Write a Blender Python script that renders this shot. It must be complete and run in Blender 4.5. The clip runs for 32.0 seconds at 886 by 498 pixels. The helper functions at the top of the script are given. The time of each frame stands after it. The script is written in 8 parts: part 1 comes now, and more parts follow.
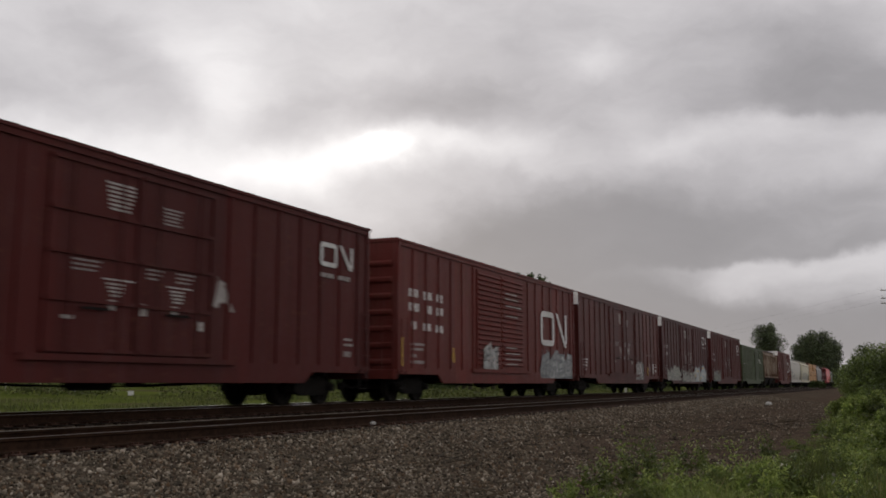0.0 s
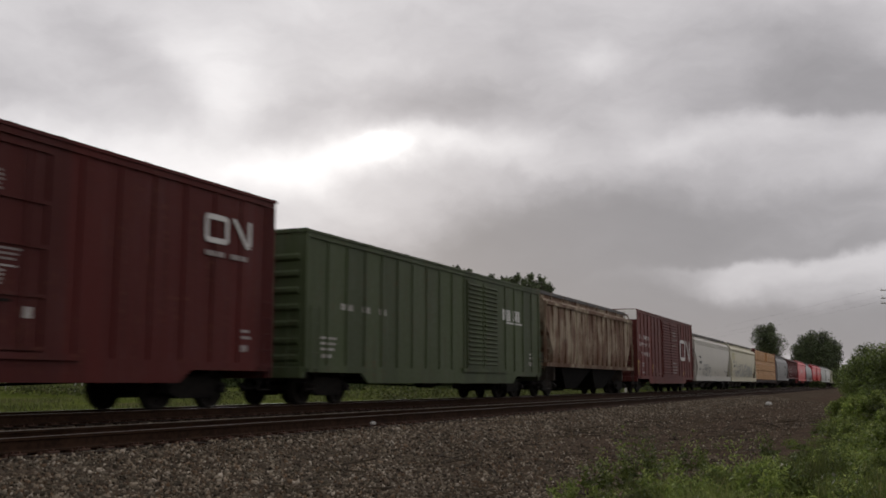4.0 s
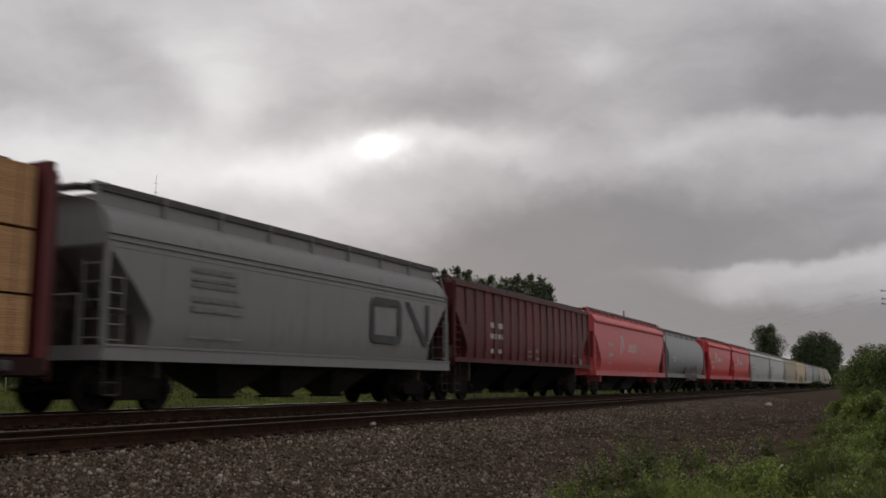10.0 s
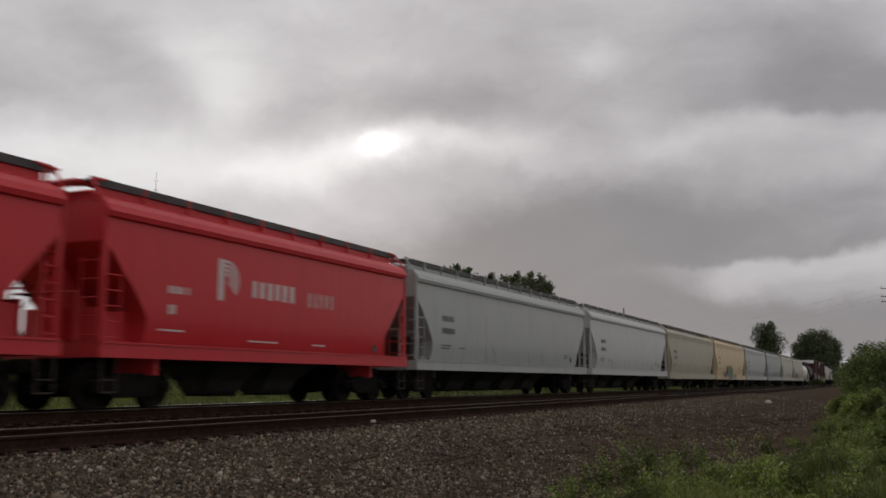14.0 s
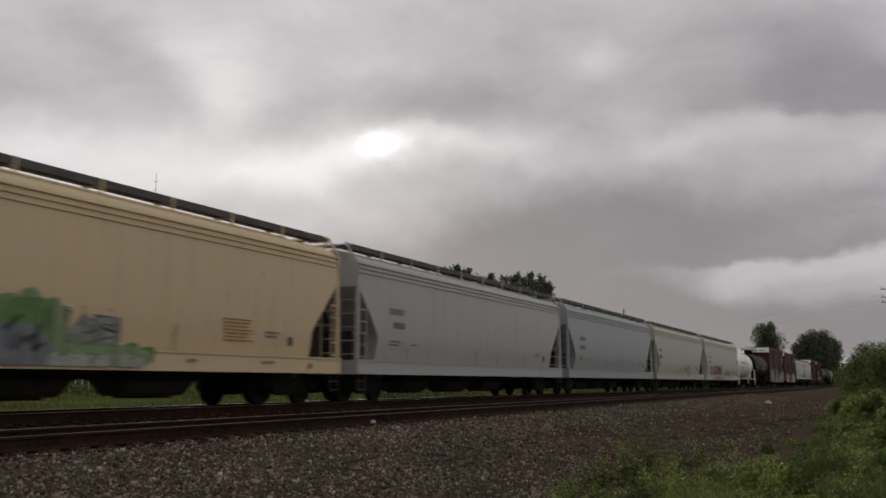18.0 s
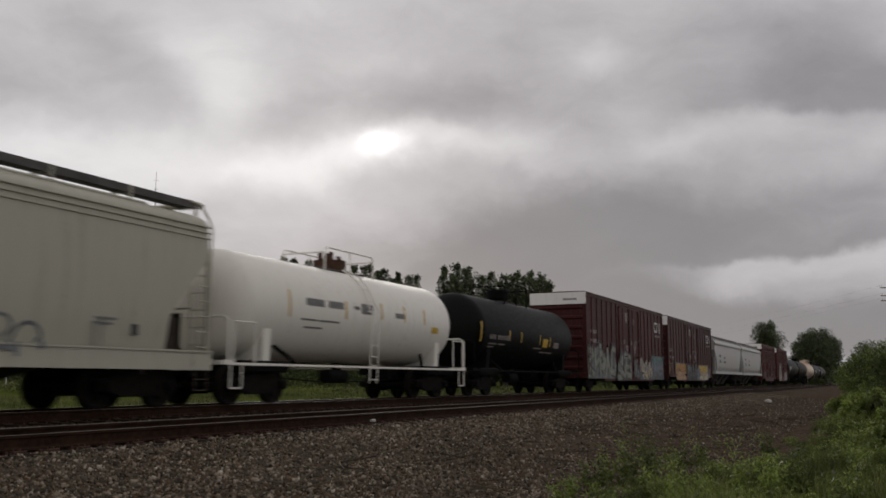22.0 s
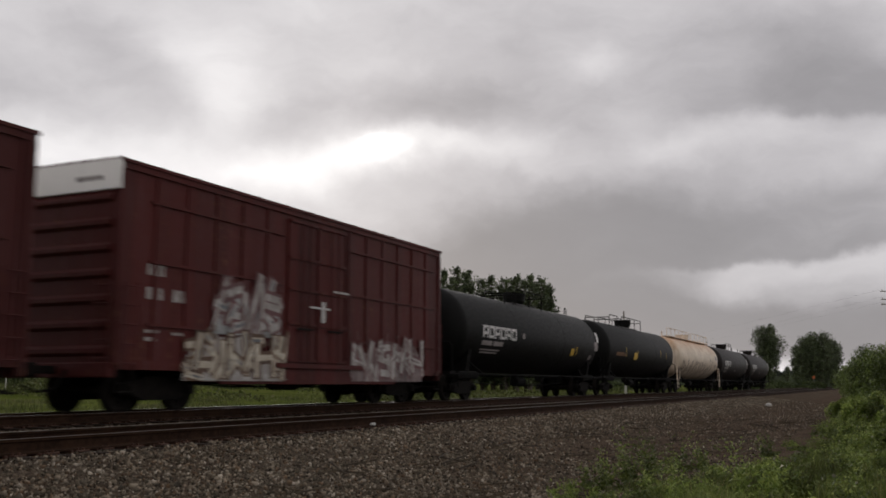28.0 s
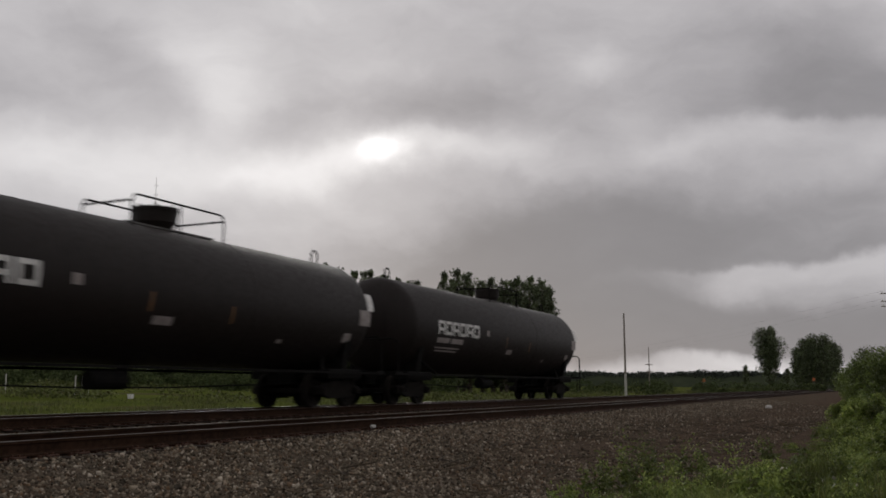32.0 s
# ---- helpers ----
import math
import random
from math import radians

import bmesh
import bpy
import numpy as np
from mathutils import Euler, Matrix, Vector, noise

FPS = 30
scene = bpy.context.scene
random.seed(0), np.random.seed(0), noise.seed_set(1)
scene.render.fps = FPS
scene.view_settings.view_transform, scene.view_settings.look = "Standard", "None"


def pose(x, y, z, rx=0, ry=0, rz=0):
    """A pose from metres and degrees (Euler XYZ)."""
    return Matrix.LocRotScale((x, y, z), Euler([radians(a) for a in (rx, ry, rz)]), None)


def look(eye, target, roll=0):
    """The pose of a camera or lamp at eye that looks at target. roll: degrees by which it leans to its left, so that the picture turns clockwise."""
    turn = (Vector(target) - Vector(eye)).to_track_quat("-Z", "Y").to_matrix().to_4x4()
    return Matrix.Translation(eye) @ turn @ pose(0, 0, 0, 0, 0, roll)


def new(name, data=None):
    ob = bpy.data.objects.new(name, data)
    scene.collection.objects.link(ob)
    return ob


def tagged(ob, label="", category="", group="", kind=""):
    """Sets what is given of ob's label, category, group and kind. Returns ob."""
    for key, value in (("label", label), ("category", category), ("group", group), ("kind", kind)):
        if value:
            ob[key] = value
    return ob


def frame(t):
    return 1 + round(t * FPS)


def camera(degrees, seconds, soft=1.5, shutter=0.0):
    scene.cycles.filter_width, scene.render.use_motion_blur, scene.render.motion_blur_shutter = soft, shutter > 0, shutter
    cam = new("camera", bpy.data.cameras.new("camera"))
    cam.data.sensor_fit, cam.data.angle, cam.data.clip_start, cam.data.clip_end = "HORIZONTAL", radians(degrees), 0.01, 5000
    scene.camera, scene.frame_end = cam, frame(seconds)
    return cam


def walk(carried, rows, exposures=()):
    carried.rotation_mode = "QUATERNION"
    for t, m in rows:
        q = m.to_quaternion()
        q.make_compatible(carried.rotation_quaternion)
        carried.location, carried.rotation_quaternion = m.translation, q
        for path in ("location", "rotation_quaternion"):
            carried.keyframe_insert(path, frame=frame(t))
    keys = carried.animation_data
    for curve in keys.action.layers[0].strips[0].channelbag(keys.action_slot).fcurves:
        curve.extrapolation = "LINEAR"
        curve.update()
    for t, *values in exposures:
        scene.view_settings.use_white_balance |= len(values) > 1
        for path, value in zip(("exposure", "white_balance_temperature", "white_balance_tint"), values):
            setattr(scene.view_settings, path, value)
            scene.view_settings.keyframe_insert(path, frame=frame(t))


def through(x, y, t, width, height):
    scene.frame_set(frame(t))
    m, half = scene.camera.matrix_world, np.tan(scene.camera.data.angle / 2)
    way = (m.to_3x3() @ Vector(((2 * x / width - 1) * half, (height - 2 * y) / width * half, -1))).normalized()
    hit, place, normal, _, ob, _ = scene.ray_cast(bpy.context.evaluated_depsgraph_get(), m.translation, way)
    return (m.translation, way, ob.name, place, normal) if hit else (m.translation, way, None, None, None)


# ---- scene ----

# The camera stands on a tripod beside the line; x runs along the track, y across it, z is up from the rail head.
EYE = Vector((0.0, 0.0, 0.56))
YAW, PITCH, FOCAL = 0.4377, 0.1425, 1662.25
cam = camera(50.5, 32.0, soft=1.7, shutter=0.3)


def ahead(yaw, pitch):
    return Vector((math.cos(yaw) * math.cos(pitch), math.sin(yaw) * math.cos(pitch), math.sin(pitch)))


# slow nod of the tripod head: seconds, thousandths of a radian
NOD = ((0, 0), (7, 0), (7.5, 0.42), (8, 0.8), (10.5, 0.8), (11, 0.6), (11.5, 0), (12, -0.8), (12.5, -1.7), (14.5, -1.8),
       (16.5, -1.0), (17.5, -0.9), (18, -1.2), (19, -1.3), (20, -1.8), (21.5, -1.9), (22, -2.7), (23, -2.8), (23.5, -2.6),
       (24, -2.2), (25, -1.5), (25.5, -0.9), (27.5, 0.9), (28, 1.2), (29, 1.6), (30, 2.4), (31, 2.9), (32, 3.4))
walk(cam, [(t, look(EYE, EYE + 100 * ahead(YAW, PITCH + n / 1000))) for t, n in NOD], [(0, 0.26), (6.3, 0.26), (7.6, 0.02), (22.6, 0.0), (24.2, 0.25), (29.3, 0.22), (30.7, 0.0), (32, -0.04)])

# ---- sky, sun ----
def sky_dir(offs, drop):
    """Direction of a place of the sky, given on a plane FOCAL away from the eye (x to the right, y down)."""
    f = ahead(YAW, PITCH)
    r = Vector((math.sin(YAW), -math.cos(YAW), 0))
    return (f + r * ((offs - 784) / FOCAL) - r.cross(f) * ((drop - 441) / FOCAL)).normalized()


SUN_DIR = sky_dir(660, 272)
sun = new("sun", bpy.data.lights.new("sun", "SUN"))
sun.data.energy, sun.data.angle, sun.data.color = 0.55, radians(25), (1.0, 0.96, 0.9)
sun.matrix_world = look((0, 0, 60), Vector((0, 0, 60)) - SUN_DIR)


class Nodes:
    """Short hand for building node trees."""

    def __init__(self, tree):
        self.t = tree
        tree.nodes.clear()

    def n(self, kind, **kw):
        node = self.t.nodes.new(kind)
        for k, v in kw.items():
            if k == "op":
                node.operation = v
            elif k == "ins":
                for i, x in v.items():
                    self.put(node.inputs[i], x)
        return node

    def put(self, socket, x):
        if isinstance(x, bpy.types.NodeSocket):
            self.t.links.new(x, socket)
        else:
            socket.default_value = x

    def math(self, op, a, b=0.0, c=0.0):
        return self.n("ShaderNodeMath", op=op, ins={0: a, 1: b, 2: c}).outputs[0]

    def vec(self, op, a, b=(0, 0, 0)):
        node = self.n("ShaderNodeVectorMath", op=op, ins={0: a, 1: b})
        return node.outputs[1] if op in ("DOT_PRODUCT", "LENGTH") else node.outputs[0]

    def noise(self, v, scale, detail=4.0, rough=0.55, dist=0.0):
        node = self.n("ShaderNodeTexNoise", ins={"Vector": v, "Scale": scale, "Detail": detail, "Roughness": rough, "Distortion": dist})
        return node.outputs[0]

    def ramp(self, x, a, b, lo=0.0, hi=1.0):
        node = self.n("ShaderNodeMapRange", ins={0: x, 1: a, 2: b, 3: lo, 4: hi})
        node.interpolation_type = "SMOOTHSTEP"
        return node.outputs[0]

    def mix(self, f, a, b, blend="MIX"):
        node = self.n("ShaderNodeMix")
        node.data_type, node.blend_type = "RGBA", blend
        self.put(node.inputs[0], f), self.put(node.inputs[6], a), self.put(node.inputs[7], b)
        return node.outputs[2]

    def map(self, v, scale=(1, 1, 1), loc=(0, 0, 0), rot=(0, 0, 0), kind="POINT"):
        node = self.n("ShaderNodeMapping", ins={0: v, "Location": loc, "Rotation": rot, "Scale": scale})
        node.vector_type = kind
        return node.outputs[0]


# clouds: x, y, half width, half height, lean in degrees, brightness
BRIGHT = ((672, 264, 30, 20, 0, 0.50), (650, 270, 70, 30, -6, 0.20), (560, 298, 130, 30, -8, 0.17), (420, 300, 130, 34, -6, 0.12), (800, 255, 90, 26, 8, 0.22), (250, 275, 200, 40, 6, 0.17),
          (60, 275, 130, 50, 10, 0.10), (345, 75, 80, 50, 20, 0.14), (395, 190, 45, 50, 0, 0.14), (1045, 105, 60, 32, -10, 0.15), (940, 270, 60, 30, 10, 0.10),
          (1275, 640, 110, 11, 0, 0.24))
BRIGHT_2 = ((1130, 652, 200, 7, 0, 0.10), (160, 20, 260, 50, 0, 0.04), (1480, 298, 130, 24, -10, 0.10), (1425, 636, 80, 17, 0, 0.30), (1190, 262, 160, 22, -10, 0.08), (1060, 497, 50, 18, -20, 0.07))
DARK = ((760, 175, 200, 44, 4, -0.15), (560, 140, 90, 46, 20, -0.07), (1430, 150, 220, 66, 8, -0.15), (1180, 400, 330, 44, -14, -0.20), (960, 450, 150, 36, -12, -0.06),
        (1300, 572, 330, 32, 0, -0.16), (90, 150, 130, 46, 0, -0.10), (450, 240, 110, 26, -30, -0.06), (1230, 330, 170, 26, -10, -0.06),
        (900, 130, 120, 40, 0, -0.06), (250, 130, 80, 26, 30, -0.05), (640, 60, 130, 40, 0, -0.07), (1250, 500, 430, 110, 0, -0.17), (860, 420, 190, 60, 10, -0.08), (1000, 430, 190, 90, -6, -0.12), (1130, 580, 270, 55, 0, -0.20), (960, 530, 150, 50, 0, -0.07), (1230, 612, 320, 20, 0, -0.20), (1120, 560, 260, 46, 0, -0.055))

# smaller swellings and hollows in the cloud cover
SWELL = ((65, 49, 72, 54, 0, -0.088), (196, 49, 72, 54, 0, -0.088), (327, 49, 72, 54, 0, -0.031), (458, 49, 72, 54, 0, 0.034), (65, 147, 72, 54, 0, 0.070), (196, 147, 72, 54, 0, 0.034),
         (458, 147, 72, 54, 0, 0.150), (327, 245, 72, 54, 0, -0.031), (588, 49, 72, 54, 0, 0.070), (719, 49, 72, 54, 0, 0.034), (850, 49, 72, 54, 0, -0.031), (981, 49, 72, 54, 0, -0.061),
         (588, 147, 72, 54, 0, 0.150), (719, 147, 72, 54, 0, 0.070), (719, 250, 72, 54, 0, -0.046), (850, 255, 72, 54, 0, -0.061), (981, 255, 72, 54, 0, -0.061), (1110, 49, 72, 54, 0, -0.024),
         (1241, 49, 72, 54, 0, -0.024), (1372, 49, 72, 54, 0, -0.068), (1503, 49, 72, 54, 0, -0.105), (1110, 147, 72, 54, 0, 0.026), (1241, 147, 72, 54, 0, -0.024), (1372, 147, 72, 54, 0, -0.036),
         (1503, 147, 72, 54, 0, -0.047), (1110, 245, 72, 54, 0, -0.024), (1503, 245, 72, 54, 0, -0.047), (1110, 343, 72, 54, 0, -0.047), (1372, 343, 72, 54, 0, 0.054), (1110, 441, 72, 54, 0, -0.024),
         (1372, 431, 72, 54, 0, -0.047), (588, 367, 72, 54, 0, 0.034), (719, 367, 72, 54, 0, 0.070), (981, 367, 72, 54, 0, -0.061), (719, 465, 72, 54, 0, -0.061), (588, 465, 72, 54, 0, -0.061))


def make_world():
    world = bpy.data.worlds.new("overcast_sky")
    scene.world = world
    world.use_nodes = True
    k = Nodes(world.node_tree)
    d = k.n("ShaderNodeTexCoord").outputs["Generated"]
    f = ahead(YAW, PITCH)
    r = Vector((math.sin(YAW), -math.cos(YAW), 0))
    u = r.cross(f)
    # angles to the side and upwards
    a = k.math("ARCTAN2", k.vec("DOT_PRODUCT", d, tuple(r)), k.vec("DOT_PRODUCT", d, tuple(f)))
    e = k.math("ARCSINE", k.vec("DOT_PRODUCT", d, tuple(u)))
    flat = k.n("ShaderNodeCombineXYZ", ins={0: a, 1: e}).outputs[0]
    wob = k.n("ShaderNodeTexNoise", ins={"Vector": flat, "Scale": 9.0, "Detail": 5.0, "Roughness": 0.55}).outputs[1]
    wob = k.vec("SUBTRACT", wob, (0.5, 0.5, 0.5))
    warped = k.vec("ADD", flat, k.vec("MULTIPLY", wob, (0.085, 0.06, 0)))
    total = k.math("ADD", 0.50, 0.0)
    for offs, drop, w, h, lean, amp in BRIGHT + BRIGHT_2 + DARK + SWELL:
        q = Vector(((offs - 784) / FOCAL, (441 - drop) / FOCAL, 1)).normalized()
        place = (math.atan2(q.x, q.z), math.asin(q.y), 0)
        m = k.map(warped, (1.2 * w / FOCAL, 1.2 * h / FOCAL, 1), place, (0, 0, radians(-lean)), "TEXTURE")
        g = k.math("EXPONENT", k.math("MULTIPLY", k.vec("DOT_PRODUCT", m, m), -1.0))
        total = k.math("MULTIPLY_ADD", g, amp, total)
    wide = k.map(warped, (1.0, 2.1, 1.0), rot=(0, 0, 0.2))
    big = k.math("SUBTRACT", k.noise(wide, 5.0, 7.0, 0.55, 0.3), 0.5)
    fine = k.math("SUBTRACT", k.noise(wide, 17.0, 6.0, 0.6, 0.2), 0.5)
    total = k.math("MULTIPLY_ADD", big, 0.26, total)
    total = k.math("MULTIPLY_ADD", fine, 0.09, total)
    puff = k.n("ShaderNodeTexVoronoi", ins={"Vector": k.map(warped, (1.0, 1.7, 1.0)), "Scale": 11.0})
    puff.feature = "SMOOTH_F1"
    total = k.math("MULTIPLY_ADD", k.math("SUBTRACT", 0.42, puff.outputs[0]), 0.10, total)
    # two shelves of cloud with firm lower edges: height of the edge, slope, depths of the dark above and the light below
    wx, wy = [k.n("ShaderNodeSeparateXYZ", ins={0: warped}).outputs[i] for i in (0, 1)]
    for rise, slope, start, dim, glow, deep in ((-71.4, 0.105, 230, -0.05, 0.17, 130), (243.0, -0.045, 330, -0.07, 0.05, 90)):
        below = k.math("MULTIPLY", k.math("SUBTRACT", k.math("MULTIPLY_ADD", wx, slope, rise / FOCAL), wy), FOCAL)
        side = k.ramp(wx, start / FOCAL, (start + 330) / FOCAL)
        lit = k.math("MULTIPLY", k.ramp(below, -8, 14), k.ramp(below, deep, 14))
        dull = k.math("MULTIPLY", k.ramp(below, 12, -10), k.ramp(below, -130, -20))
        total = k.math("MULTIPLY_ADD", k.math("MULTIPLY", lit, side), glow, total)
        total = k.math("MULTIPLY_ADD", k.math("MULTIPLY", dull, side), dim, total)
    total = k.math("SMOOTH_MAX", total, 0.24, 0.12)
    streak = k.math("SUBTRACT", k.noise(k.map(warped, (1.0, 2.6, 1.0), rot=(0, 0, -0.15)), 9.0, 6.0, 0.6, 0.4), 0.5)
    total = k.math("MULTIPLY", total, k.math("MULTIPLY_ADD", streak, 0.15, 1.0))
    tint = k.mix(k.ramp(total, 0.25, 0.8), (1.065, 1.02, 1.062, 1), (1.07, 1.04, 1.045, 1))
    clouds = k.vec("MULTIPLY", tint, k.n("ShaderNodeCombineXYZ", ins={0: total, 1: total, 2: total}).outputs[0])
    blue = k.n("ShaderNodeTexSky")
    blue.sky_type, blue.sun_disc = "NISHITA", False
    blue.sun_elevation = math.asin(SUN_DIR.z)
    blue.sun_rotation = math.atan2(SUN_DIR.x, SUN_DIR.y)
    clear = k.vec("MULTIPLY", blue.outputs[0], (0.1, 0.1, 0.1))
    col = k.mix(0.985, clear, clouds)
    bg = k.n("ShaderNodeBackground", ins={0: col, 1: 1.0})
    k.t.links.new(bg.outputs[0], k.n("ShaderNodeOutputWorld").inputs[0])


make_world()

# ---- materials ----
def material(name):
    m = bpy.data.materials.new(name)
    m.use_nodes = True
    k = Nodes(m.node_tree)
    bsdf = k.n("ShaderNodeBsdfPrincipled")
    k.t.links.new(bsdf.outputs[0], k.n("ShaderNodeOutputMaterial").inputs[0])
    return m, k, bsdf


def rgba(c):
    return (*c, 1.0)


def bump(k, bsdf, height, strength, dist):
    b = k.n("ShaderNodeBump", ins={"Height": height, "Strength": strength, "Distance": dist})
    k.t.links.new(b.outputs[0], bsdf.inputs["Normal"])


def paint(name, col, rust=0.25, fade=0.25, rough=0.5, rust_col=(0.13, 0.055, 0.03), seed=0.0, sheen=0.25, lift=0.008, grime=0.75, panel=0.0):
    """Weathered paint on steel: sun-faded blotches, grime running down, rust in spots."""
    m, k, b = material(name)
    v = k.n("ShaderNodeTexCoord").outputs["Object"]
    v = k.vec("ADD", v, (seed * 7.3, seed * 3.1, seed))
    runs = k.noise(k.map(v, (3.5, 3.5, 0.22)), 1.6, 6.0, 0.65)
    blot = k.noise(v, 0.55, 5.0, 0.6)
    fine = k.noise(v, 9.0, 5.0, 0.65)
    pale = tuple(min(1.0, c * 0.86 + 0.10 * (sum(col) / 3) + lift) for c in col)
    dark = tuple(c * 0.55 for c in col)
    c1 = k.mix(k.ramp(blot, 0.38, 0.66, 0.0, fade * 2), rgba(col), rgba(pale))
    if panel:
        # each sheet between the posts has weathered in its own way, with chalk and rust run down it
        sheet_no = k.math("FLOOR", k.math("DIVIDE", k.n("ShaderNodeSeparateXYZ", ins={0: v}).outputs[0], panel))
        tone = k.n("ShaderNodeTexWhiteNoise", ins={"Vector": k.n("ShaderNodeCombineXYZ", ins={0: sheet_no}).outputs[0]}).outputs[0]
        c1 = k.mix(k.ramp(tone, 0.1, 0.9, 0.0, 0.75), c1, rgba(tuple(c * 0.62 + 0.004 for c in col)))
        thin = k.noise(k.map(v, (9.0, 9.0, 0.22)), 1.2, 6.0, 0.7)
        chalk = tuple(min(1.0, 0.75 * c + 0.55 * sum(col) / 3 + 0.006) for c in col)
        c1 = k.mix(k.math("MULTIPLY", k.ramp(thin, 0.50, 0.68, 0.0, 0.9), k.ramp(blot, 0.4, 0.6, 0.25, 1.0)), c1, rgba(chalk))
    c2 = k.mix(k.ramp(runs, 0.48, 0.72, 0.0, grime), c1, rgba(dark))
    spots = k.math("MULTIPLY", k.ramp(fine, 0.5, 0.68), k.ramp(k.math("ADD", runs, k.math("MULTIPLY", blot, 0.5)), 0.82 - 0.25 * rust, 0.98 - 0.2 * rust))
    c3 = k.mix(k.math("MULTIPLY", spots, min(1.0, rust * 2.2)), c2, rgba(rust_col))
    k.put(b.inputs["Base Color"], c3)
    k.put(b.inputs["Roughness"], k.ramp(fine, 0.3, 0.75, rough - 0.05, min(1.0, rough + 0.12)))
    k.put(b.inputs["Specular IOR Level"], sheen)
    bump(k, b, k.math("ADD", k.math("MULTIPLY", fine, 0.25), blot), 0.15, 0.012)
    return m


def surface(name, col, col2, rough=0.8, scale=4.0, metal=0.0, relief=0.3, dist=0.01, stretch=(1, 1, 1), spec=0.4):
    """A plain worn surface between two colours, at two scales."""
    m, k, b = material(name)
    v = k.map(k.n("ShaderNodeTexCoord").outputs["Object"], stretch)
    a = k.noise(v, scale, 6.0, 0.65)
    c = k.noise(v, scale * 0.15, 3.0, 0.5)
    f = k.ramp(k.math("ADD", k.math("MULTIPLY", a, 0.65), k.math("MULTIPLY", c, 0.35)), 0.36, 0.64)
    k.put(b.inputs["Base Color"], k.mix(f, rgba(col), rgba(col2)))
    k.put(b.inputs["Roughness"], rough)
    k.put(b.inputs["Metallic"], metal)
    k.put(b.inputs["Specular IOR Level"], spec)
    bump(k, b, a, relief, dist)
    return m


def islands(name, ramp_cols, rough=0.8, scale=20.0, spec=0.3, through=0.0, patch=(0.6, 1.45)):
    """Many small pieces, each with its own tone."""
    m, k, b = material(name)
    rnd = k.n("ShaderNodeNewGeometry").outputs["Random Per Island"]
    r = k.n("ShaderNodeValToRGB", ins={0: rnd})
    els = r.color_ramp.elements
    while len(els) < len(ramp_cols):
        els.new(0.5)
    for i, c in enumerate(ramp_cols):
        els[i].position, els[i].color = i / max(1, len(ramp_cols) - 1), rgba(c)
    v = k.n("ShaderNodeTexCoord").outputs["Object"]
    n = k.noise(v, scale, 3.0, 0.6)
    wide = k.noise(v, 0.8, 3.0, 0.5)
    val = k.math("MULTIPLY", k.ramp(n, 0.3, 0.7, 0.75, 1.2), k.ramp(wide, 0.36, 0.64, *patch))
    col = k.vec("MULTIPLY", r.outputs[0], k.n("ShaderNodeCombineXYZ", ins={0: val, 1: val, 2: val}).outputs[0])
    k.put(b.inputs["Base Color"], col)
    k.put(b.inputs["Roughness"], rough)
    k.put(b.inputs["Specular IOR Level"], spec)
    if through:
        t = k.n("ShaderNodeBsdfTranslucent", ins={0: col})
        mx = k.n("ShaderNodeMixShader", ins={0: through, 1: b.outputs[0], 2: t.outputs[0]})
        out = [n for n in k.t.nodes if n.type == "OUTPUT_MATERIAL"][0]
        k.t.links.new(mx.outputs[0], out.inputs[0])
    return m


STONE = islands("ballast_stone", [(0.022, 0.018, 0.013), (0.10, 0.082, 0.060), (0.19, 0.155, 0.112), (0.055, 0.047, 0.036), (0.27, 0.225, 0.17), (0.135, 0.088, 0.054), (0.036, 0.030, 0.023), (0.12, 0.099, 0.074), (0.40, 0.35, 0.28)], 0.95, spec=0.05, patch=(0.9, 1.12))
GRASS = islands("grass", [(0.075, 0.10, 0.02), (0.11, 0.14, 0.03), (0.15, 0.17, 0.045), (0.09, 0.115, 0.026), (0.20, 0.18, 0.08)], 0.6, 3.0, 0.3, 0.3)
WEED = islands("weed_leaf", [(0.075, 0.112, 0.022), (0.155, 0.21, 0.042), (0.275, 0.315, 0.082), (0.12, 0.168, 0.034), (0.19, 0.24, 0.054)], 0.5, 3.0, 0.4, 0.35, (0.45, 1.5))
BUSH = islands("bush_leaf", [(0.055, 0.078, 0.017), (0.085, 0.118, 0.026), (0.125, 0.16, 0.038), (0.07, 0.098, 0.021)], 0.55, 2.0, 0.3, 0.25)
TREE = islands("poplar_leaf", [(0.052, 0.068, 0.032), (0.07, 0.09, 0.042), (0.096, 0.116, 0.052), (0.06, 0.078, 0.036)], 0.6, 0.8, 0.3, 0.2)
# distant leaves, their green greyed to put the aerial haze into the colour
FAR = islands("hazed_far_leaf", [(0.035, 0.043, 0.034), (0.042, 0.05, 0.038), (0.039, 0.047, 0.039)], 0.9, 0.3, 0.1)
MEADOW = islands("meadow_leaf", [(0.064, 0.080, 0.022), (0.085, 0.102, 0.027), (0.105, 0.118, 0.035), (0.072, 0.089, 0.024), (0.125, 0.12, 0.052)], 0.7, 2.0, 0.2, 0.15)
THICKET = islands("thicket_leaf", [(0.04, 0.055, 0.022), (0.055, 0.072, 0.028), (0.07, 0.086, 0.034), (0.046, 0.06, 0.025)], 0.8, 0.5, 0.05, 0.15)
FLOWER = islands("flower_head", [(0.24, 0.24, 0.17), (0.34, 0.33, 0.25)], 0.7)
BARK = surface("bark", (0.05, 0.04, 0.032), (0.11, 0.09, 0.07), 0.9, 8.0, relief=0.8, dist=0.03, stretch=(1, 1, 0.3))
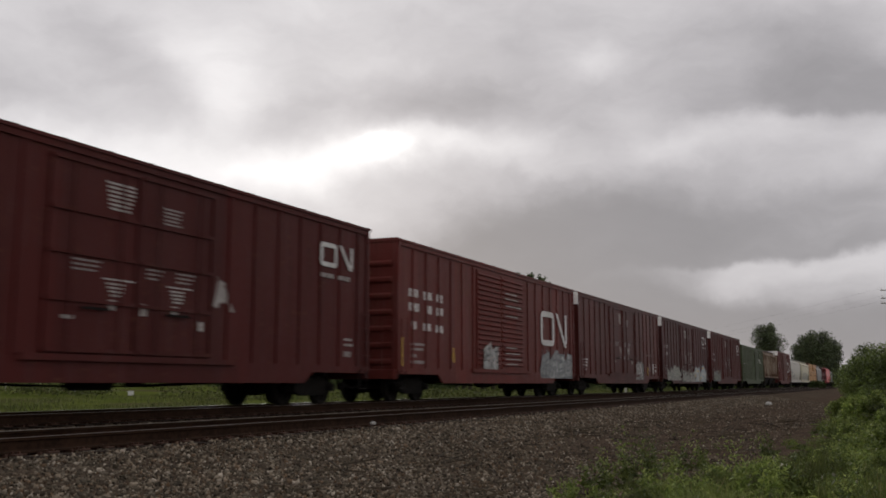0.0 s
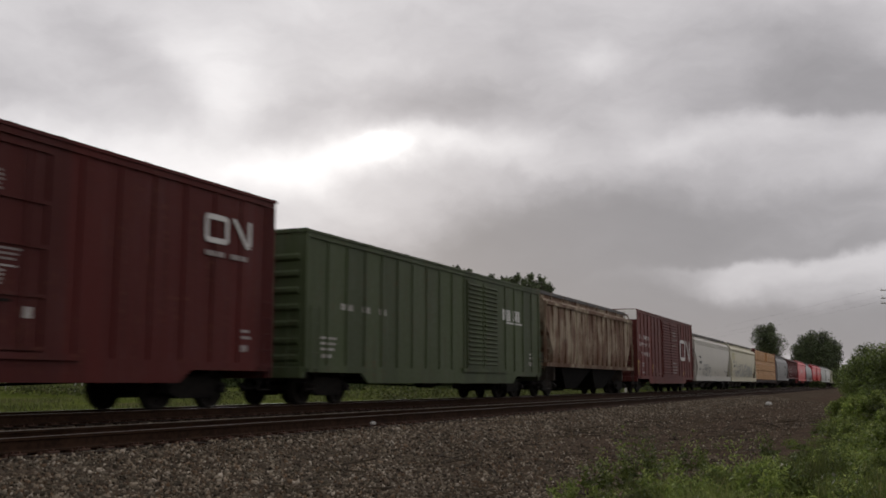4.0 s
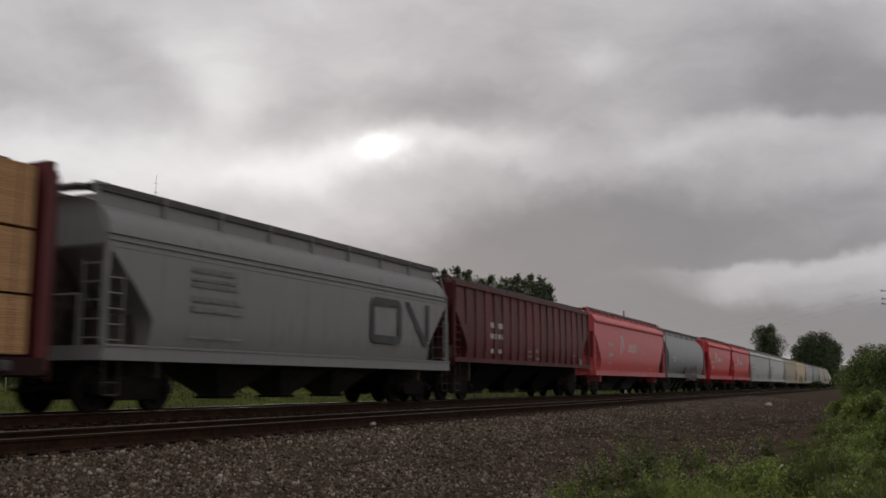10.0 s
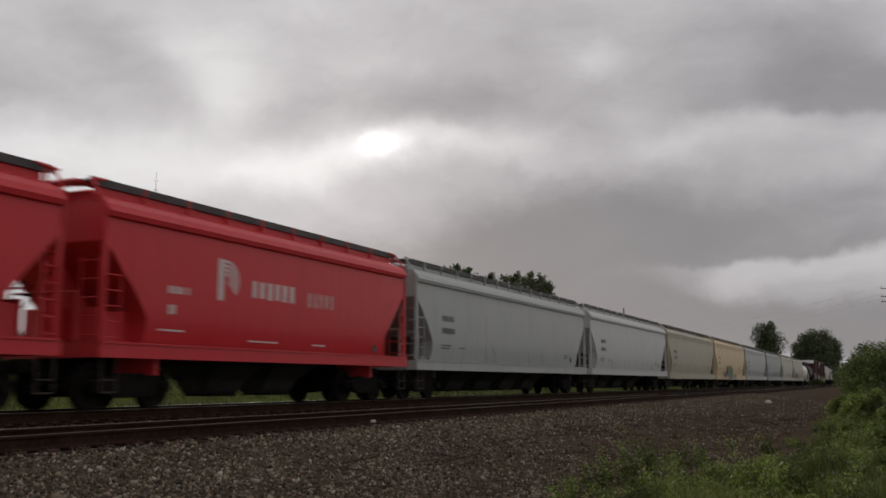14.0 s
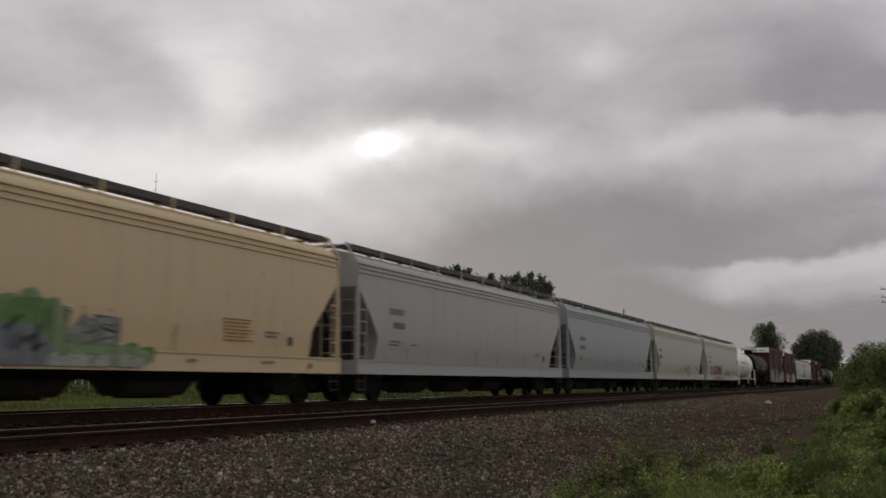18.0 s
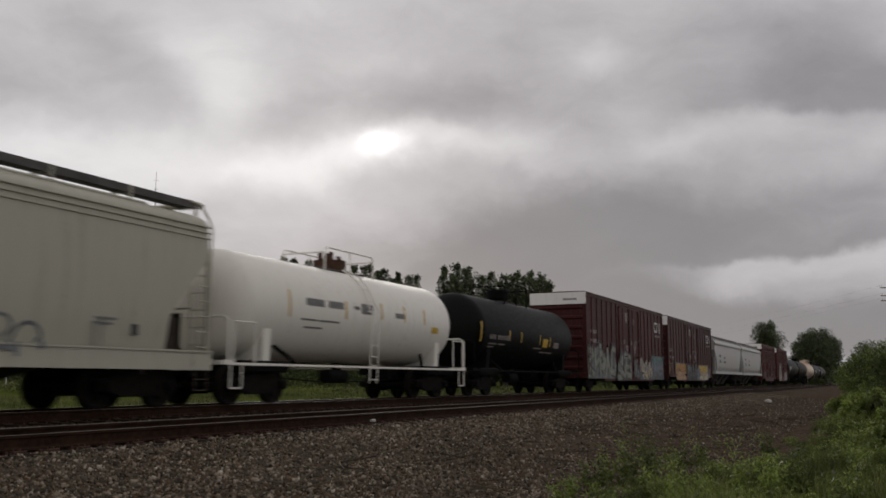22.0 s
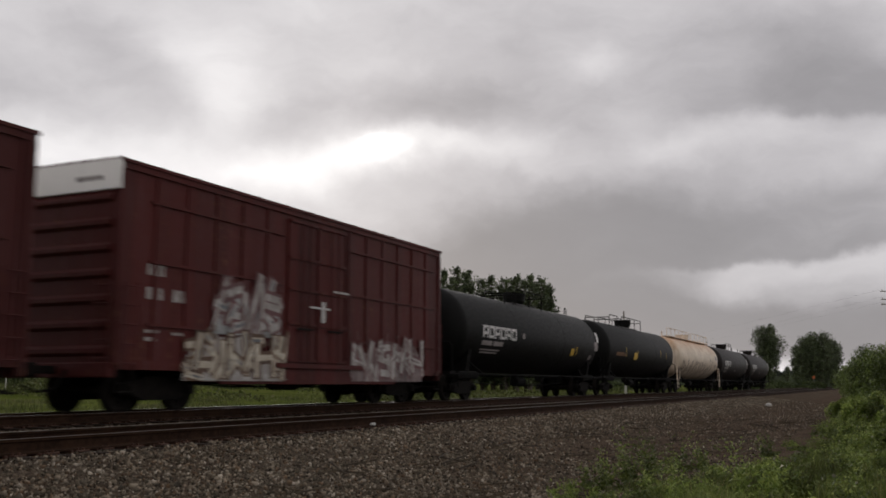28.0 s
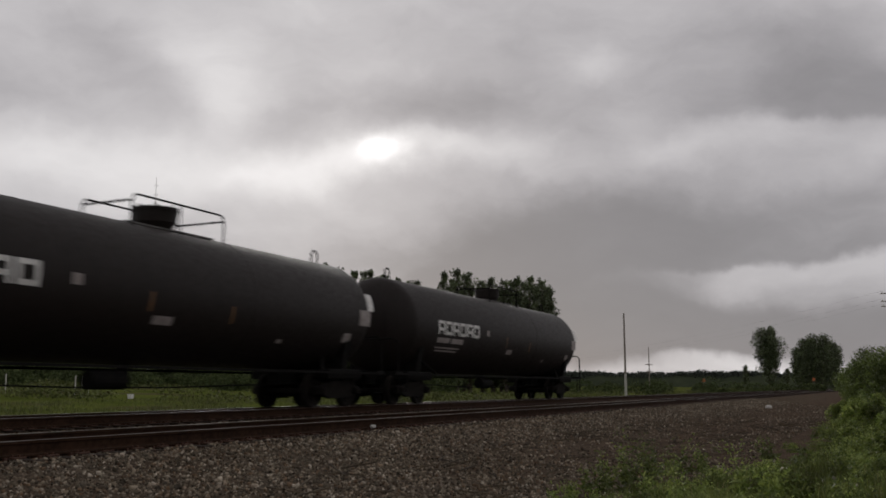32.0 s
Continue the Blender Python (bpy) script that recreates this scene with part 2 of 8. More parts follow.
RAIL = surface("rusty_rail", (0.0175, 0.0092, 0.0054), (0.037, 0.0196, 0.0115), 0.85, 14.0, 0.0, 0.4, 0.004, spec=0.08)
HEAD = surface("worn_rail_head", (0.36, 0.33, 0.31), (0.20, 0.17, 0.15), 0.42, 10.0, 1.0, 0.05, 0.001, (0.2, 3, 1))
TIE = surface("creosoted_timber", (0.013, 0.009, 0.007), (0.032, 0.022, 0.016), 0.9, 10.0, relief=0.8, dist=0.02, stretch=(1.5, 0.15, 1), spec=0.1)
PLATE = surface("rusty_plate", (0.055, 0.026, 0.016), (0.09, 0.044, 0.027), 0.8, 18.0, 0.2, 0.4, 0.004)
STALK = surface("dry_stalk", (0.03, 0.022, 0.015), (0.10, 0.075, 0.045), 0.9, 3.0)
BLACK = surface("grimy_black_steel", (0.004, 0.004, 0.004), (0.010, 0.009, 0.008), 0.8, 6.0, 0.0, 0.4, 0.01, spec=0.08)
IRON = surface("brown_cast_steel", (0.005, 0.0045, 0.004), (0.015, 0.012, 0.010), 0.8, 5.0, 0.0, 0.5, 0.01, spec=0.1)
GRATE = surface("galvanised_grating", (0.10, 0.10, 0.10), (0.17, 0.17, 0.165), 0.6, 8.0, 0.3)
POLE = surface("weathered_pole", (0.14, 0.12, 0.10), (0.24, 0.21, 0.18), 0.9, 6.0, relief=0.5, stretch=(3, 3, 0.2))
PALE_POLE = surface("pale_pole", (0.34, 0.33, 0.30), (0.46, 0.45, 0.42), 0.85, 6.0, relief=0.3, stretch=(3, 3, 0.2))
WIRE = surface("black_wire", (0.02, 0.02, 0.02), (0.04, 0.04, 0.04), 0.6)
WHITE_PLASTIC = surface("white_plastic", (0.70, 0.70, 0.68), (0.55, 0.54, 0.52), 0.5, 8.0)
ORANGE = surface("orange_sign_paint", (0.45, 0.13, 0.04), (0.35, 0.10, 0.03), 0.5, 8.0)


def ground_material():
    m, k, b = material("field_soil_and_grass")
    v = k.n("ShaderNodeTexCoord").outputs["Object"]
    a = k.noise(v, 0.18, 5.0, 0.6)
    c = k.noise(v, 3.0, 6.0, 0.7)
    f = k.ramp(k.math("ADD", k.math("MULTIPLY", a, 0.6), k.math("MULTIPLY", c, 0.4)), 0.38, 0.62)
    green = k.mix(f, (0.056, 0.072, 0.016, 1), (0.10, 0.116, 0.029, 1))
    tan = k.mix(k.ramp(k.noise(v, 0.07, 4.0, 0.6), 0.52, 0.66), green, (0.075, 0.066, 0.034, 1))
    k.put(b.inputs["Base Color"], tan)
    k.put(b.inputs["Roughness"], 0.95)
    k.put(b.inputs["Specular IOR Level"], 0.0)
    bump(k, b, c, 0.8, 0.08)
    return m


def gravel_material():
    m, k, b = material("crushed_ballast")
    v = k.n("ShaderNodeTexCoord").outputs["Object"]
    cell = k.n("ShaderNodeTexVoronoi", ins={"Vector": v, "Scale": 27.0})
    a = k.noise(v, 0.5, 4.0, 0.6)
    n = k.noise(v, 30.0, 4.0, 0.7)
    grey = k.n("ShaderNodeSeparateColor", ins={0: cell.outputs[1]}).outputs[0]
    c1 = k.mix(grey, (0.058, 0.046, 0.035, 1), (0.165, 0.13, 0.098, 1))
    c2 = k.mix(k.ramp(a, 0.42, 0.62, 0.0, 0.6), c1, (0.088, 0.062, 0.042, 1))
    p = k.n("ShaderNodeSeparateXYZ", ins={0: v})
    bank = k.math("MULTIPLY", k.ramp(k.math("ADD", p.outputs[1], k.math("MULTIPLY", a, 3.0)), 8.6, 6.2), k.ramp(p.outputs[0], 10.0, 20.0, 0.05, 0.85))
    mid = k.noise(v, 2.2, 6.0, 0.75)
    c2 = k.mix(bank, c2, k.mix(k.ramp(mid, 0.36, 0.62), (0.066, 0.046, 0.034, 1), (0.135, 0.097, 0.073, 1)))
    c2 = k.mix(k.ramp(k.math("ADD", p.outputs[1], k.math("MULTIPLY", a, 0.6)), 9.5, 10.1, 0.0, 0.6), c2, (0.034, 0.021, 0.014, 1))
    c2 = k.mix(k.ramp(k.noise(v, 7.0, 5.0, 0.75), 0.5, 0.66, 0.0, 0.6), c2, (0.035, 0.028, 0.022, 1))
    k.put(b.inputs["Base Color"], k.mix(k.ramp(n, 0.3, 0.7, 0.0, 0.35), c2, (0.04, 0.034, 0.028, 1)))
    k.put(b.inputs["Roughness"], 0.9)
    k.put(b.inputs["Specular IOR Level"], 0.0)
    bump(k, b, k.math("SUBTRACT", k.math("MULTIPLY", n, 0.5), cell.outputs[0]), 0.9, 0.04)
    return m


# ---- mesh helpers ----
def part(name, bm, mat, parent=None, label="", smooth=False):
    """Links a bmesh as one mesh object under a thing or a part."""
    me = bpy.data.meshes.new(name)
    bm.normal_update()
    bm.to_mesh(me)
    bm.free()
    if smooth:
        me.shade_smooth()
        me.set_sharp_from_angle(angle=radians(40))
    return mesh_part(name, me, mat, parent, label)


def mesh_part(name, me, mat, parent=None, label=""):
    ob = new(name, me)
    if mat is not None and not me.materials:
        me.materials.append(mat)
    if parent is not None:
        ob.parent = parent
    if label:
        tagged(ob, label)
    return ob


def box(bm, x0, x1, y0, y1, z0, z1, bevel=0.0):
    v = [bm.verts.new((x, y, z)) for x in (x0, x1) for y in (y0, y1) for z in (z0, z1)]
    fs = [bm.faces.new([v[i] for i in q]) for q in ((0, 1, 3, 2), (4, 6, 7, 5), (0, 4, 5, 1), (2, 3, 7, 6), (0, 2, 6, 4), (1, 5, 7, 3))]
    if bevel:
        es = list({e for f in fs for e in f.edges})
        bmesh.ops.bevel(bm, geom=es, offset=bevel, segments=1, affect="EDGES")
    return bm


def tube(bm, a, b, r, n=8, r2=None, caps=True):
    """A round bar from a to b."""
    a, b = Vector(a), Vector(b)
    d = (b - a).normalized()
    s = d.orthogonal().normalized()
    t = d.cross(s)
    rings = []
    for p, q in ((a, r), (b, r if r2 is None else r2)):
        rings.append([bm.verts.new(p + (s * math.cos(2 * math.pi * i / n) + t * math.sin(2 * math.pi * i / n)) * q) for i in range(n)])
    for i in range(n):
        bm.faces.new((rings[0][i], rings[0][(i + 1) % n], rings[1][(i + 1) % n], rings[1][i]))
    if caps:
        bm.faces.new(rings[0][::-1])
        bm.faces.new(rings[1])
    return bm


def run(bm, points, r, n=6):
    """A bent round bar through the points."""
    for a, b in zip(points[:-1], points[1:]):
        tube(bm, a, b, r, n)
    return bm


def extrude_x(bm, prof, x0, x1, caps=True):
    """A closed outline of (y, z) drawn out along x."""
    a = [bm.verts.new((x0, y, z)) for y, z in prof]
    b = [bm.verts.new((x1, y, z)) for y, z in prof]
    n = len(prof)
    for i in range(n):
        bm.faces.new((a[i], a[(i + 1) % n], b[(i + 1) % n], b[i]))
    if caps:
        bm.faces.new(a[::-1])
        bm.faces.new(b)
    return bm


def extrude_y(bm, prof, y0, y1):
    """A closed outline of (x, z) drawn out along y."""
    a = [bm.verts.new((x, y0, z)) for x, z in prof]
    b = [bm.verts.new((x, y1, z)) for x, z in prof]
    n = len(prof)
    for i in range(n):
        bm.faces.new((a[i], b[i], b[(i + 1) % n], a[(i + 1) % n]))
    bm.faces.new(a)
    bm.faces.new(b[::-1])
    return bm


def lathe_x(bm, prof, n=32, cy=0.0, cz=0.0):
    """Rings of (x, r) turned about an axis along x."""
    rings = []
    for x, r in prof:
        rings.append([bm.verts.new((x, cy + r * math.cos(2 * math.pi * i / n), cz + r * math.sin(2 * math.pi * i / n))) for i in range(n)])
    for p, q in zip(rings[:-1], rings[1:]):
        for i in range(n):
            bm.faces.new((p[i], p[(i + 1) % n], q[(i + 1) % n], q[i]))
    bm.faces.new(rings[0][::-1])
    bm.faces.new(rings[-1])
    return bm


def raw_mesh(name, verts, faces_n, per):
    """A mesh from arrays: verts (N, 3), faces of per corners each in order."""
    me = bpy.data.meshes.new(name)
    nf = len(faces_n)
    me.vertices.add(len(verts))
    me.vertices.foreach_set("co", np.asarray(verts, np.float32).ravel())
    me.loops.add(nf * per)
    me.loops.foreach_set("vertex_index", np.asarray(faces_n, np.int32).ravel())
    me.polygons.add(nf)
    me.polygons.foreach_set("loop_start", np.arange(0, nf * per, per, dtype=np.int32))
    me.update(calc_edges=True)
    return me


def unit(a):
    return a / np.maximum(np.linalg.norm(a, axis=1, keepdims=True), 1e-6)


def leaf_mesh(name, pts, size, rng, up=0.0, slim=0.55):
    """Leaves: one bent diamond at each point. up: how much they stand upright."""
    n = len(pts)
    d = rng.normal(size=(n, 3))
    d[:, 2] = np.abs(d[:, 2]) * 0.6 + up
    d = unit(d)
    s = unit(np.cross(d, rng.normal(size=(n, 3))))
    nrm = np.cross(d, s)
    size = np.broadcast_to(size, (n,))[:, None] * rng.uniform(0.7, 1.3, (n, 1))
    base, tip = pts - d * size * 0.5, pts + d * size * 0.5 - nrm * size * 0.12
    l, r = pts + s * size * slim * 0.5 + nrm * size * 0.1, pts - s * size * slim * 0.5 + nrm * size * 0.1
    verts = np.stack([base, l, tip, r], 1).reshape(-1, 3)
    return raw_mesh(name, verts, np.arange(4 * n).reshape(n, 4), 4)


def blade_mesh(name, pts, height, width, rng, lean=0.35):
    """Grass blades: a bent strip of two quads at each point."""
    n = len(pts)
    a = rng.uniform(0, 2 * np.pi, n)
    side = np.stack([np.cos(a), np.sin(a), np.zeros(n)], 1)
    b = a + rng.normal(1.57, 0.6, n)
    fall = np.stack([np.cos(b), np.sin(b), np.zeros(n)], 1) * (np.abs(rng.normal(0, lean, (n, 1))))
    h = np.broadcast_to(height, (n,))[:, None] * rng.uniform(0.5, 1.25, (n, 1))
    w = np.broadcast_to(width, (n,))[:, None]
    z = np.array([[0, 0, 1.0]])
    p0, p1 = pts - side * w * 0.5, pts + side * w * 0.5
    m = pts + fall * h * 0.3 + z * h * 0.55
    m0, m1 = m - side * w * 0.4, m + side * w * 0.4
    t = pts + fall * h + z * h * (1 - 0.25 * np.linalg.norm(fall, axis=1, keepdims=True))
    t0, t1 = t - side * w * 0.06, t + side * w * 0.06
    verts = np.stack([p0, p1, m0, m1, t0, t1], 1).reshape(-1, 3)
    i = np.arange(n)[:, None] * 6
    faces = np.concatenate([i + [[0, 1, 3, 2]], i + [[2, 3, 5, 4]]], 1).reshape(-1, 4)
    return raw_mesh(name, verts, faces, 4)


# ---- ground, ballast, track ----
NEAR_Y, FAR_Y, NEAR_Z = 10.65, 15.12, -0.11


def height(x, y):
    """Height of the ground under the ballast and the field."""
    z = np.interp(y, [-40, -8, 0, 4.3, 8.8, 12.6, 17.4, 19.5, 26, 52, 85, 125, 300, 900], [-1.2, -1.0, -0.95, -0.93, -0.46, -0.42, -0.42, -0.95, -1.0, -0.8, 0.15, 0.9, 1.0, -1.0])
    bank = 0.3 * np.exp(-((y + 1.0) / 2.6) ** 2) * np.clip((x - 10) / 14, 0, 1)
    return z + bank + np.where(y < -0.5, 0.05, 0) * np.sin(x * 0.31 + 1.3 * y) * np.sin(y * 0.45 - 0.2 * x) * np.clip((60 - np.abs(x)) / 20, 0, 1)


def sheet(name, xs, ys, lift, mat):
    gx, gy = np.meshgrid(xs, ys, indexing="ij")
    v = np.stack([gx, gy, height(gx, gy) + lift(gx, gy)], -1).reshape(-1, 3)
    nx, ny = len(xs), len(ys)
    i = (np.arange(nx - 1)[:, None] * ny + np.arange(ny - 1)[None]).ravel()
    me = raw_mesh(name, v, np.stack([i, i + ny, i + ny + 1, i + 1], 1), 4)
    ob = mesh_part(name, me, mat)
    me.shade_smooth()
    return ob


def build_ground():
    rng = np.random.default_rng(4)
    xs = np.unique(np.concatenate([np.linspace(-2500, -60, 14), np.arange(-60, 90, 1.5), np.linspace(90, 400, 40), np.linspace(400, 4500, 16)]))
    ys = np.unique(np.concatenate([np.linspace(-2500, -30, 12), np.arange(-30, 60, 0.75), np.linspace(60, 400, 40), np.linspace(400, 4500, 16)]))
    tagged(sheet("ground", xs, ys, lambda x, y: 0 * x, ground_material()), "flat field of rough green grass and bare soil", "ground", kind="structure")
    xs = np.unique(np.concatenate([np.linspace(-400, -20, 24), np.arange(-20, 70, 0.5), np.linspace(70, 1500, 90)]))
    ys = np.concatenate([[-0.4], np.arange(0.1, 19.6, 0.3)])

    def lift(x, y):
        edge = np.interp(x, [0, 12, 22, 40, 90, 1500], [3.0, 2.6, 1.2, 0.6, 0.6, 0.6])
        rough = 0.018 * np.sin(x * 0.9 + y * 1.3) * np.sin(x * 0.5 - 1.1 * y) + 0.02 * np.sin(0.4 * x + y)
        return np.where(y < edge, -0.08, 0.07) + np.where(y < 8.8, rough * np.clip((70 - x) / 20, 0, 1), 0) + np.where((y > 18.7), -0.1, 0) + np.interp(y, [12.3, 12.9, 13.7, 14.1, 16.1, 16.6, 17.3, 17.6], [0, 0.07, 0.10, 0.08, 0.08, 0.12, 0.10, 0]) + np.interp(y, [8.7, 9.3, 9.55, 9.75, 11.6, 12.0, 12.4], [0, 0.035, 0.05, -0.05, -0.06, 0.01, 0.03]) * (y < 12.9)

    tagged(sheet("ballast", xs, ys, lift, gravel_material()), "grey-brown crushed stone ballast under the tracks", "ballast", kind="structure")
    # loose stones, thick near the tripod
    n = 180000
    x = 2 + 75 * rng.random(n) ** 1.45
    y = rng.uniform(2.4, 9.8, n)
    m = int(n * 0.3)
    x[:m], y[:m] = 3 + 60 * rng.random(m) ** 1.4, rng.choice([0, 1, 2], m, p=[0.15, 0.6, 0.25]) * 1.0
    y[:m] = np.where(y[:m] == 0, rng.uniform(10.05, 11.2, m), np.where(y[:m] == 1, rng.uniform(11.7, 13.9, m), rng.uniform(14.6, 15.6, m)))
    keep = rng.random(n) > np.clip((x - 12) / 8, 0, 1) * np.clip((7.6 - y) / 1.6, 0, 1) * 0.8
    x, y, n = x[keep], y[keep], int(keep.sum())
    z = height(x, y) + lift(x, y) + 0.009
    s = rng.gamma(4, 0.0042, n) + 0.006
    octa = np.array([[1, 0, 0], [0, 1, 0], [-1, 0, 0], [0, -1, 0], [0, 0, 1], [0, 0, -1]], float) * 1.5
    v = (octa[None] + rng.uniform(-0.35, 0.35, (n, 6, 3))) * np.array([1.2, 0.95, 0.75])
    q = unit(rng.normal(size=(n, 4)))
    w_, a_, b_, c_ = q.T
    R = np.stack([np.stack([1 - 2 * (b_ * b_ + c_ * c_), 2 * (a_ * b_ - c_ * w_), 2 * (a_ * c_ + b_ * w_)], -1),
                  np.stack([2 * (a_ * b_ + c_ * w_), 1 - 2 * (a_ * a_ + c_ * c_), 2 * (b_ * c_ - a_ * w_)], -1),
                  np.stack([2 * (a_ * c_ - b_ * w_), 2 * (b_ * c_ + a_ * w_), 1 - 2 * (a_ * a_ + b_ * b_)], -1)], 1)
    v = np.einsum("nij,nkj->nki", R, v) * (s * 0.62)[:, None, None] + np.stack([x, y, z], 1)[:, None]
    f = np.array([[0, 1, 4], [1, 2, 4], [2, 3, 4], [3, 0, 4], [1, 0, 5], [2, 1, 5], [3, 2, 5], [0, 3, 5]])
    me = raw_mesh("ballast_stones", v.reshape(-1, 3), (np.arange(n)[:, None, None] * 6 + f[None]).reshape(-1, 3), 3)
    tagged(mesh_part("ballast_stones", me, STONE), "loose angular grey and brown ballast stones", "stones", kind="stuff")


def rail_profile(y, z):
    h = [(0.038, 0.0), (0.038, -0.034), (0.010, -0.048), (0.009, -0.143), (0.02, -0.16), (0.075, -0.175), (0.075, -0.19)]
    return [(y - a, z + b) for a, b in h] + [(y + a, z + b) for a, b in reversed(h)]


def build_track(name, cy, z, label):
    track = tagged(new(name), label, "railway track", kind="structure")
    for sgn in (-1, 1):
        y = cy + sgn * 0.7525
        r = part("rail", extrude_x(bmesh.new(), rail_profile(y, z), -400, 1500), RAIL, track, "rust-brown steel rail with a worn bright head")
        bm = bmesh.new()
        box(bm, -400, 1500, y - 0.030, y + 0.030, z - 0.006, z + 0.003)
        part("rail_head", bm, HEAD, r, "bright worn running surface")
    bm = bmesh.new()
    box(bm, -0.11, 0.11, -1.3, 1.3, -0.18, 0, 0.012)
    tie = bpy.data.meshes.new("tie")
    bm.to_mesh(tie), bm.free()
    tie.materials.append(TIE)
    bm = bmesh.new()
    for sgn in (-1, 1):
        y = sgn * 0.7525
        box(bm, -0.09, 0.09, y - 0.17, y + 0.17, 0, 0.016)
        for dx, dy in ((-0.05, -0.085), (0.05, 0.085), (0.05, -0.085), (-0.05, 0.085)):
            box(bm, dx - 0.012, dx + 0.012, y + dy - 0.016, y + dy + 0.016, 0.016, 0.045)
        for dx in (-0.14, 0.14):
            box(bm, dx - 0.02, dx + 0.02, y - 0.09, y + 0.09, -0.03, 0.02)
    plate = bpy.data.meshes.new("tie_plate")
    bm.to_mesh(plate), bm.free()
    plate.materials.append(PLATE)
    rng = random.Random(name)
    for i in range(150):
        m = pose(-4 + i * 0.52 + rng.uniform(-0.03, 0.03), cy + rng.uniform(-0.04, 0.04), z - 0.206, rz=rng.uniform(-1.5, 1.5))
        t = new("tie", tie)
        t.parent, t.matrix_basis = track, m
        p = new("tie_plate", plate)
        p.parent = t
    bm = bmesh.new()
    for i in range(560):
        x = 74 + i * 0.52
        box(bm, x - 0.11, x + 0.11, cy - 1.3, cy + 1.3, z - 0.39, z - 0.205)
    tagged(part("far_ties", bm, TIE, track), kind="stuff")


build_ground()
build_track("track_1", NEAR_Y, NEAR_Z, "empty near railway track on timber ties in ballast")
build_track("track_2", FAR_Y, 0.0, "railway track on timber ties under the train")


# ---- plants ----
def build_tree(name, x, y, base, tall, wide, seed, label, lean=0.0, leaves=5000, leaf=0.34, low=0.16, shape="poplar"):
    rng = np.random.default_rng(seed)
    tree = tagged(new(name), label, "tree")
    tree.matrix_basis = pose(x, y, base)
    bm = bmesh.new()
    pts = [Vector((lean * tall * (i / 6) ** 2 + 0.012 * tall * math.sin(2.1 * i + seed), 0.01 * tall * math.cos(1.7 * i + seed), tall * 0.93 * i / 6)) for i in range(7)]
    r0 = tall * 0.018 + 0.05
    for i in range(6):
        tube(bm, pts[i], pts[i + 1], r0 * (1 - i / 6.6), 8, r0 * (1 - (i + 1) / 6.6), False)
    part("trunk", bm, BARK, tree)
    bm = bmesh.new()
    centres, radii = [], []
    n = 84
    for i in range(n):
        u = low + (0.97 - low) * (i + rng.random()) / n
        if shape == "poplar":
            w = wide * 0.5 * min(1.0, 0.55 + 2.2 * (u - low)) * (max(0.0, 1.0 - u) ** 0.6 * 1.25 + 0.05)
        elif shape == "flame":
            w = wide * 0.5 * (max(0.0, math.sin(math.pi * min(1.0, (u - low * 0.4) / (1.08 - low * 0.4)))) ** 0.8 * 0.9 + 0.04)
        elif shape == "round":
            w = wide * 0.5 * (max(0.0, 1 - (2.1 * abs(u - 0.56)) ** 2.6) ** 0.5 * 0.95 + 0.12)
        else:
            w = wide * 0.5 * (1.05 - u)
        a = i * 2.399 + rng.normal(0, 0.4)
        q = min(5, int(u / 0.93 * 6))
        at = pts[q].lerp(pts[q + 1], min(1.0, u / 0.93 * 6 - q))
        out = w * rng.uniform(0.35, 1.0)
        rise = (1.1 if shape == "poplar" else 0.9 if shape == "flame" else 0.3) * out
        end = at + Vector((math.cos(a) * out, math.sin(a) * out, rise))
        tube(bm, at, end, r0 * 0.28 * (1.1 - u), 5, 0.015, False)
        for f in (0.45, 0.8, 1.05):
            centres.append(at.lerp(end, f))
            radii.append(max(0.4, (0.36 if shape == "poplar" else 0.38 if shape == "flame" else 0.4) * w * rng.uniform(0.6, 1.2)))
    tagged(part("branchwork", bm, BARK, tree), kind="stuff")
    c, rd = np.array([tuple(p) for p in centres]), np.array(radii)
    w = rd ** 2
    pick = rng.choice(len(c), leaves, p=w / w.sum())
    d = unit(rng.normal(size=(leaves, 3)))
    p = c[pick] + d * (rd[pick] * rng.uniform(0.25, 1.0, leaves) ** 0.5)[:, None] * np.array([1, 1, 1.15])
    p = p[p[:, 2] > tall * low * 0.6]
    mesh_part("crown", leaf_mesh("crown", p, leaf, rng, 0.1, 0.7), TREE, tree)
    return tree


def at_bearing(offs, depth):
    """Plan place at a distance along the view, straight ahead by the offset offs."""
    f, r = Vector((math.cos(YAW), math.sin(YAW))), Vector((math.sin(YAW), -math.cos(YAW)))
    p = f * depth + r * ((offs - 784) / FOCAL * depth)
    return p.x, p.y


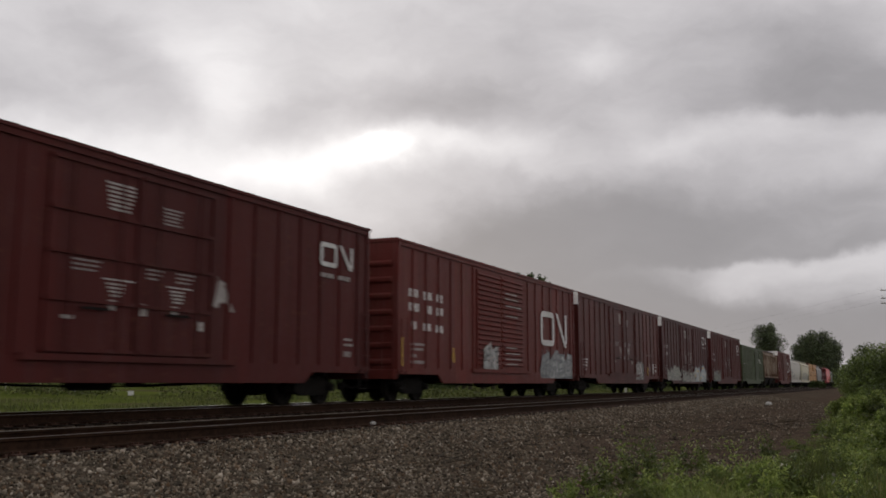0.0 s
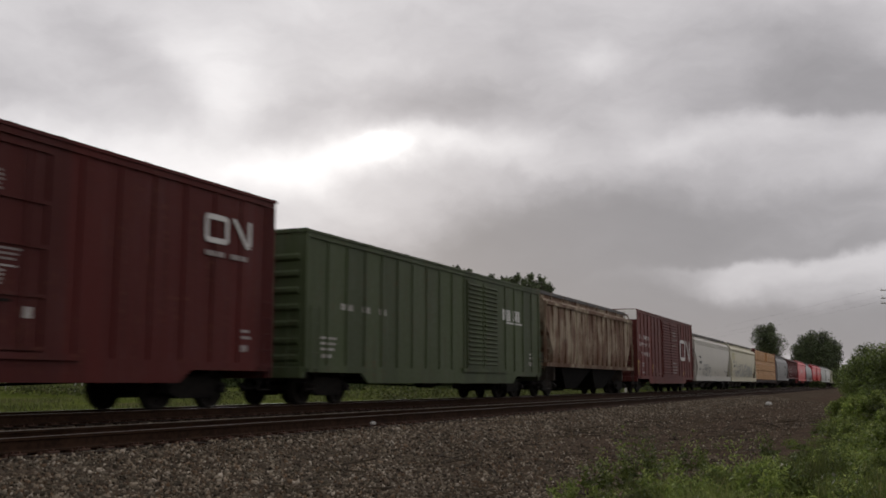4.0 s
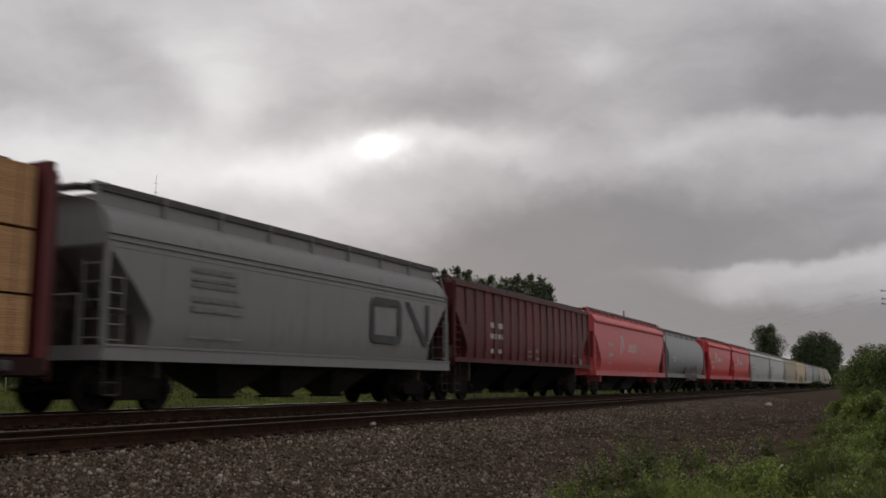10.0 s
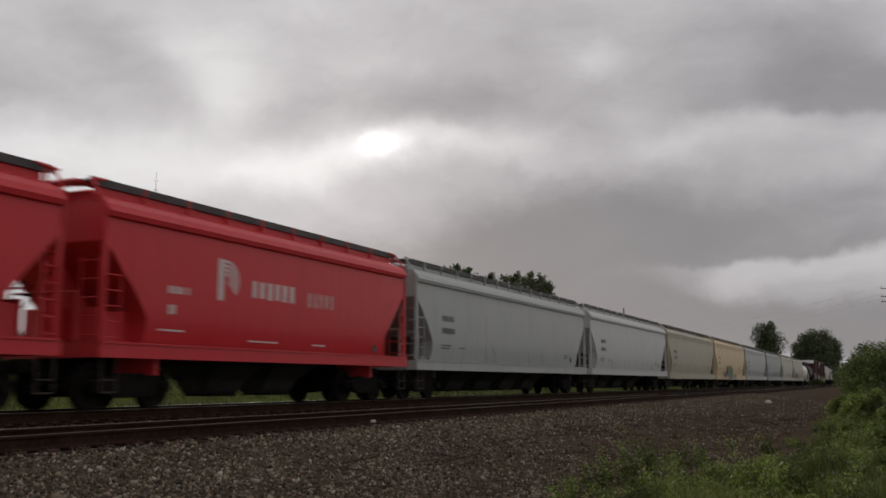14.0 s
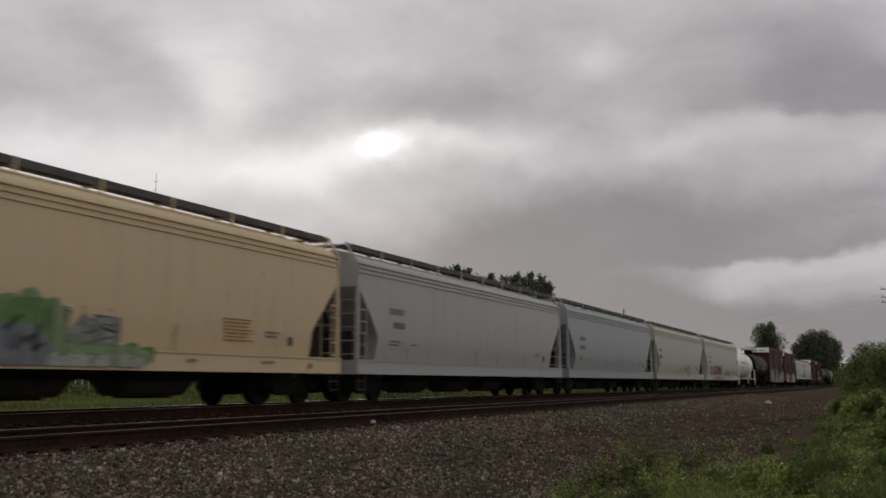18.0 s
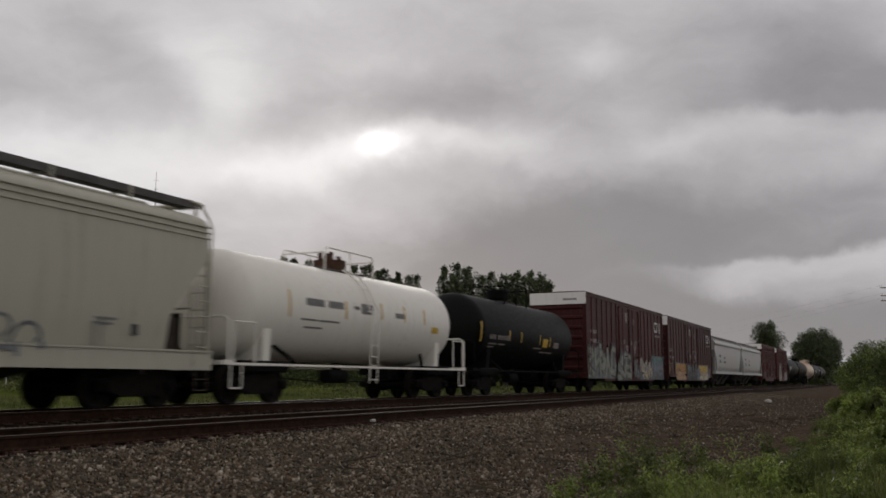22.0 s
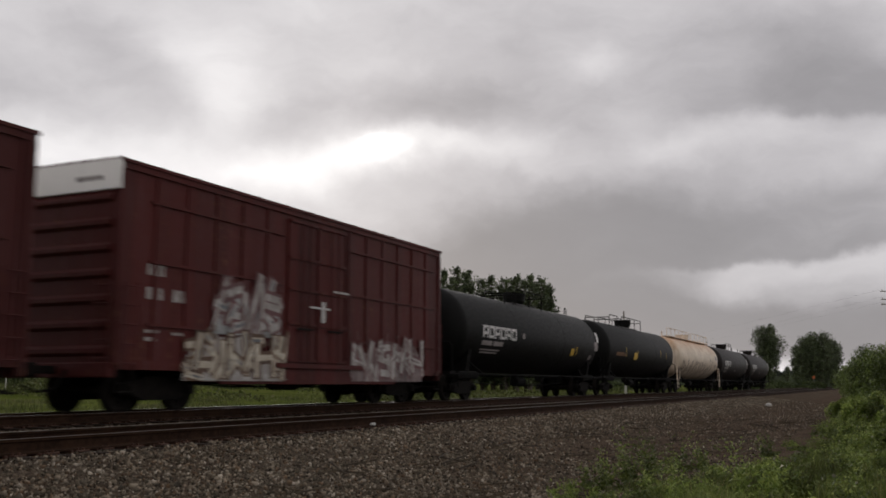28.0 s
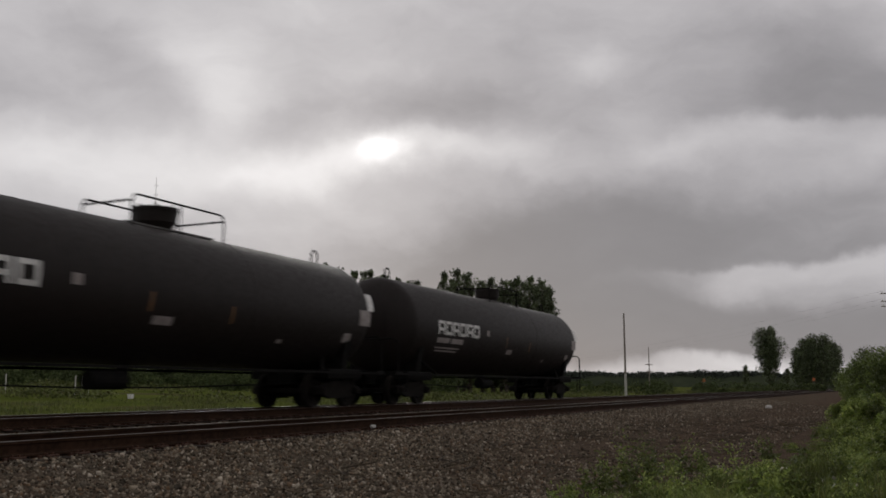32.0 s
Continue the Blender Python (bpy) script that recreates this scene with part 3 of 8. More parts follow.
def build_trees():
    x, y = at_bearing(1357, 250)
    build_tree("poplar_tree", x, y, -1, 16.6, 8.2, 3, "lone dark green poplar with an open crown beyond the track", leaves=16000, leaf=0.32, low=0.12, shape="flame")
    x, y = at_bearing(1388, 252)
    build_tree("sapling", x, y, -1, 6.5, 2.6, 31, "thin young tree beside the poplar", leaves=260, leaf=0.4, low=0.35)
    x, y = at_bearing(1315, 240)
    build_tree("young_conifer", x, y, -1, 7.2, 3.6, 5, "small sparse conifer beside the poplar", leaves=700, leaf=0.4, low=0.3, shape="cone")
    for i, (offs, d, t, w) in enumerate(((1425, 262, 14.8, 7.0), (1447, 258, 15.4, 8.5), (1468, 266, 14.0, 6.0), (1412, 270, 12.6, 4.5))):
        x, y = at_bearing(offs, d)
        build_tree("broadleaf_tree", x, y, -1, t, w, 11 + i, "dense dark green broadleaf tree in a clump beyond the track", leaves=10000, leaf=0.36, low=0.04, shape="round")
    for i in range(20):
        x, y = at_bearing(-130 + 32 * i + (i * 53 % 17), 176 + (i * 29 % 23))
        build_tree("broadleaf_tree", x, y, -1, 9.5 + (i * 41 % 7) * 0.45, 6.4, 130 + i, "dense green broadleaf tree behind the field", leaves=3200, leaf=0.55, low=0.03, shape="round")
    row = ((500, 170, 455), (520, 174, 458), (545, 178, 462), (575, 165, 458), (600, 172, 467), (625, 176, 470), (655, 170, 468), (680, 172, 478), (705, 175, 484), (735, 178, 490),
           (785, 160, 474), (808, 158, 470), (830, 163, 476), (870, 168, 484), (895, 165, 490), (915, 163, 484), (938, 160, 482), (958, 164, 488), (972, 168, 505))
    more = [((a[0] + b[0]) / 2 + 3, a[1] + 7, (a[2] + b[2]) / 2 + (9, 14, 4)[i % 3]) for i, (a, b) in enumerate(zip(row[:-1], row[1:])) if b[0] - a[0] < 45]
    for i, (offs, d, top) in enumerate(list(row) + more):
        x, y = at_bearing(offs, d)
        tall = (679.5 - top) / FOCAL * d * 1.02 + 0.56 + 1.0
        wide = (4.6 if offs > 760 else 3.9) + (i * 37 % 5) * 0.35
        build_tree("poplar_tree", x, y, -1, tall, wide, 40 + i, "tall dark poplar in the row behind the field", leaves=8500, leaf=0.33, low=0.04)


def strip(name, label, pts, leaf, mat, seed, category, up=0.2):
    rng = np.random.default_rng(seed)
    tagged(mesh_part(name, leaf_mesh(name, pts, leaf, rng, up, 0.8), mat), label, category, kind="stuff")


def build_hedges():
    rng = np.random.default_rng(8)
    # far wooded ridge
    n = 90000
    offs = rng.uniform(-200, 1800, n)
    d = rng.uniform(560, 640, n)
    f, r = np.array([math.cos(YAW), math.sin(YAW)]), np.array([math.sin(YAW), -math.cos(YAW)])
    p2 = f[None] * d[:, None] + r[None] * ((offs - 784) / FOCAL * d)[:, None]
    top = 10.4 + 2.5 * np.clip((750 - offs) / 300, 0, 1) + 0.5 * np.sin(offs * 0.021) + 0.35 * np.sin(offs * 0.067 + 1) + 0.25 * np.sin(offs * 0.19) - 0.0012 * np.maximum(0, offs - 1200)
    z = -1 + (top + rng.normal(0, 0.5, n)) * rng.random(n) ** 0.6
    strip("far_woods", "distant dark wooded ridge along the horizon", np.column_stack([p2, z]), 1.4, FAR, 1, "woods")
    # the wooded rise itself
    offs = np.linspace(-400, 2000, 160)
    rows = []
    for d, z in ((520, -1.2), (545, 4.2), (570, 7.0), (600, 8.4), (640, 8.6), (700, -1.2)):
        bumps = 0.5 * np.sin(offs * 0.05 + d) + 0.4 * np.sin(offs * 0.13 + 2 * d) if 540 < d < 690 else 0 * offs
        c = f[None] * d + r[None] * ((offs - 784) / FOCAL * d)[:, None]
        rows.append(np.column_stack([c, z + bumps + (1.8 * np.clip((750 - offs) / 300, 0, 1) if z > 6 else 0)]))
    v = np.stack(rows, 1)
    i = (np.arange(159)[:, None] * 6 + np.arange(5)[None]).ravel()
    ridge = mesh_part("backdrop", raw_mesh("backdrop", v.reshape(-1, 3), np.stack([i, i + 6, i + 7, i + 1], 1), 4), surface("wooded_rise", (0.026, 0.032, 0.02), (0.042, 0.05, 0.03), 0.95, 0.08, spec=0.0))
    tagged(ridge, "low wooded rise on the horizon", "hill", kind="structure")
    # long meadow grass beyond the train
    n = 60000
    x = 6 + 130 * rng.random(n) ** 1.3
    y = 19.6 + 40 * rng.random(n) ** 1.2
    keep = np.sin(x * 0.4 + 1) * np.sin(y * 0.5) + 0.6 * np.sin(x * 0.13 + y * 0.21) + rng.normal(0, 0.5, n) > -0.2
    x, y = x[keep], y[keep]
    me = blade_mesh("meadow_grass", np.stack([x, y, height(x, y) - 0.02], 1), 0.32 + 0.14 * np.sin(x * 0.31) * np.sin(y * 0.37), 0.035, rng, 0.5)
    tagged(mesh_part("meadow_grass", me, MEADOW), "rough uneven green meadow grass beyond the train", "grass", kind="stuff")
    # scrub behind the field
    n = 90000
    offs = rng.uniform(-150, 1640, n)
    d = 80 + 210 * rng.random(n) ** 1.5
    p2 = f[None] * d[:, None] + r[None] * ((offs - 784) / FOCAL * d)[:, None]
    lump = np.sin(p2[:, 0] * 0.33) * np.sin(p2[:, 1] * 0.29 + 1) + 0.7 * np.sin(p2[:, 0] * 0.11 + 2) * np.sin(p2[:, 1] * 0.13)
    lump = lump + 0.5 * np.sin(p2[:, 0] * 0.9 + p2[:, 1] * 0.5) * np.sin(p2[:, 1] * 1.1)
    keep = (lump > 0.35) & (p2[:, 1] > 34)
    top = 0.25 + 0.6 * np.clip(lump, 0, 1.8)
    z = height(p2[:, 0], p2[:, 1]) + top * rng.random(n) ** 0.6
    strip("scrub", "low dark green scrub at the far side of the field", np.column_stack([p2, z])[keep], 0.26, MEADOW, 2, "scrub")


def build_thickets():
    """Uneven shrubs along the far side of the field."""
    rng = np.random.default_rng(17)
    n = 300
    offs = np.where(rng.random(n) < 0.75, rng.uniform(-120, 800, n), rng.uniform(1000, 1480, n))
    d = np.where(offs < 900, rng.uniform(130, 195, n), rng.uniform(170, 300, n))
    size = rng.gamma(5, 0.3, n) * np.where(offs < 900, 1.0, 0.9)
    f, r = np.array([math.cos(YAW), math.sin(YAW)]), np.array([math.sin(YAW), -math.cos(YAW)])
    c = f[None] * d[:, None] + r[None] * ((offs - 784) / FOCAL * d)[:, None]
    per = 320
    u = unit(rng.normal(size=(n * per, 3))) * rng.uniform(0.5, 1.0, (n * per, 1)) ** 0.5
    s = np.repeat(size, per)[:, None]
    p = np.column_stack([np.repeat(c, per, 0), np.repeat(height(c[:, 0], c[:, 1]) + 0.05, per)]) + u * s * np.array([1.5, 1.5, 1.0]) + np.array([0, 0, 0.6]) * s
    strip("thicket", "uneven dark green thicket at the far side of the field", p[p[:, 2] > -1.0], 0.34, THICKET, 18, "shrubs")


build_trees()
build_hedges()
build_thickets()


def build_foreground():
    rng = np.random.default_rng(21)
    edge = lambda x: np.interp(x, [6, 9, 10.5, 12, 14, 16, 18, 22, 28, 40, 70], [3.6, 3.2, 3.3, 3.5, 3.2, 2.6, 2.3, 2.1, 2.0, 2.2, 2.6]) + 0.25 * np.sin(x * 1.7) + 0.15 * np.sin(x * 4.1)
    # growth stays short where it thins out into the ballast
    low = lambda x, y: np.clip(0.3 + 0.55 * (edge(x) - y), 0.3, 1.0) * np.interp(x, [15, 18, 26, 30], [1, 0.6, 0.6, 1])
    # grass, in tufts
    k = 1300
    cx = 7.5 + 40 * rng.random(k) ** 1.5
    cy = edge(cx) - np.abs(rng.normal(0, 2.0, k)) + 0.12
    patch = np.sin(cx * 1.3 + 0.7) * np.sin(cy * 1.9 + cx * 0.4)
    ok = patch > -0.35
    cx, cy, k = cx[ok], cy[ok], int(ok.sum())
    ch = np.clip(0.1 + 0.16 * (patch[ok] + 0.5) + rng.gamma(2.0, 0.05, k), 0.08, 0.6) * low(cx, cy)
    per = 46
    x = (cx[:, None] + rng.normal(0, 0.13, (k, per))).ravel()
    y = (cy[:, None] + rng.normal(0, 0.13, (k, per))).ravel()
    me = blade_mesh("grass_blades", np.stack([x, y, height(x, y) - 0.02], 1), np.repeat(ch, per), 0.014, rng, 0.45)
    tagged(mesh_part("grass_blades", me, GRASS), "long rough green grass beside the ballast", "grass", kind="stuff")
    # leafy weeds: stalks that lean outwards with leaves along them
    k = 420
    cx = 9 + 34 * rng.random(k) ** 1.3
    cy = edge(cx) - np.abs(rng.normal(0, 1.7, k)) - 0.1
    ch = np.clip(rng.gamma(2.4, 0.15, k) * (0.8 + 0.5 * np.sin(cx * 0.9 + 2) * np.sin(cy * 1.4)), 0.1, 1.0) * low(cx, cy)
    extra = np.array([(13.2, 3.65, 0.75), (13.9, 3.55, 0.85), (14.5, 3.4, 0.7), (15.2, 3.2, 0.75), (15.9, 3.1, 0.6), (16.7, 2.9, 0.5), (12.5, 3.7, 0.5), (11.4, 3.6, 0.35), (10.6, 3.4, 0.4), (19.5, 2.2, 0.55), (12.9, 3.3, 0.7), (13.6, 3.1, 0.8)])
    cx, cy, ch = np.append(cx, extra[:, 0]), np.append(cy, extra[:, 1]), np.append(ch, extra[:, 2])
    k = 110
    bx = 14 + 22 * rng.random(k)
    by = np.interp(bx, [14, 20, 28, 36], [0.9, 0.95, 1.35, 1.8]) - np.abs(rng.normal(0, 0.9, k))
    cx, cy, ch = np.append(cx, bx), np.append(cy, by), np.append(ch, rng.uniform(0.25, 0.6, k) * np.interp(bx, [14, 24], [0.7, 1.0]))
    stalks, per = 10, 20
    shape = (len(cx), stalks)
    a = rng.uniform(0, 6.283, shape)
    out = np.abs(rng.normal(0, 0.32, shape)) * ch[:, None] + 0.03
    tall = ch[:, None] * rng.uniform(0.55, 1.1, shape)
    t = rng.uniform(0.12, 1.0, (*shape, per))
    lx = cx[:, None, None] + (np.cos(a) * out)[..., None] * t ** 1.4 + rng.normal(0, 0.035, t.shape) + rng.normal(0, 0.06, shape)[..., None]
    ly = cy[:, None, None] + (np.sin(a) * out)[..., None] * t ** 1.4 + rng.normal(0, 0.035, t.shape) + rng.normal(0, 0.06, shape)[..., None]
    lz = height(lx, ly) + tall[..., None] * t
    p = np.stack([lx, ly, lz], -1).reshape(-1, 3)
    size = (0.105 * (1.15 - 0.7 * t)).reshape(-1)
    me = leaf_mesh("weeds", p, size, rng, 0.25, 0.34)
    tagged(mesh_part("weeds", me, WEED), "bright green leafy weeds along the ballast", "weeds", kind="stuff")
    n = 80
    x = 11 + 22 * rng.random(n)
    y = edge(x) - rng.uniform(0.1, 3.4, n)
    p = np.stack([x, y, height(x, y) + rng.uniform(0.25, 0.6, n)], 1)
    tagged(mesh_part("weed_flowers", leaf_mesh("weed_flowers", p, 0.045, rng, 0.5, 0.9), FLOWER), "small pale flower heads among the weeds", "flowers", kind="stuff")
    # dead stalks lying on the gravel
    bm = bmesh.new()
    for i in range(220):
        x, y, a = rng.uniform(9, 40), rng.uniform(2.6, 7.0), rng.uniform(0, 6.28)
        z, l = float(height(np.array(x), np.array(y))) + 0.1, rng.uniform(0.2, 0.7)
        tube(bm, (x, y, z), (x + l * math.cos(a), y + l * math.sin(a), z + rng.uniform(0, 0.12)), 0.014, 4)
    tagged(part("dead_stalks", bm, STALK), "dry brown stalks lying on the gravel", "twigs", kind="stuff")
    # a pale stone against the near rail, and a broken slab on the shoulder
    for x, y, z, s_ in ((17.35, 9.72, -0.25, 0.055), (58.0, 6.3, -0.6, 0.2)):
        bm = bmesh.new()
        bmesh.ops.create_icosphere(bm, subdivisions=2, radius=1)
        for v in bm.verts:
            v.co = Vector((v.co.x * s_ * 1.3, v.co.y * s_, v.co.z * s_ * 0.7)) * (1 + 0.25 * noise.noise(v.co * 1.7 + Vector((x, 0, 0))))
        ob = part("pale_stone", bm, PALE_POLE)
        ob.matrix_basis = pose(x, y, z)
        tagged(ob, "pale weathered stone lying on the ballast", "stone")


def build_bush(x, y, w, h, seed, label, leaves=15000, leaf=0.10, mat=BUSH):
    rng = np.random.default_rng(seed)
    bush = tagged(new("bush"), label, "bush", "bushes beside the line")
    bush.matrix_basis = pose(x, y, float(height(np.array(x), np.array(y))) - 0.05)
    bm = bmesh.new()
    c, rd = [], []
    for i in range(26):
        a, out, up = rng.uniform(0, 6.28), w * 0.5 * rng.uniform(0.15, 1) ** 0.7, rng.uniform(0.3, 1.0)
        e = Vector((math.cos(a) * out, math.sin(a) * out, h * up * (1 - 0.35 * (out / (w * 0.5)) ** 2)))
        tube(bm, (e.x * 0.2, e.y * 0.2, 0), e, 0.03, 5, 0.008, False)
        c.append(tuple(e)), rd.append(h * rng.uniform(0.12, 0.24))
        c.append(tuple(e * 0.7)), rd.append(h * 0.22)
    tagged(part("branchwork", bm, BARK, bush), kind="stuff")
    c, rd = np.array(c), np.array(rd)
    pick = rng.integers(0, len(c), leaves)
    p = c[pick] + unit(rng.normal(size=(leaves, 3))) * (rd[pick] * rng.uniform(0.2, 1.1, leaves) ** 0.5)[:, None]
    p = p[p[:, 2] > 0.02]
    mesh_part("foliage", leaf_mesh("foliage", p, leaf, rng, 0.25, 0.55), mat, bush)


def build_bushes():
    far, near = "large dense green bush beside the line", "leafy green shrub at the foot of the ballast"
    for i, (x, y, w, h) in enumerate(((34, -0.9, 3.4, 2.5), (38, -0.2, 3.2, 2.6), (44, -1.2, 4.2, 3.1), (50, 0.3, 3.6, 3.0), (58, -0.2, 4.4, 3.5), (66, 0.9, 3.8, 3.3), (30, -2.6, 3.4, 3.0), (78, 1.0, 4.6, 3.4), (92, 1.6, 4.5, 3.4))):
        build_bush(x, y, w, h, 70 + i, far)
    for i, (x, y, w, h) in enumerate(((25, -0.5, 1.9, 0.9), (28.5, 0.0, 2.2, 1.05), (24.5, -1.6, 2.6, 1.3), (32, 0.4, 2.0, 1.0), (36, 0.9, 2.0, 1.0), (20.5, -0.2, 1.3, 0.55), (22.4, 0.5, 1.2, 0.5), (18.2, -0.6, 1.2, 0.5))):
        build_bush(x, y, w, h, 90 + i, near, 11000, 0.085, WEED)


build_foreground()
build_bushes()


# ---- poles, mast, signs ----
def build_poles():
    x, y = at_bearing(1104, 120)
    pole = tagged(new("utility_pole"), "tall plain wooden pole standing in the field", "pole")
    pole.matrix_basis = pose(x, y, -1)
    part("shaft", tube(bmesh.new(), (0, 0, 3.2), (0, 0, 10.9), 0.14, 10, 0.09), POLE, pole)
    part("lower_shaft", tube(bmesh.new(), (0, 0, 0), (0, 0, 3.2), 0.17, 10, 0.142), PALE_POLE, pole, "pale lower part of the pole")
    x, y = at_bearing(1146, 260)
    pole = tagged(new("utility_pole"), "distant wooden power pole with crossarms", "pole")
    pole.matrix_basis = pose(x, y, -1, rz=math.degrees(YAW))
    part("shaft", tube(bmesh.new(), (0, 0, 0), (0, 0, 12.4), 0.17, 8, 0.11), POLE, pole)
    for z in (7.6, 5.6):
        part("crossarm", box(bmesh.new(), -0.08, 0.08, -1.0, 1.0, z, z + 0.2), POLE, pole)
    x, y = at_bearing(266, 150)
    mast = tagged(new("radio_mast"), "thin grey radio mast with a whip aerial", "mast")
    mast.matrix_basis = pose(x, y, -1)
    part("lattice", tube(bmesh.new(), (0, 0, 0), (0, 0, 31.5), 0.12, 6, 0.1), PALE_POLE, mast)
    part("whip", tube(bmesh.new(), (0, 0, 31.5), (0, 0, 35.4), 0.05, 6, 0.03), PALE_POLE, mast)
    for z in (32.5, 34.0):
        part("dipole", tube(bmesh.new(), (-0.3, 0.2, z), (0.3, -0.2, z), 0.03, 5), GRATE, mast)
    # power line crossing high behind the bushes
    ax, ay = at_bearing(1592, 130)
    line = tagged(new("power_line"), "three thin black overhead wires with white insulators on a wooden pole", "power line")
    line.matrix_basis = pose(ax, ay, -1, rz=math.degrees(YAW))
    part("shaft", tube(bmesh.new(), (0, 0, 0), (0, 0, 15.2), 0.17, 8, 0.11), POLE, line)
    for z in (14.6, 13.5, 12.8):
        arm = part("crossarm", box(bmesh.new(), -0.08, 0.08, -0.3, 2.4, z - 0.24, z - 0.12), POLE, line)
        part("insulator", tube(bmesh.new(), (0, 2.2, z - 0.12), (0, 2.2, z + 0.14), 0.07, 8, 0.04), WHITE_PLASTIC, arm)
        bm = bmesh.new()
        run(bm, [(220 * u, 2.2 + 26.0 * u, z + 0.14 - 2.2 * u - 9.0 * u * (1 - u)) for u in [i / 14 for i in range(15)]], 0.006, 4)
        part("wire", bm, WIRE, line)
    # small things by the track
    x, y = at_bearing(238, 87)
    b = tagged(new("utility_box"), "small white plastic utility box in the grass", "box")
    b.matrix_basis = pose(x, y, float(height(x, y)) - 0.01, rz=20)
    part("body", box(bmesh.new(), -0.26, 0.26, -0.18, 0.18, 0, 0.32, 0.02), WHITE_PLASTIC, b)
    part("lid", box(bmesh.new(), -0.28, 0.28, -0.2, 0.2, 0.32, 0.40, 0.01), WHITE_PLASTIC, b)
    for offs, d, z in ((1434, 250, 2.6), (1241, 230, 2.2)):
        x, y = at_bearing(offs, d)
        s = tagged(new("marker_sign"), "orange square marker sign on a thin post", "sign")
        s.matrix_basis = pose(x, y, -1, rz=math.degrees(YAW))
        part("post", tube(bmesh.new(), (0.06, 0, 0), (0.06, 0, z + 1), 0.05, 6), POLE, s)
        part("board", box(bmesh.new(), -0.03, 0.03, -0.35, 0.35, z + 0.6, z + 1.3, 0.01), ORANGE, s)
    for offs in (18, 140, 152, 163):
        x, y = at_bearing(offs, 92)
        s = tagged(new("fence_post"), "white painted fence post behind the field", "post", "fence posts")
        s.matrix_basis = pose(x, y, float(height(x, y)) - 0.05)
        part("shaft", box(bmesh.new(), -0.05, 0.05, -0.05, 0.05, 0, 1.95, 0.01), PALE_POLE, s)


build_poles()

# ---- train: shared running gear ----
SPEED, WHEEL_R, AXLES = 20.656, 0.457, 0.889
WHITE = surface("white_stencil_paint", (0.62, 0.61, 0.59), (0.48, 0.46, 0.44), 0.6, 6.0)
CHALK = surface("worn_white_stencil_paint", (0.44, 0.42, 0.40), (0.30, 0.27, 0.25), 0.7, 6.0)
DULL = surface("dull_stencil_paint", (0.30, 0.27, 0.26), (0.20, 0.17, 0.16), 0.7, 6.0)
INK = surface("black_stencil_paint", (0.03, 0.03, 0.032), (0.07, 0.07, 0.07), 0.6, 6.0)
YELLOW = surface("yellow_reflector", (0.62, 0.40, 0.04), (0.48, 0.30, 0.03), 0.5, 8.0)
RUNNING_GEAR = []


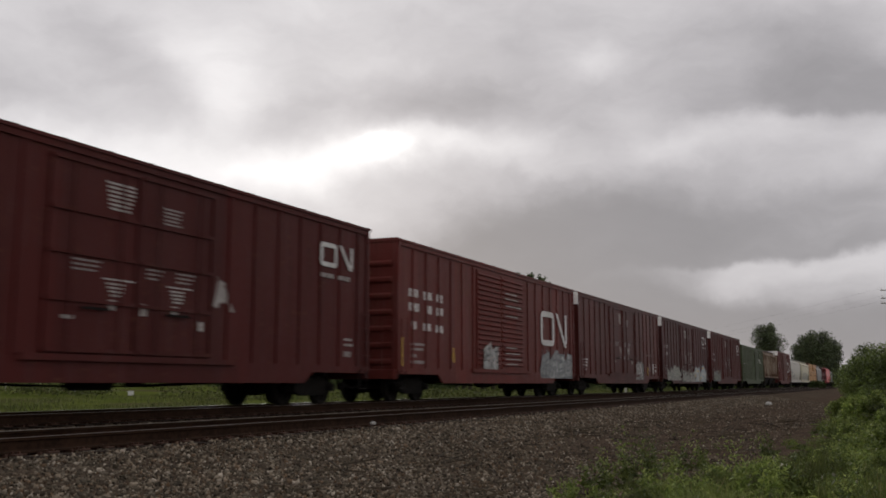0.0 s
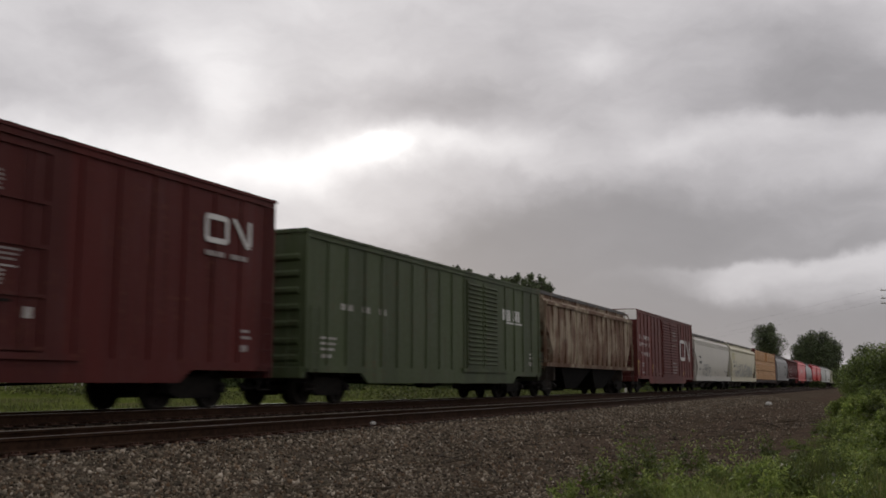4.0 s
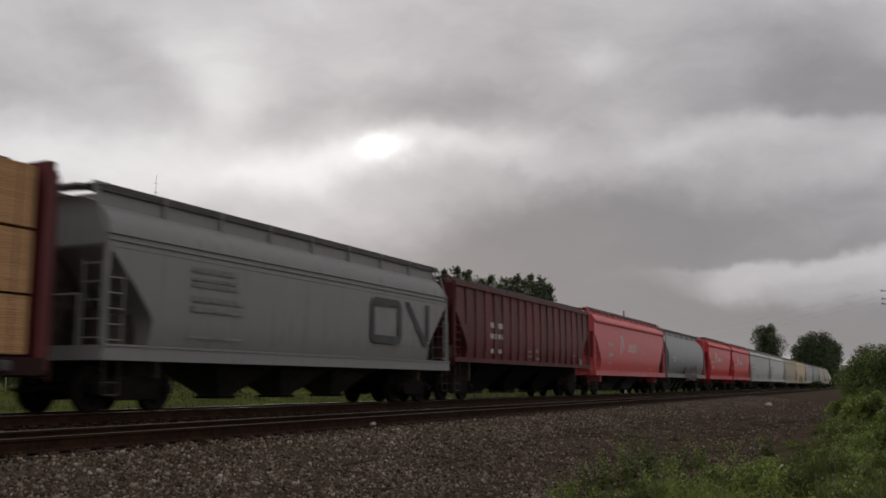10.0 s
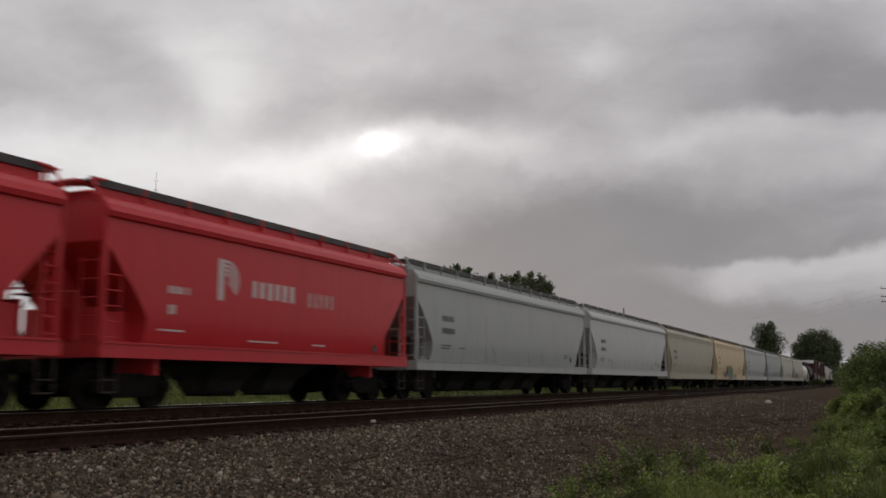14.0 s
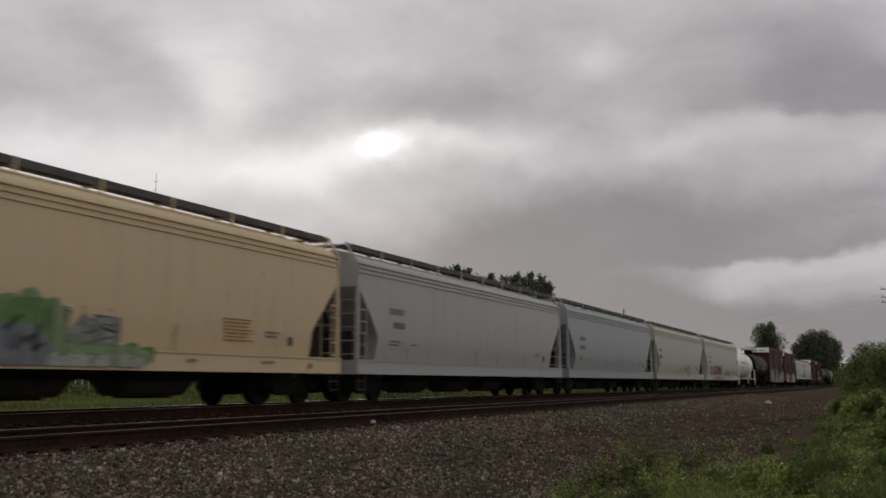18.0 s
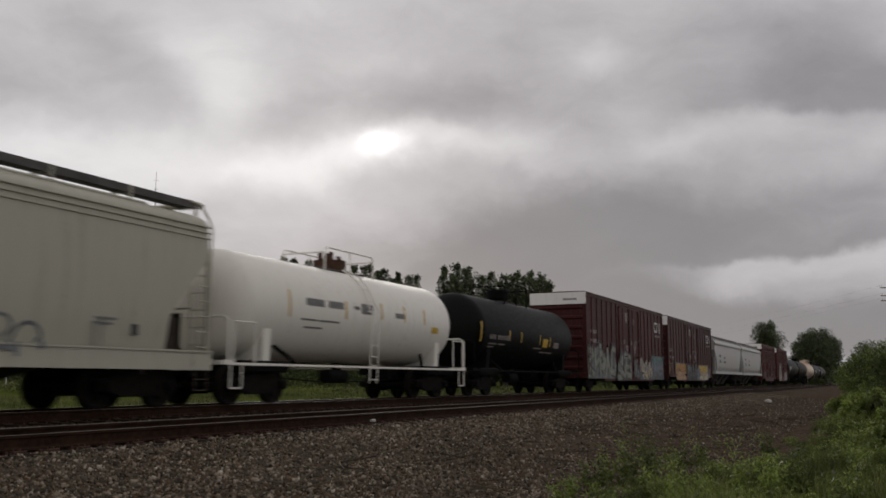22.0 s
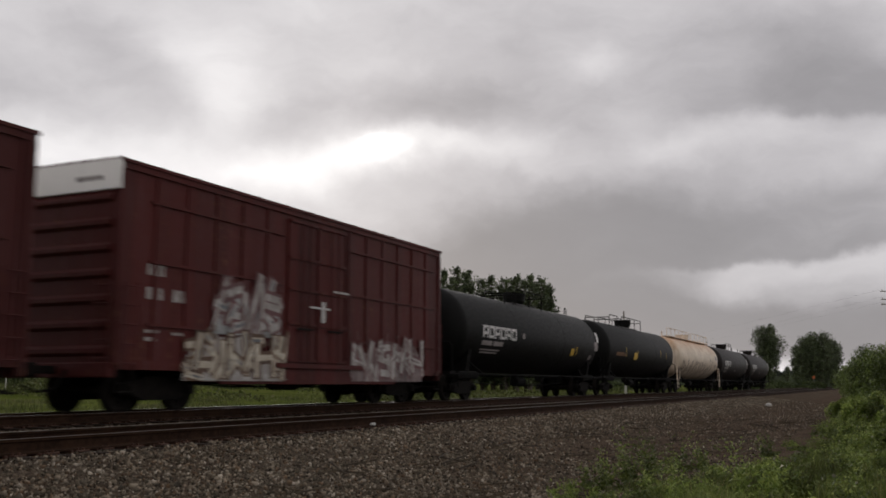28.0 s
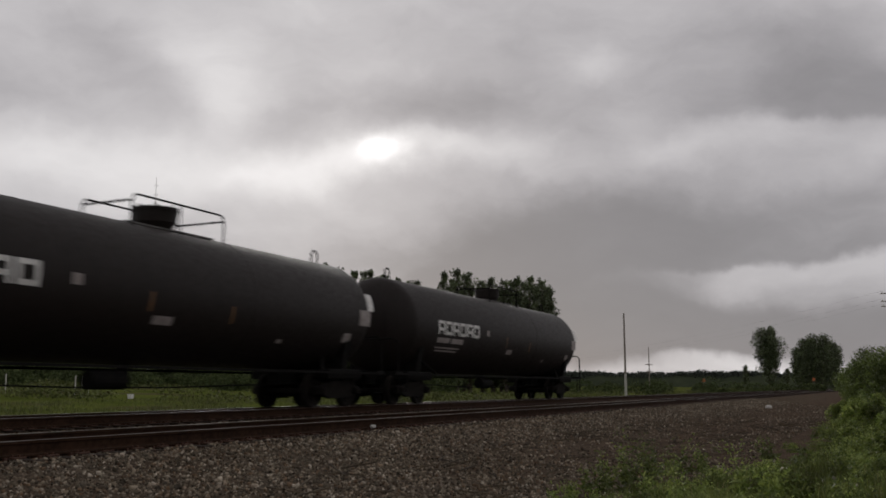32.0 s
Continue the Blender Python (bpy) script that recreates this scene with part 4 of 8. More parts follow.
def truck_meshes():
    """Meshes of a freight truck: bolster, side frame, wheelset, spring nest, brake beam."""
    out = {}
    bm = bmesh.new()
    box(bm, -0.2, 0.2, -1.02, 1.02, 0.46, 0.66, 0.03)
    tube(bm, (0, 0, 0.6), (0, 0, 0.8), 0.2, 12)
    out["bolster"] = bm
    bm = bmesh.new()
    prof = [(-1.12, 0.36), (-0.72, 0.34), (-0.5, 0.24), (0.5, 0.24), (0.72, 0.34), (1.12, 0.36), (1.14, 0.58), (0.75, 0.62), (0.42, 0.74), (-0.42, 0.74), (-0.75, 0.62), (-1.14, 0.58)]
    extrude_y(bm, prof, -0.07, 0.07)
    bmesh.ops.bevel(bm, geom=bm.edges[:], offset=0.015, segments=1, affect="EDGES")
    for s in (-1, 1):
        box(bm, s * AXLES - 0.13, s * AXLES + 0.13, -0.15, 0.08, 0.36, 0.58, 0.03)
        tube(bm, (s * AXLES, -0.15, 0.457), (s * AXLES, -0.2, 0.457), 0.1, 12)
    out["side_frame"] = bm
    bm = bmesh.new()
    for i in (-0.14, 0, 0.14):
        for j in range(5):
            z = 0.27 + j * 0.055
            tube(bm, (i, 0, z), (i, 0, z + 0.035), 0.062, 10)
    out["spring_nest"] = bm
    bm = bmesh.new()
    tube(bm, (0, -0.95, 0), (0, 0.95, 0), 0.075, 10)
    for s in (-1, 1):
        y = s * 0.7525
        rings = ((0.49, -0.07), (0.49, -0.04), (0.462, -0.035), (0.457, 0.065), (0.40, 0.07), (0.36, 0.03), (0.16, 0.0), (0.14, 0.07), (0.0, 0.07))
        n = 28
        prev = None
        for r, w in rings:
            cur = [bm.verts.new((r * math.cos(2 * math.pi * i / n), y + s * w, r * math.sin(2 * math.pi * i / n))) for i in range(n)] if r else [bm.verts.new((0, y + s * w, 0))]
            if prev:
                for i in range(n):
                    q = (prev[i], prev[(i + 1) % n], cur[(i + 1) % n], cur[i]) if r else (prev[i], prev[(i + 1) % n], cur[0])
                    bm.faces.new(q)
            prev = cur
        for i in range(6):
            a = i * math.pi / 3
            tube(bm, (0.25 * math.cos(a), y + s * 0.015, 0.25 * math.sin(a)), (0.25 * math.cos(a), y + s * 0.05, 0.25 * math.sin(a)), 0.035, 6)
    bmesh.ops.recalc_face_normals(bm, faces=bm.faces[:])
    out["wheelset"] = bm
    bm = bmesh.new()
    box(bm, -0.04, 0.04, -0.8, 0.8, 0.3, 0.38)
    for s in (-1, 1):
        box(bm, -0.05, 0.1, s * 0.75 - 0.06, s * 0.75 + 0.06, 0.28, 0.52)
    out["brake_beam"] = bm
    meshes = {}
    for k, bm in out.items():
        me = bpy.data.meshes.new(k)
        bm.normal_update()
        bm.to_mesh(me), bm.free()
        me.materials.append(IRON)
        if k == "wheelset":
            me.shade_smooth()
            me.set_sharp_from_angle(angle=radians(35))
        meshes[k] = me
    return meshes


TRUCK = truck_meshes()


def add_truck(car, x):
    """One truck under a car at x: bolster with side frames, springs and two wheelsets."""
    t = mesh_part("truck", TRUCK["bolster"], None, car)
    t.matrix_basis = pose(x, 0, 0)
    for s in (-1, 1):
        f = mesh_part("side_frame", TRUCK["side_frame"], None, t)
        f.matrix_basis = pose(0, s * 1.0, 0, rz=0 if s < 0 else 180)
        g = mesh_part("spring_nest", TRUCK["spring_nest"], None, t)
        g.matrix_basis = pose(0, s * 1.0, 0)
        w = mesh_part("wheelset", TRUCK["wheelset"], None, t)
        w.matrix_basis = pose(s * AXLES, 0, WHEEL_R)
        RUNNING_GEAR.append(w)
        b = mesh_part("brake_beam", TRUCK["brake_beam"], None, t)
        b.matrix_basis = pose(s * 0.4, 0, 0, rz=0 if s > 0 else 180)


def add_couplers(car, half, reach=0.95):
    for s in (-1, 1):
        bm = bmesh.new()
        box(bm, s * (half - 0.1), s * (half + reach - 0.3), -0.07, 0.07, 0.78, 0.94, 0.02) if s > 0 else box(bm, s * (half + reach - 0.3), s * (half - 0.1), -0.07, 0.07, 0.78, 0.94, 0.02)
        c = half + reach - 0.18
        box(bm, s * c - 0.16, s * c + 0.16, -0.17, 0.12, 0.7, 1.0, 0.05)
        part("coupler", bm, IRON, car)
        bm = bmesh.new()
        run(bm, [(s * half, -0.35, 0.85), (s * (half + 0.25), -0.33, 0.5), (s * (half + reach * 0.75), -0.25, 0.42), (s * (half + reach), -0.15, 0.55)], 0.028, 6)
        part("air_hose", bm, BLACK, car)


def add_ladder(car, mat, x, y, z0, z1, rungs, width=0.42, along="x", name="ladder"):
    bm = bmesh.new()
    d = Vector((width, 0, 0)) if along == "x" else Vector((0, width, 0))
    a = Vector((x, y, 0))
    for q in (a, a + d):
        tube(bm, (q.x, q.y, z0), (q.x, q.y, z1), 0.016, 5)
    for i in range(rungs):
        z = z0 + 0.08 + (z1 - z0 - 0.16) * i / (rungs - 1)
        tube(bm, (a.x, a.y, z), (a.x + d.x, a.y + d.y, z), 0.014, 5)
    return part(name, bm, mat, car)


HUGGED = set()


def hug(car, y, z):
    """Depth of paint on a side that tucks in towards the sill."""
    if car.name not in HUGGED or not 1.5 < -y < 1.51:
        return y
    return y + float(np.interp(z, [1.2, 1.5, 1.85, 2.1], [0.125, 0.072, 0.024, 0.0]))


def marks(car, mat, rows, y, seed, name="stencil_line", label=""):
    """Writing as plain bars: each row of x, z, width, height is one line, with gaps between the words."""
    rng = random.Random(seed)
    ob = None
    flat = y
    for x, z, w, h in rows:
        y = hug(car, flat, z + h / 2)
        bm = bmesh.new()
        if 0.14 <= h < 0.6 and w > 1.6 * h:
            # large characters, as upright bars with gaps
            q = x
            while q < x + w - 0.3 * h:
                b = min(x + w, q + h * rng.uniform(0.36, 0.54))
                if rng.random() > 0.12:
                    box(bm, q, b, y - 0.004, y, z + h * rng.choice((0, 0, 0.05)), z + h)
                    if name == "name_bar":
                        ob = part(name, bm, mat, car, label)
                        bm = bmesh.new()
                q = b + h * (0.3 if name == "name_bar" else 0.16)
            if name == "name_bar":
                bm.free()
                continue
            ob = tagged(part(name, bm, mat, car, label), kind="stuff")
            continue
        n = max(1, min(4, round(w / (h * 2.6))))
        cuts = [0.0]
        for i in range(n):
            cuts.append(cuts[-1] + rng.uniform(0.7, 1.3))
        for i in range(n):
            a, b = x + w * cuts[i] / cuts[-1], x + w * cuts[i + 1] / cuts[-1]
            gap = min(0.12 * (b - a), h * 0.45) if n > 1 else 0
            box(bm, a, b - gap, y - 0.004, y, z, z + h)
        ob = part(name, bm, mat, car, label)
    return ob


def ring_sign(car, mat, x, z, w, h, y, t=0.0):
    """The maker's emblem as plain shapes: a rounded open frame beside a leaning block."""
    t = t or 0.19 * h
    bm = bmesh.new()
    cw = w * 0.5
    r = h * 0.2
    pts, inner = [], []
    for cx, cz, a0 in ((x + cw - r, z + h - r, 0), (x + r, z + h - r, 90), (x + r, z + r, 180), (x + cw - r, z + r, 270)):
        for a in (a0, a0 + 30, a0 + 60, a0 + 90):
            c, s = math.cos(radians(a)), math.sin(radians(a))
            pts.append((cx + r * c, cz + r * s)), inner.append((cx + max(0.0, r - t) * c - (t - r if t > r else 0) * (1 if c > 0 else -1), cz + max(0.0, r - t) * s))
    o = [bm.verts.new((a, y - 0.004, b)) for a, b in pts]
    i_ = [bm.verts.new((a, y - 0.004, b)) for a, b in inner]
    n = len(o)
    for i in range(n):
        bm.faces.new((o[i], i_[i], i_[(i + 1) % n], o[(i + 1) % n]))
    part("emblem_frame", bm, mat, car, "painted rounded frame emblem")
    bm = bmesh.new()
    bx = x + w * 0.56
    bw = w * 0.44
    for prof in ([(bx, z + h), (bx + t * 1.2, z + h), (bx + bw - t * 0.2, z), (bx + bw - t * 1.4, z)], [(bx + bw - t, z + 0.12 * h), (bx + bw, z + 0.12 * h), (bx + bw, z + h), (bx + bw - t, z + h)]):
        bm.faces.new([bm.verts.new((a, y - 0.006, b)) for a, b in prof])
    part("emblem_block", bm, mat, car, "painted slanted bar emblem")


STROKES = (((0.15, 0.0, 0.2, 1.0), (0.2, 0.95, 0.85, 0.72), (0.85, 0.72, 0.2, 0.45), (0.3, 0.45, 0.9, 0.0)),
           ((0.08, 0.0, 0.45, 1.0), (0.5, 1.0, 0.92, 0.0), (0.28, 0.38, 0.75, 0.42)),
           ((0.88, 0.85, 0.2, 0.92), (0.2, 0.92, 0.12, 0.1), (0.12, 0.1, 0.85, 0.12), (0.85, 0.12, 0.8, 0.5), (0.8, 0.5, 0.5, 0.48)),
           ((0.15, 0.0, 0.22, 1.0), (0.22, 1.0, 0.78, 0.0), (0.78, 0.0, 0.88, 1.0)),
           ((0.9, 0.92, 0.2, 0.85), (0.2, 0.85, 0.22, 0.52), (0.22, 0.52, 0.85, 0.45), (0.85, 0.45, 0.8, 0.08), (0.8, 0.08, 0.1, 0.1)),
           ((0.15, 0.05, 0.1, 1.0), (0.12, 0.5, 0.85, 0.55), (0.85, 0.0, 0.9, 0.95)),
           ((0.2, 1.0, 0.15, 0.1), (0.15, 0.1, 0.5, 0.45), (0.5, 0.45, 0.85, 0.08), (0.85, 0.08, 0.9, 1.0)))


def graffiti(car, x0, x1, z0, z1, y, cols, seed, n=0, ragged=0.3, density=1.0, fat=0.52):
    """Sprayed wild-style shapes without words: crowded, interlocking strokes with outline, fill and glints on a ragged ground.
    cols: outline, fill, ground, glints (the last three may be missing)."""
    rng = random.Random(seed)
    H = z1 - z0
    n = n or max(2, round((x1 - x0) / (H * 0.7)))
    w = (x1 - x0) / n
    layers = [bmesh.new() for _ in cols]
    lift = [0.004]

    def put(bm, pts):
        lift[0] += 0.00012
        at = [(min(x1 + 0.1, max(x0 - 0.1, a)), min(z1 + 0.12 * H, max(z0, b))) for a, b in pts]
        deep = -1.506 if car.name in HUGGED and min(b for _, b in at) > 1.22 else y
        bm.faces.new([bm.verts.new((a, hug(car, deep, b) - lift[0], b)) for a, b in at])

    def stroke(bm, a, b, c, d, th, over):
        dx, dz = c - a, d - b
        m = math.hypot(dx, dz) + 1e-6
        ux, uz = dx / m, dz / m
        t0, t1 = th * rng.uniform(0.8, 1.1), th * rng.uniform(0.9, 1.25)
        a, b, c, d = a - ux * over, b - uz * over, c + ux * over, d + uz * over
        put(bm, [(a + uz * t0 / 2, b - ux * t0 / 2), (c + uz * t1 / 2, d - ux * t1 / 2), (c - uz * t1 / 2, d + ux * t1 / 2), (a - uz * t0 / 2, b + ux * t0 / 2)])

    if len(cols) > 2:
        # ragged sprayed ground behind the shapes
        steps = max(8, int((x1 - x0) / 0.11))
        ph = [rng.uniform(0, 6.28) for _ in range(3)]
        tops = [z0 + H * (0.72 + 0.14 * math.sin(j * 0.19 + ph[0]) + 0.09 * math.sin(j * 0.53 + ph[1]) + rng.uniform(-0.06, 0.06)) for j in range(steps + 1)]
        for j in range(steps):
            a, b = x0 + (x1 - x0) * j / steps, x0 + (x1 - x0) * (j + 1) / steps
            end = min(1.0, 0.3 + 3.0 * min(j + 1, steps - j) / steps * (x1 - x0) / H)
            lift[0] = 0.004
            put(layers[2], [(a, z0), (b, z0), (b, z0 + (tops[j + 1] - z0) * end), (a, z0 + (tops[j] - z0) * end)])
    for i in range(n):
        if rng.random() > density:
            continue
        shape = list(rng.choice(STROKES))
        flip, up = rng.random() < 0.5, rng.uniform(-0.1, 0.08) * H
        wide, lean = w * rng.uniform(1.0, 1.3), rng.uniform(-0.12, 0.18)
        cx, tall = x0 + w * (i + 0.5), H * rng.uniform(0.72, 0.95)
        segs = []
        for a, b, c, d in shape:
            q = []
            for u, v in ((a, b), (c, d)):
                u, v = (1 - u if flip else u) + rng.uniform(-0.22, 0.22), v + rng.uniform(-0.16, 0.16)
                q += [cx + (u - 0.5) * wide + lean * v * H, z0 + 0.08 * H + up + v * tall * 0.9]
            segs.append(q)
        th = (0.085 if len(cols) == 1 else 0.165) * H * fat * 2 * min(1.0, 1.6 * w / H)
        for q in segs:
            stroke(layers[0], *q, th + (0.13 * H if len(cols) > 1 else 0), th * 0.35 + 0.02)
        if len(cols) > 1:
            for q in segs:
                stroke(layers[1], *q, th, th * 0.25)
            for q in segs:
                if rng.random() < 0.5:
                    m = rng.uniform(0.2, 0.6)
                    a, b = q[0] + (q[2] - q[0]) * m, q[1] + (q[3] - q[1]) * m
                    stroke(layers[-1] if len(cols) > 2 else layers[0], a, b, q[2], q[3], th * rng.uniform(0.25, 0.5), 0)
                if rng.random() < 0.45 * (1 + ragged):
                    a, b = q[0] + rng.uniform(-0.3, 0.3) * w, q[1] + rng.uniform(0, 0.3) * H
                    stroke(layers[0], a, b, a + rng.uniform(-0.25, 0.25) * w, b + rng.uniform(-0.35, 0.35) * H, 0.04 * H, 0)
    names = ("graffiti_outline", "graffiti_fill", "graffiti_ground", "graffiti_glint")
    for bm, m, nm in zip(layers, cols, names):
        tagged(part(nm, bm, m, car, "sprayed graffiti paint"), kind="stuff")


def bubble_piece(car, x0, x1, z0, z1, y, cloud, high, low, line, seed, n):
    """Sprayed piece of solid rounded shapes without words: a cloudy rim, two-tone fill and thin dark inner lines."""
    rng = random.Random(seed)
    H, w = z1 - z0, (x1 - x0) / n
    layers = [bmesh.new() for _ in range(4)]
    lift = [0.004]

    def blob(bm, cx, cz, a, b, square=0.7, wobble=0.08, k=14):
        lift[0] += 0.00012
        ph = rng.uniform(0, 6.28)
        pts = []
        for i in range(k):
            t = 6.2832 * i / k
            r = 1 + wobble * math.sin(3 * t + ph) + rng.uniform(-0.4, 0.4) * wobble
            u, v = math.cos(t), math.sin(t)
            pts.append((cx + a * r * math.copysign(abs(u) ** square, u), cz + b * r * math.copysign(abs(v) ** square, v)))
        bm.faces.new([bm.verts.new((p, y - lift[0], max(z0, q))) for p, q in pts])

    for i in range(2 * n + 1):
        blob(layers[0], x0 + w * i / 2, z0 + H * (0.6 + 0.05 * math.sin(i * 1.9 + seed)), w * 0.36, H * rng.uniform(0.33, 0.42), 0.8, 0.14)
    for i in range(n):
        blob(layers[1], x0 + w * (i + 0.5), z0 + H * rng.uniform(0.42, 0.48), w * rng.uniform(0.56, 0.66), H * rng.uniform(0.44, 0.5), 0.55)
    for i in range(n):
        blob(layers[2], x0 + w * (i + rng.uniform(0.4, 0.6)), z0 + H * 0.2, w * rng.uniform(0.42, 0.6), H * rng.uniform(0.26, 0.36), 0.6, 0.14)
    for i in range(n):
        for _ in range(6):
            cx, cz, t = x0 + w * (i + rng.uniform(0.1, 0.9)), z0 + H * rng.uniform(0.25, 0.72), rng.uniform(-0.5, 1.9)
            lx, lz, m = math.cos(t), math.sin(t), rng.uniform(0.08, 0.2) * H
            q = rng.uniform(0.02, 0.045) * H
            lift[0] += 0.00012
            layers[3].faces.new([layers[3].verts.new((cx + p * lx * m - r * lz * q, y - lift[0], cz + p * lz * m + r * lx * q)) for p, r in ((-1, -1), (1, -0.6), (1, 0.6), (-1, 1))])
        if rng.random() < 0.6:
            blob(layers[3], x0 + w * (i + 0.5), z0 + H * rng.uniform(0.3, 0.5), 0.07 * w, 0.09 * H, 0.8, 0.2, 9)
    for bm, mat, name in zip(layers, (cloud, high, low, line), ("graffiti_rim", "graffiti_fill", "graffiti_shade", "graffiti_outline")):
        tagged(part(name, bm, mat, car, "sprayed graffiti paint"), kind="stuff")



def spray(name, c, c2):
    """Old spray paint: cloudy, thin in places, with grime run down over it."""
    m, k, b = material("spray_" + name)
    v = k.n("ShaderNodeTexCoord").outputs["Object"]
    cloud = k.noise(v, 2.6, 5.0, 0.65, 0.4)
    runs = k.noise(k.map(v, (5, 3, 0.5)), 1.5, 5.0, 0.65)
    base = k.mix(k.ramp(cloud, 0.36, 0.62), rgba(c), rgba(c2))
    dirt = tuple(0.45 * q + 0.012 for q in c2)
    k.put(b.inputs["Base Color"], k.mix(k.ramp(runs, 0.46, 0.68, 0.0, 0.8), base, rgba(dirt)))
    k.put(b.inputs["Roughness"], k.ramp(runs, 0.3, 0.7, 0.5, 0.8))
    return m


SILVER = spray("silver", (0.37, 0.375, 0.365), (0.19, 0.195, 0.19))
PALE = spray("pale", (0.43, 0.41, 0.385), (0.27, 0.24, 0.22))
SAGE = spray("sage", (0.22, 0.245, 0.19), (0.34, 0.34, 0.28))
SMOKE = spray("dark", (0.03, 0.03, 0.035), (0.09, 0.085, 0.08))
GOLD = spray("yellow", (0.62, 0.42, 0.06), (0.48, 0.30, 0.05))
TEAL = spray("blue", (0.18, 0.28, 0.34), (0.30, 0.38, 0.42))
CRIMSON = spray("red", (0.30, 0.05, 0.05), (0.20, 0.035, 0.04))
CREAM = spray("cream", (0.55, 0.50, 0.40), (0.42, 0.36, 0.28))
MAROON = spray("maroon", (0.14, 0.055, 0.055), (0.10, 0.045, 0.045))
SLATE = spray("slate", (0.10, 0.11, 0.12), (0.18, 0.19, 0.20))


def start_car(name, label, group):
    return tagged(new(name), label, "freight car", group)


# ---- boxcars ----
def boxcar(L, eave, mat, label, seed, door=(-2.6, 2.0), door_kind="plug", posts=0.98, belts=(), white_end=True, sill_low=0.58, roof_mat=None, ends=7, dips=0.0):
    """A steel boxcar: posts on the sides, ribbed ends and roof, doors with rods, ladders, sills and trucks."""
    car = start_car("boxcar", label, "boxcars of the train")
    h, W = L / 2, 1.46
    rng = random.Random(seed)
    base = 0.95
    part("body", box(bmesh.new(), -h, h, -W, W, base, eave - 0.03), mat, car)
    # roof with raised seams
    bm = bmesh.new()
    prof = [(-1.54, eave - 0.07), (-1.54, eave), (-0.8, eave + 0.012), (0, eave + 0.016), (0.8, eave + 0.012), (1.54, eave), (1.54, eave - 0.07)]
    extrude_x(bm, prof, -h - 0.04, h + 0.04)
    roof = part("roof", bm, roof_mat or mat, car)
    n = round(L / 1.15)
    for i in range(n + 1):
        bm = bmesh.new()
        x = -h + L * i / n
        extrude_x(bm, [(-1.5, eave - 0.02), (-1.5, eave + 0.03), (0, eave + 0.045), (1.5, eave + 0.03), (1.5, eave - 0.02)], x - 0.03, x + 0.03)
        part("roof_seam", bm, roof_mat or mat, roof)
    # side posts, top chord and sill
    for s in (-1, 1):
        y0, y1 = (-1.5, -W + 0.01) if s < 0 else (W - 0.01, 1.5)
        part("top_chord", box(bmesh.new(), -h, h, y0 - 0.01, y1 + 0.01, eave - 0.2, eave - 0.072), mat, car)
        bm = bmesh.new()
        b2 = sill_low
        extrude_y(bm, [(-h, base + 0.1), (-h, 0.86), (-h + 2.9, 0.86), (-h + 3.3, b2), (h - 3.3, b2), (h - 2.9, 0.86), (h, 0.86), (h, base + 0.1)], y0, y1)
        part("side_sill", bm, mat, car)
        x = -h + 0.07
        while x < h:
            if not (s < 0 and door[0] - 0.12 < x < door[1] + 0.12):
                part("side_post", box(bmesh.new(), x - 0.04, x + 0.04, y0, y1, base + 0.1, eave - 0.2), mat, car)
            x += posts
        part("corner_post", box(bmesh.new(), h - 0.12, h + 0.02, y0 - 0.005, y1 + 0.005, base, eave - 0.2), mat, car)
        part("corner_post", box(bmesh.new(), -h - 0.02, -h + 0.12, y0 - 0.005, y1 + 0.005, base, eave - 0.2), mat, car)
        for z in belts:
            for a, b in ((-h + 0.9, door[0] - 0.2), (door[1] + 0.25, h - 0.5)):
                part("belt_rail", box(bmesh.new(), a, b, y0 - 0.012, y1, z, z + 0.06), mat, car)
    # ends: ribs across
    for s in (-1, 1):
        for i in range(ends):
            z = base + 0.28 + (eave - 0.75 - base) * i / (ends - 0.4)
            bm = bmesh.new()
            x = s * h
            prof = [(x, z - 0.11), (x + s * 0.075, z - 0.04), (x + s * 0.075, z + 0.04), (x, z + 0.11)]
            extrude_y(bm, prof if s < 0 else prof[::-1], -1.28, 1.28)
            part("end_rib", bm, mat, car)
        part("end_sill", box(bmesh.new(), s * h - 0.12, s * h + 0.12, -1.45, 1.45, 0.7, 1.0, 0.02), mat, car)
    if white_end:
        part("end_panel", box(bmesh.new(), -h - 0.06, -h + 0.01, -1.5, 1.5, eave - 0.62, eave - 0.01), END_WHITE, car, "white painted panel at the top of the end")
        marks(car, DULL, [(0.3, eave - 0.42, 0.75, 0.1)], 0, seed + 5).matrix_basis = pose(-h - 0.061, 0, 0, rz=-90)
    # doors
    d0, d1 = door
    z0, z1 = 1.12, eave - 0.3
    mid = (d0 + d1) / 2
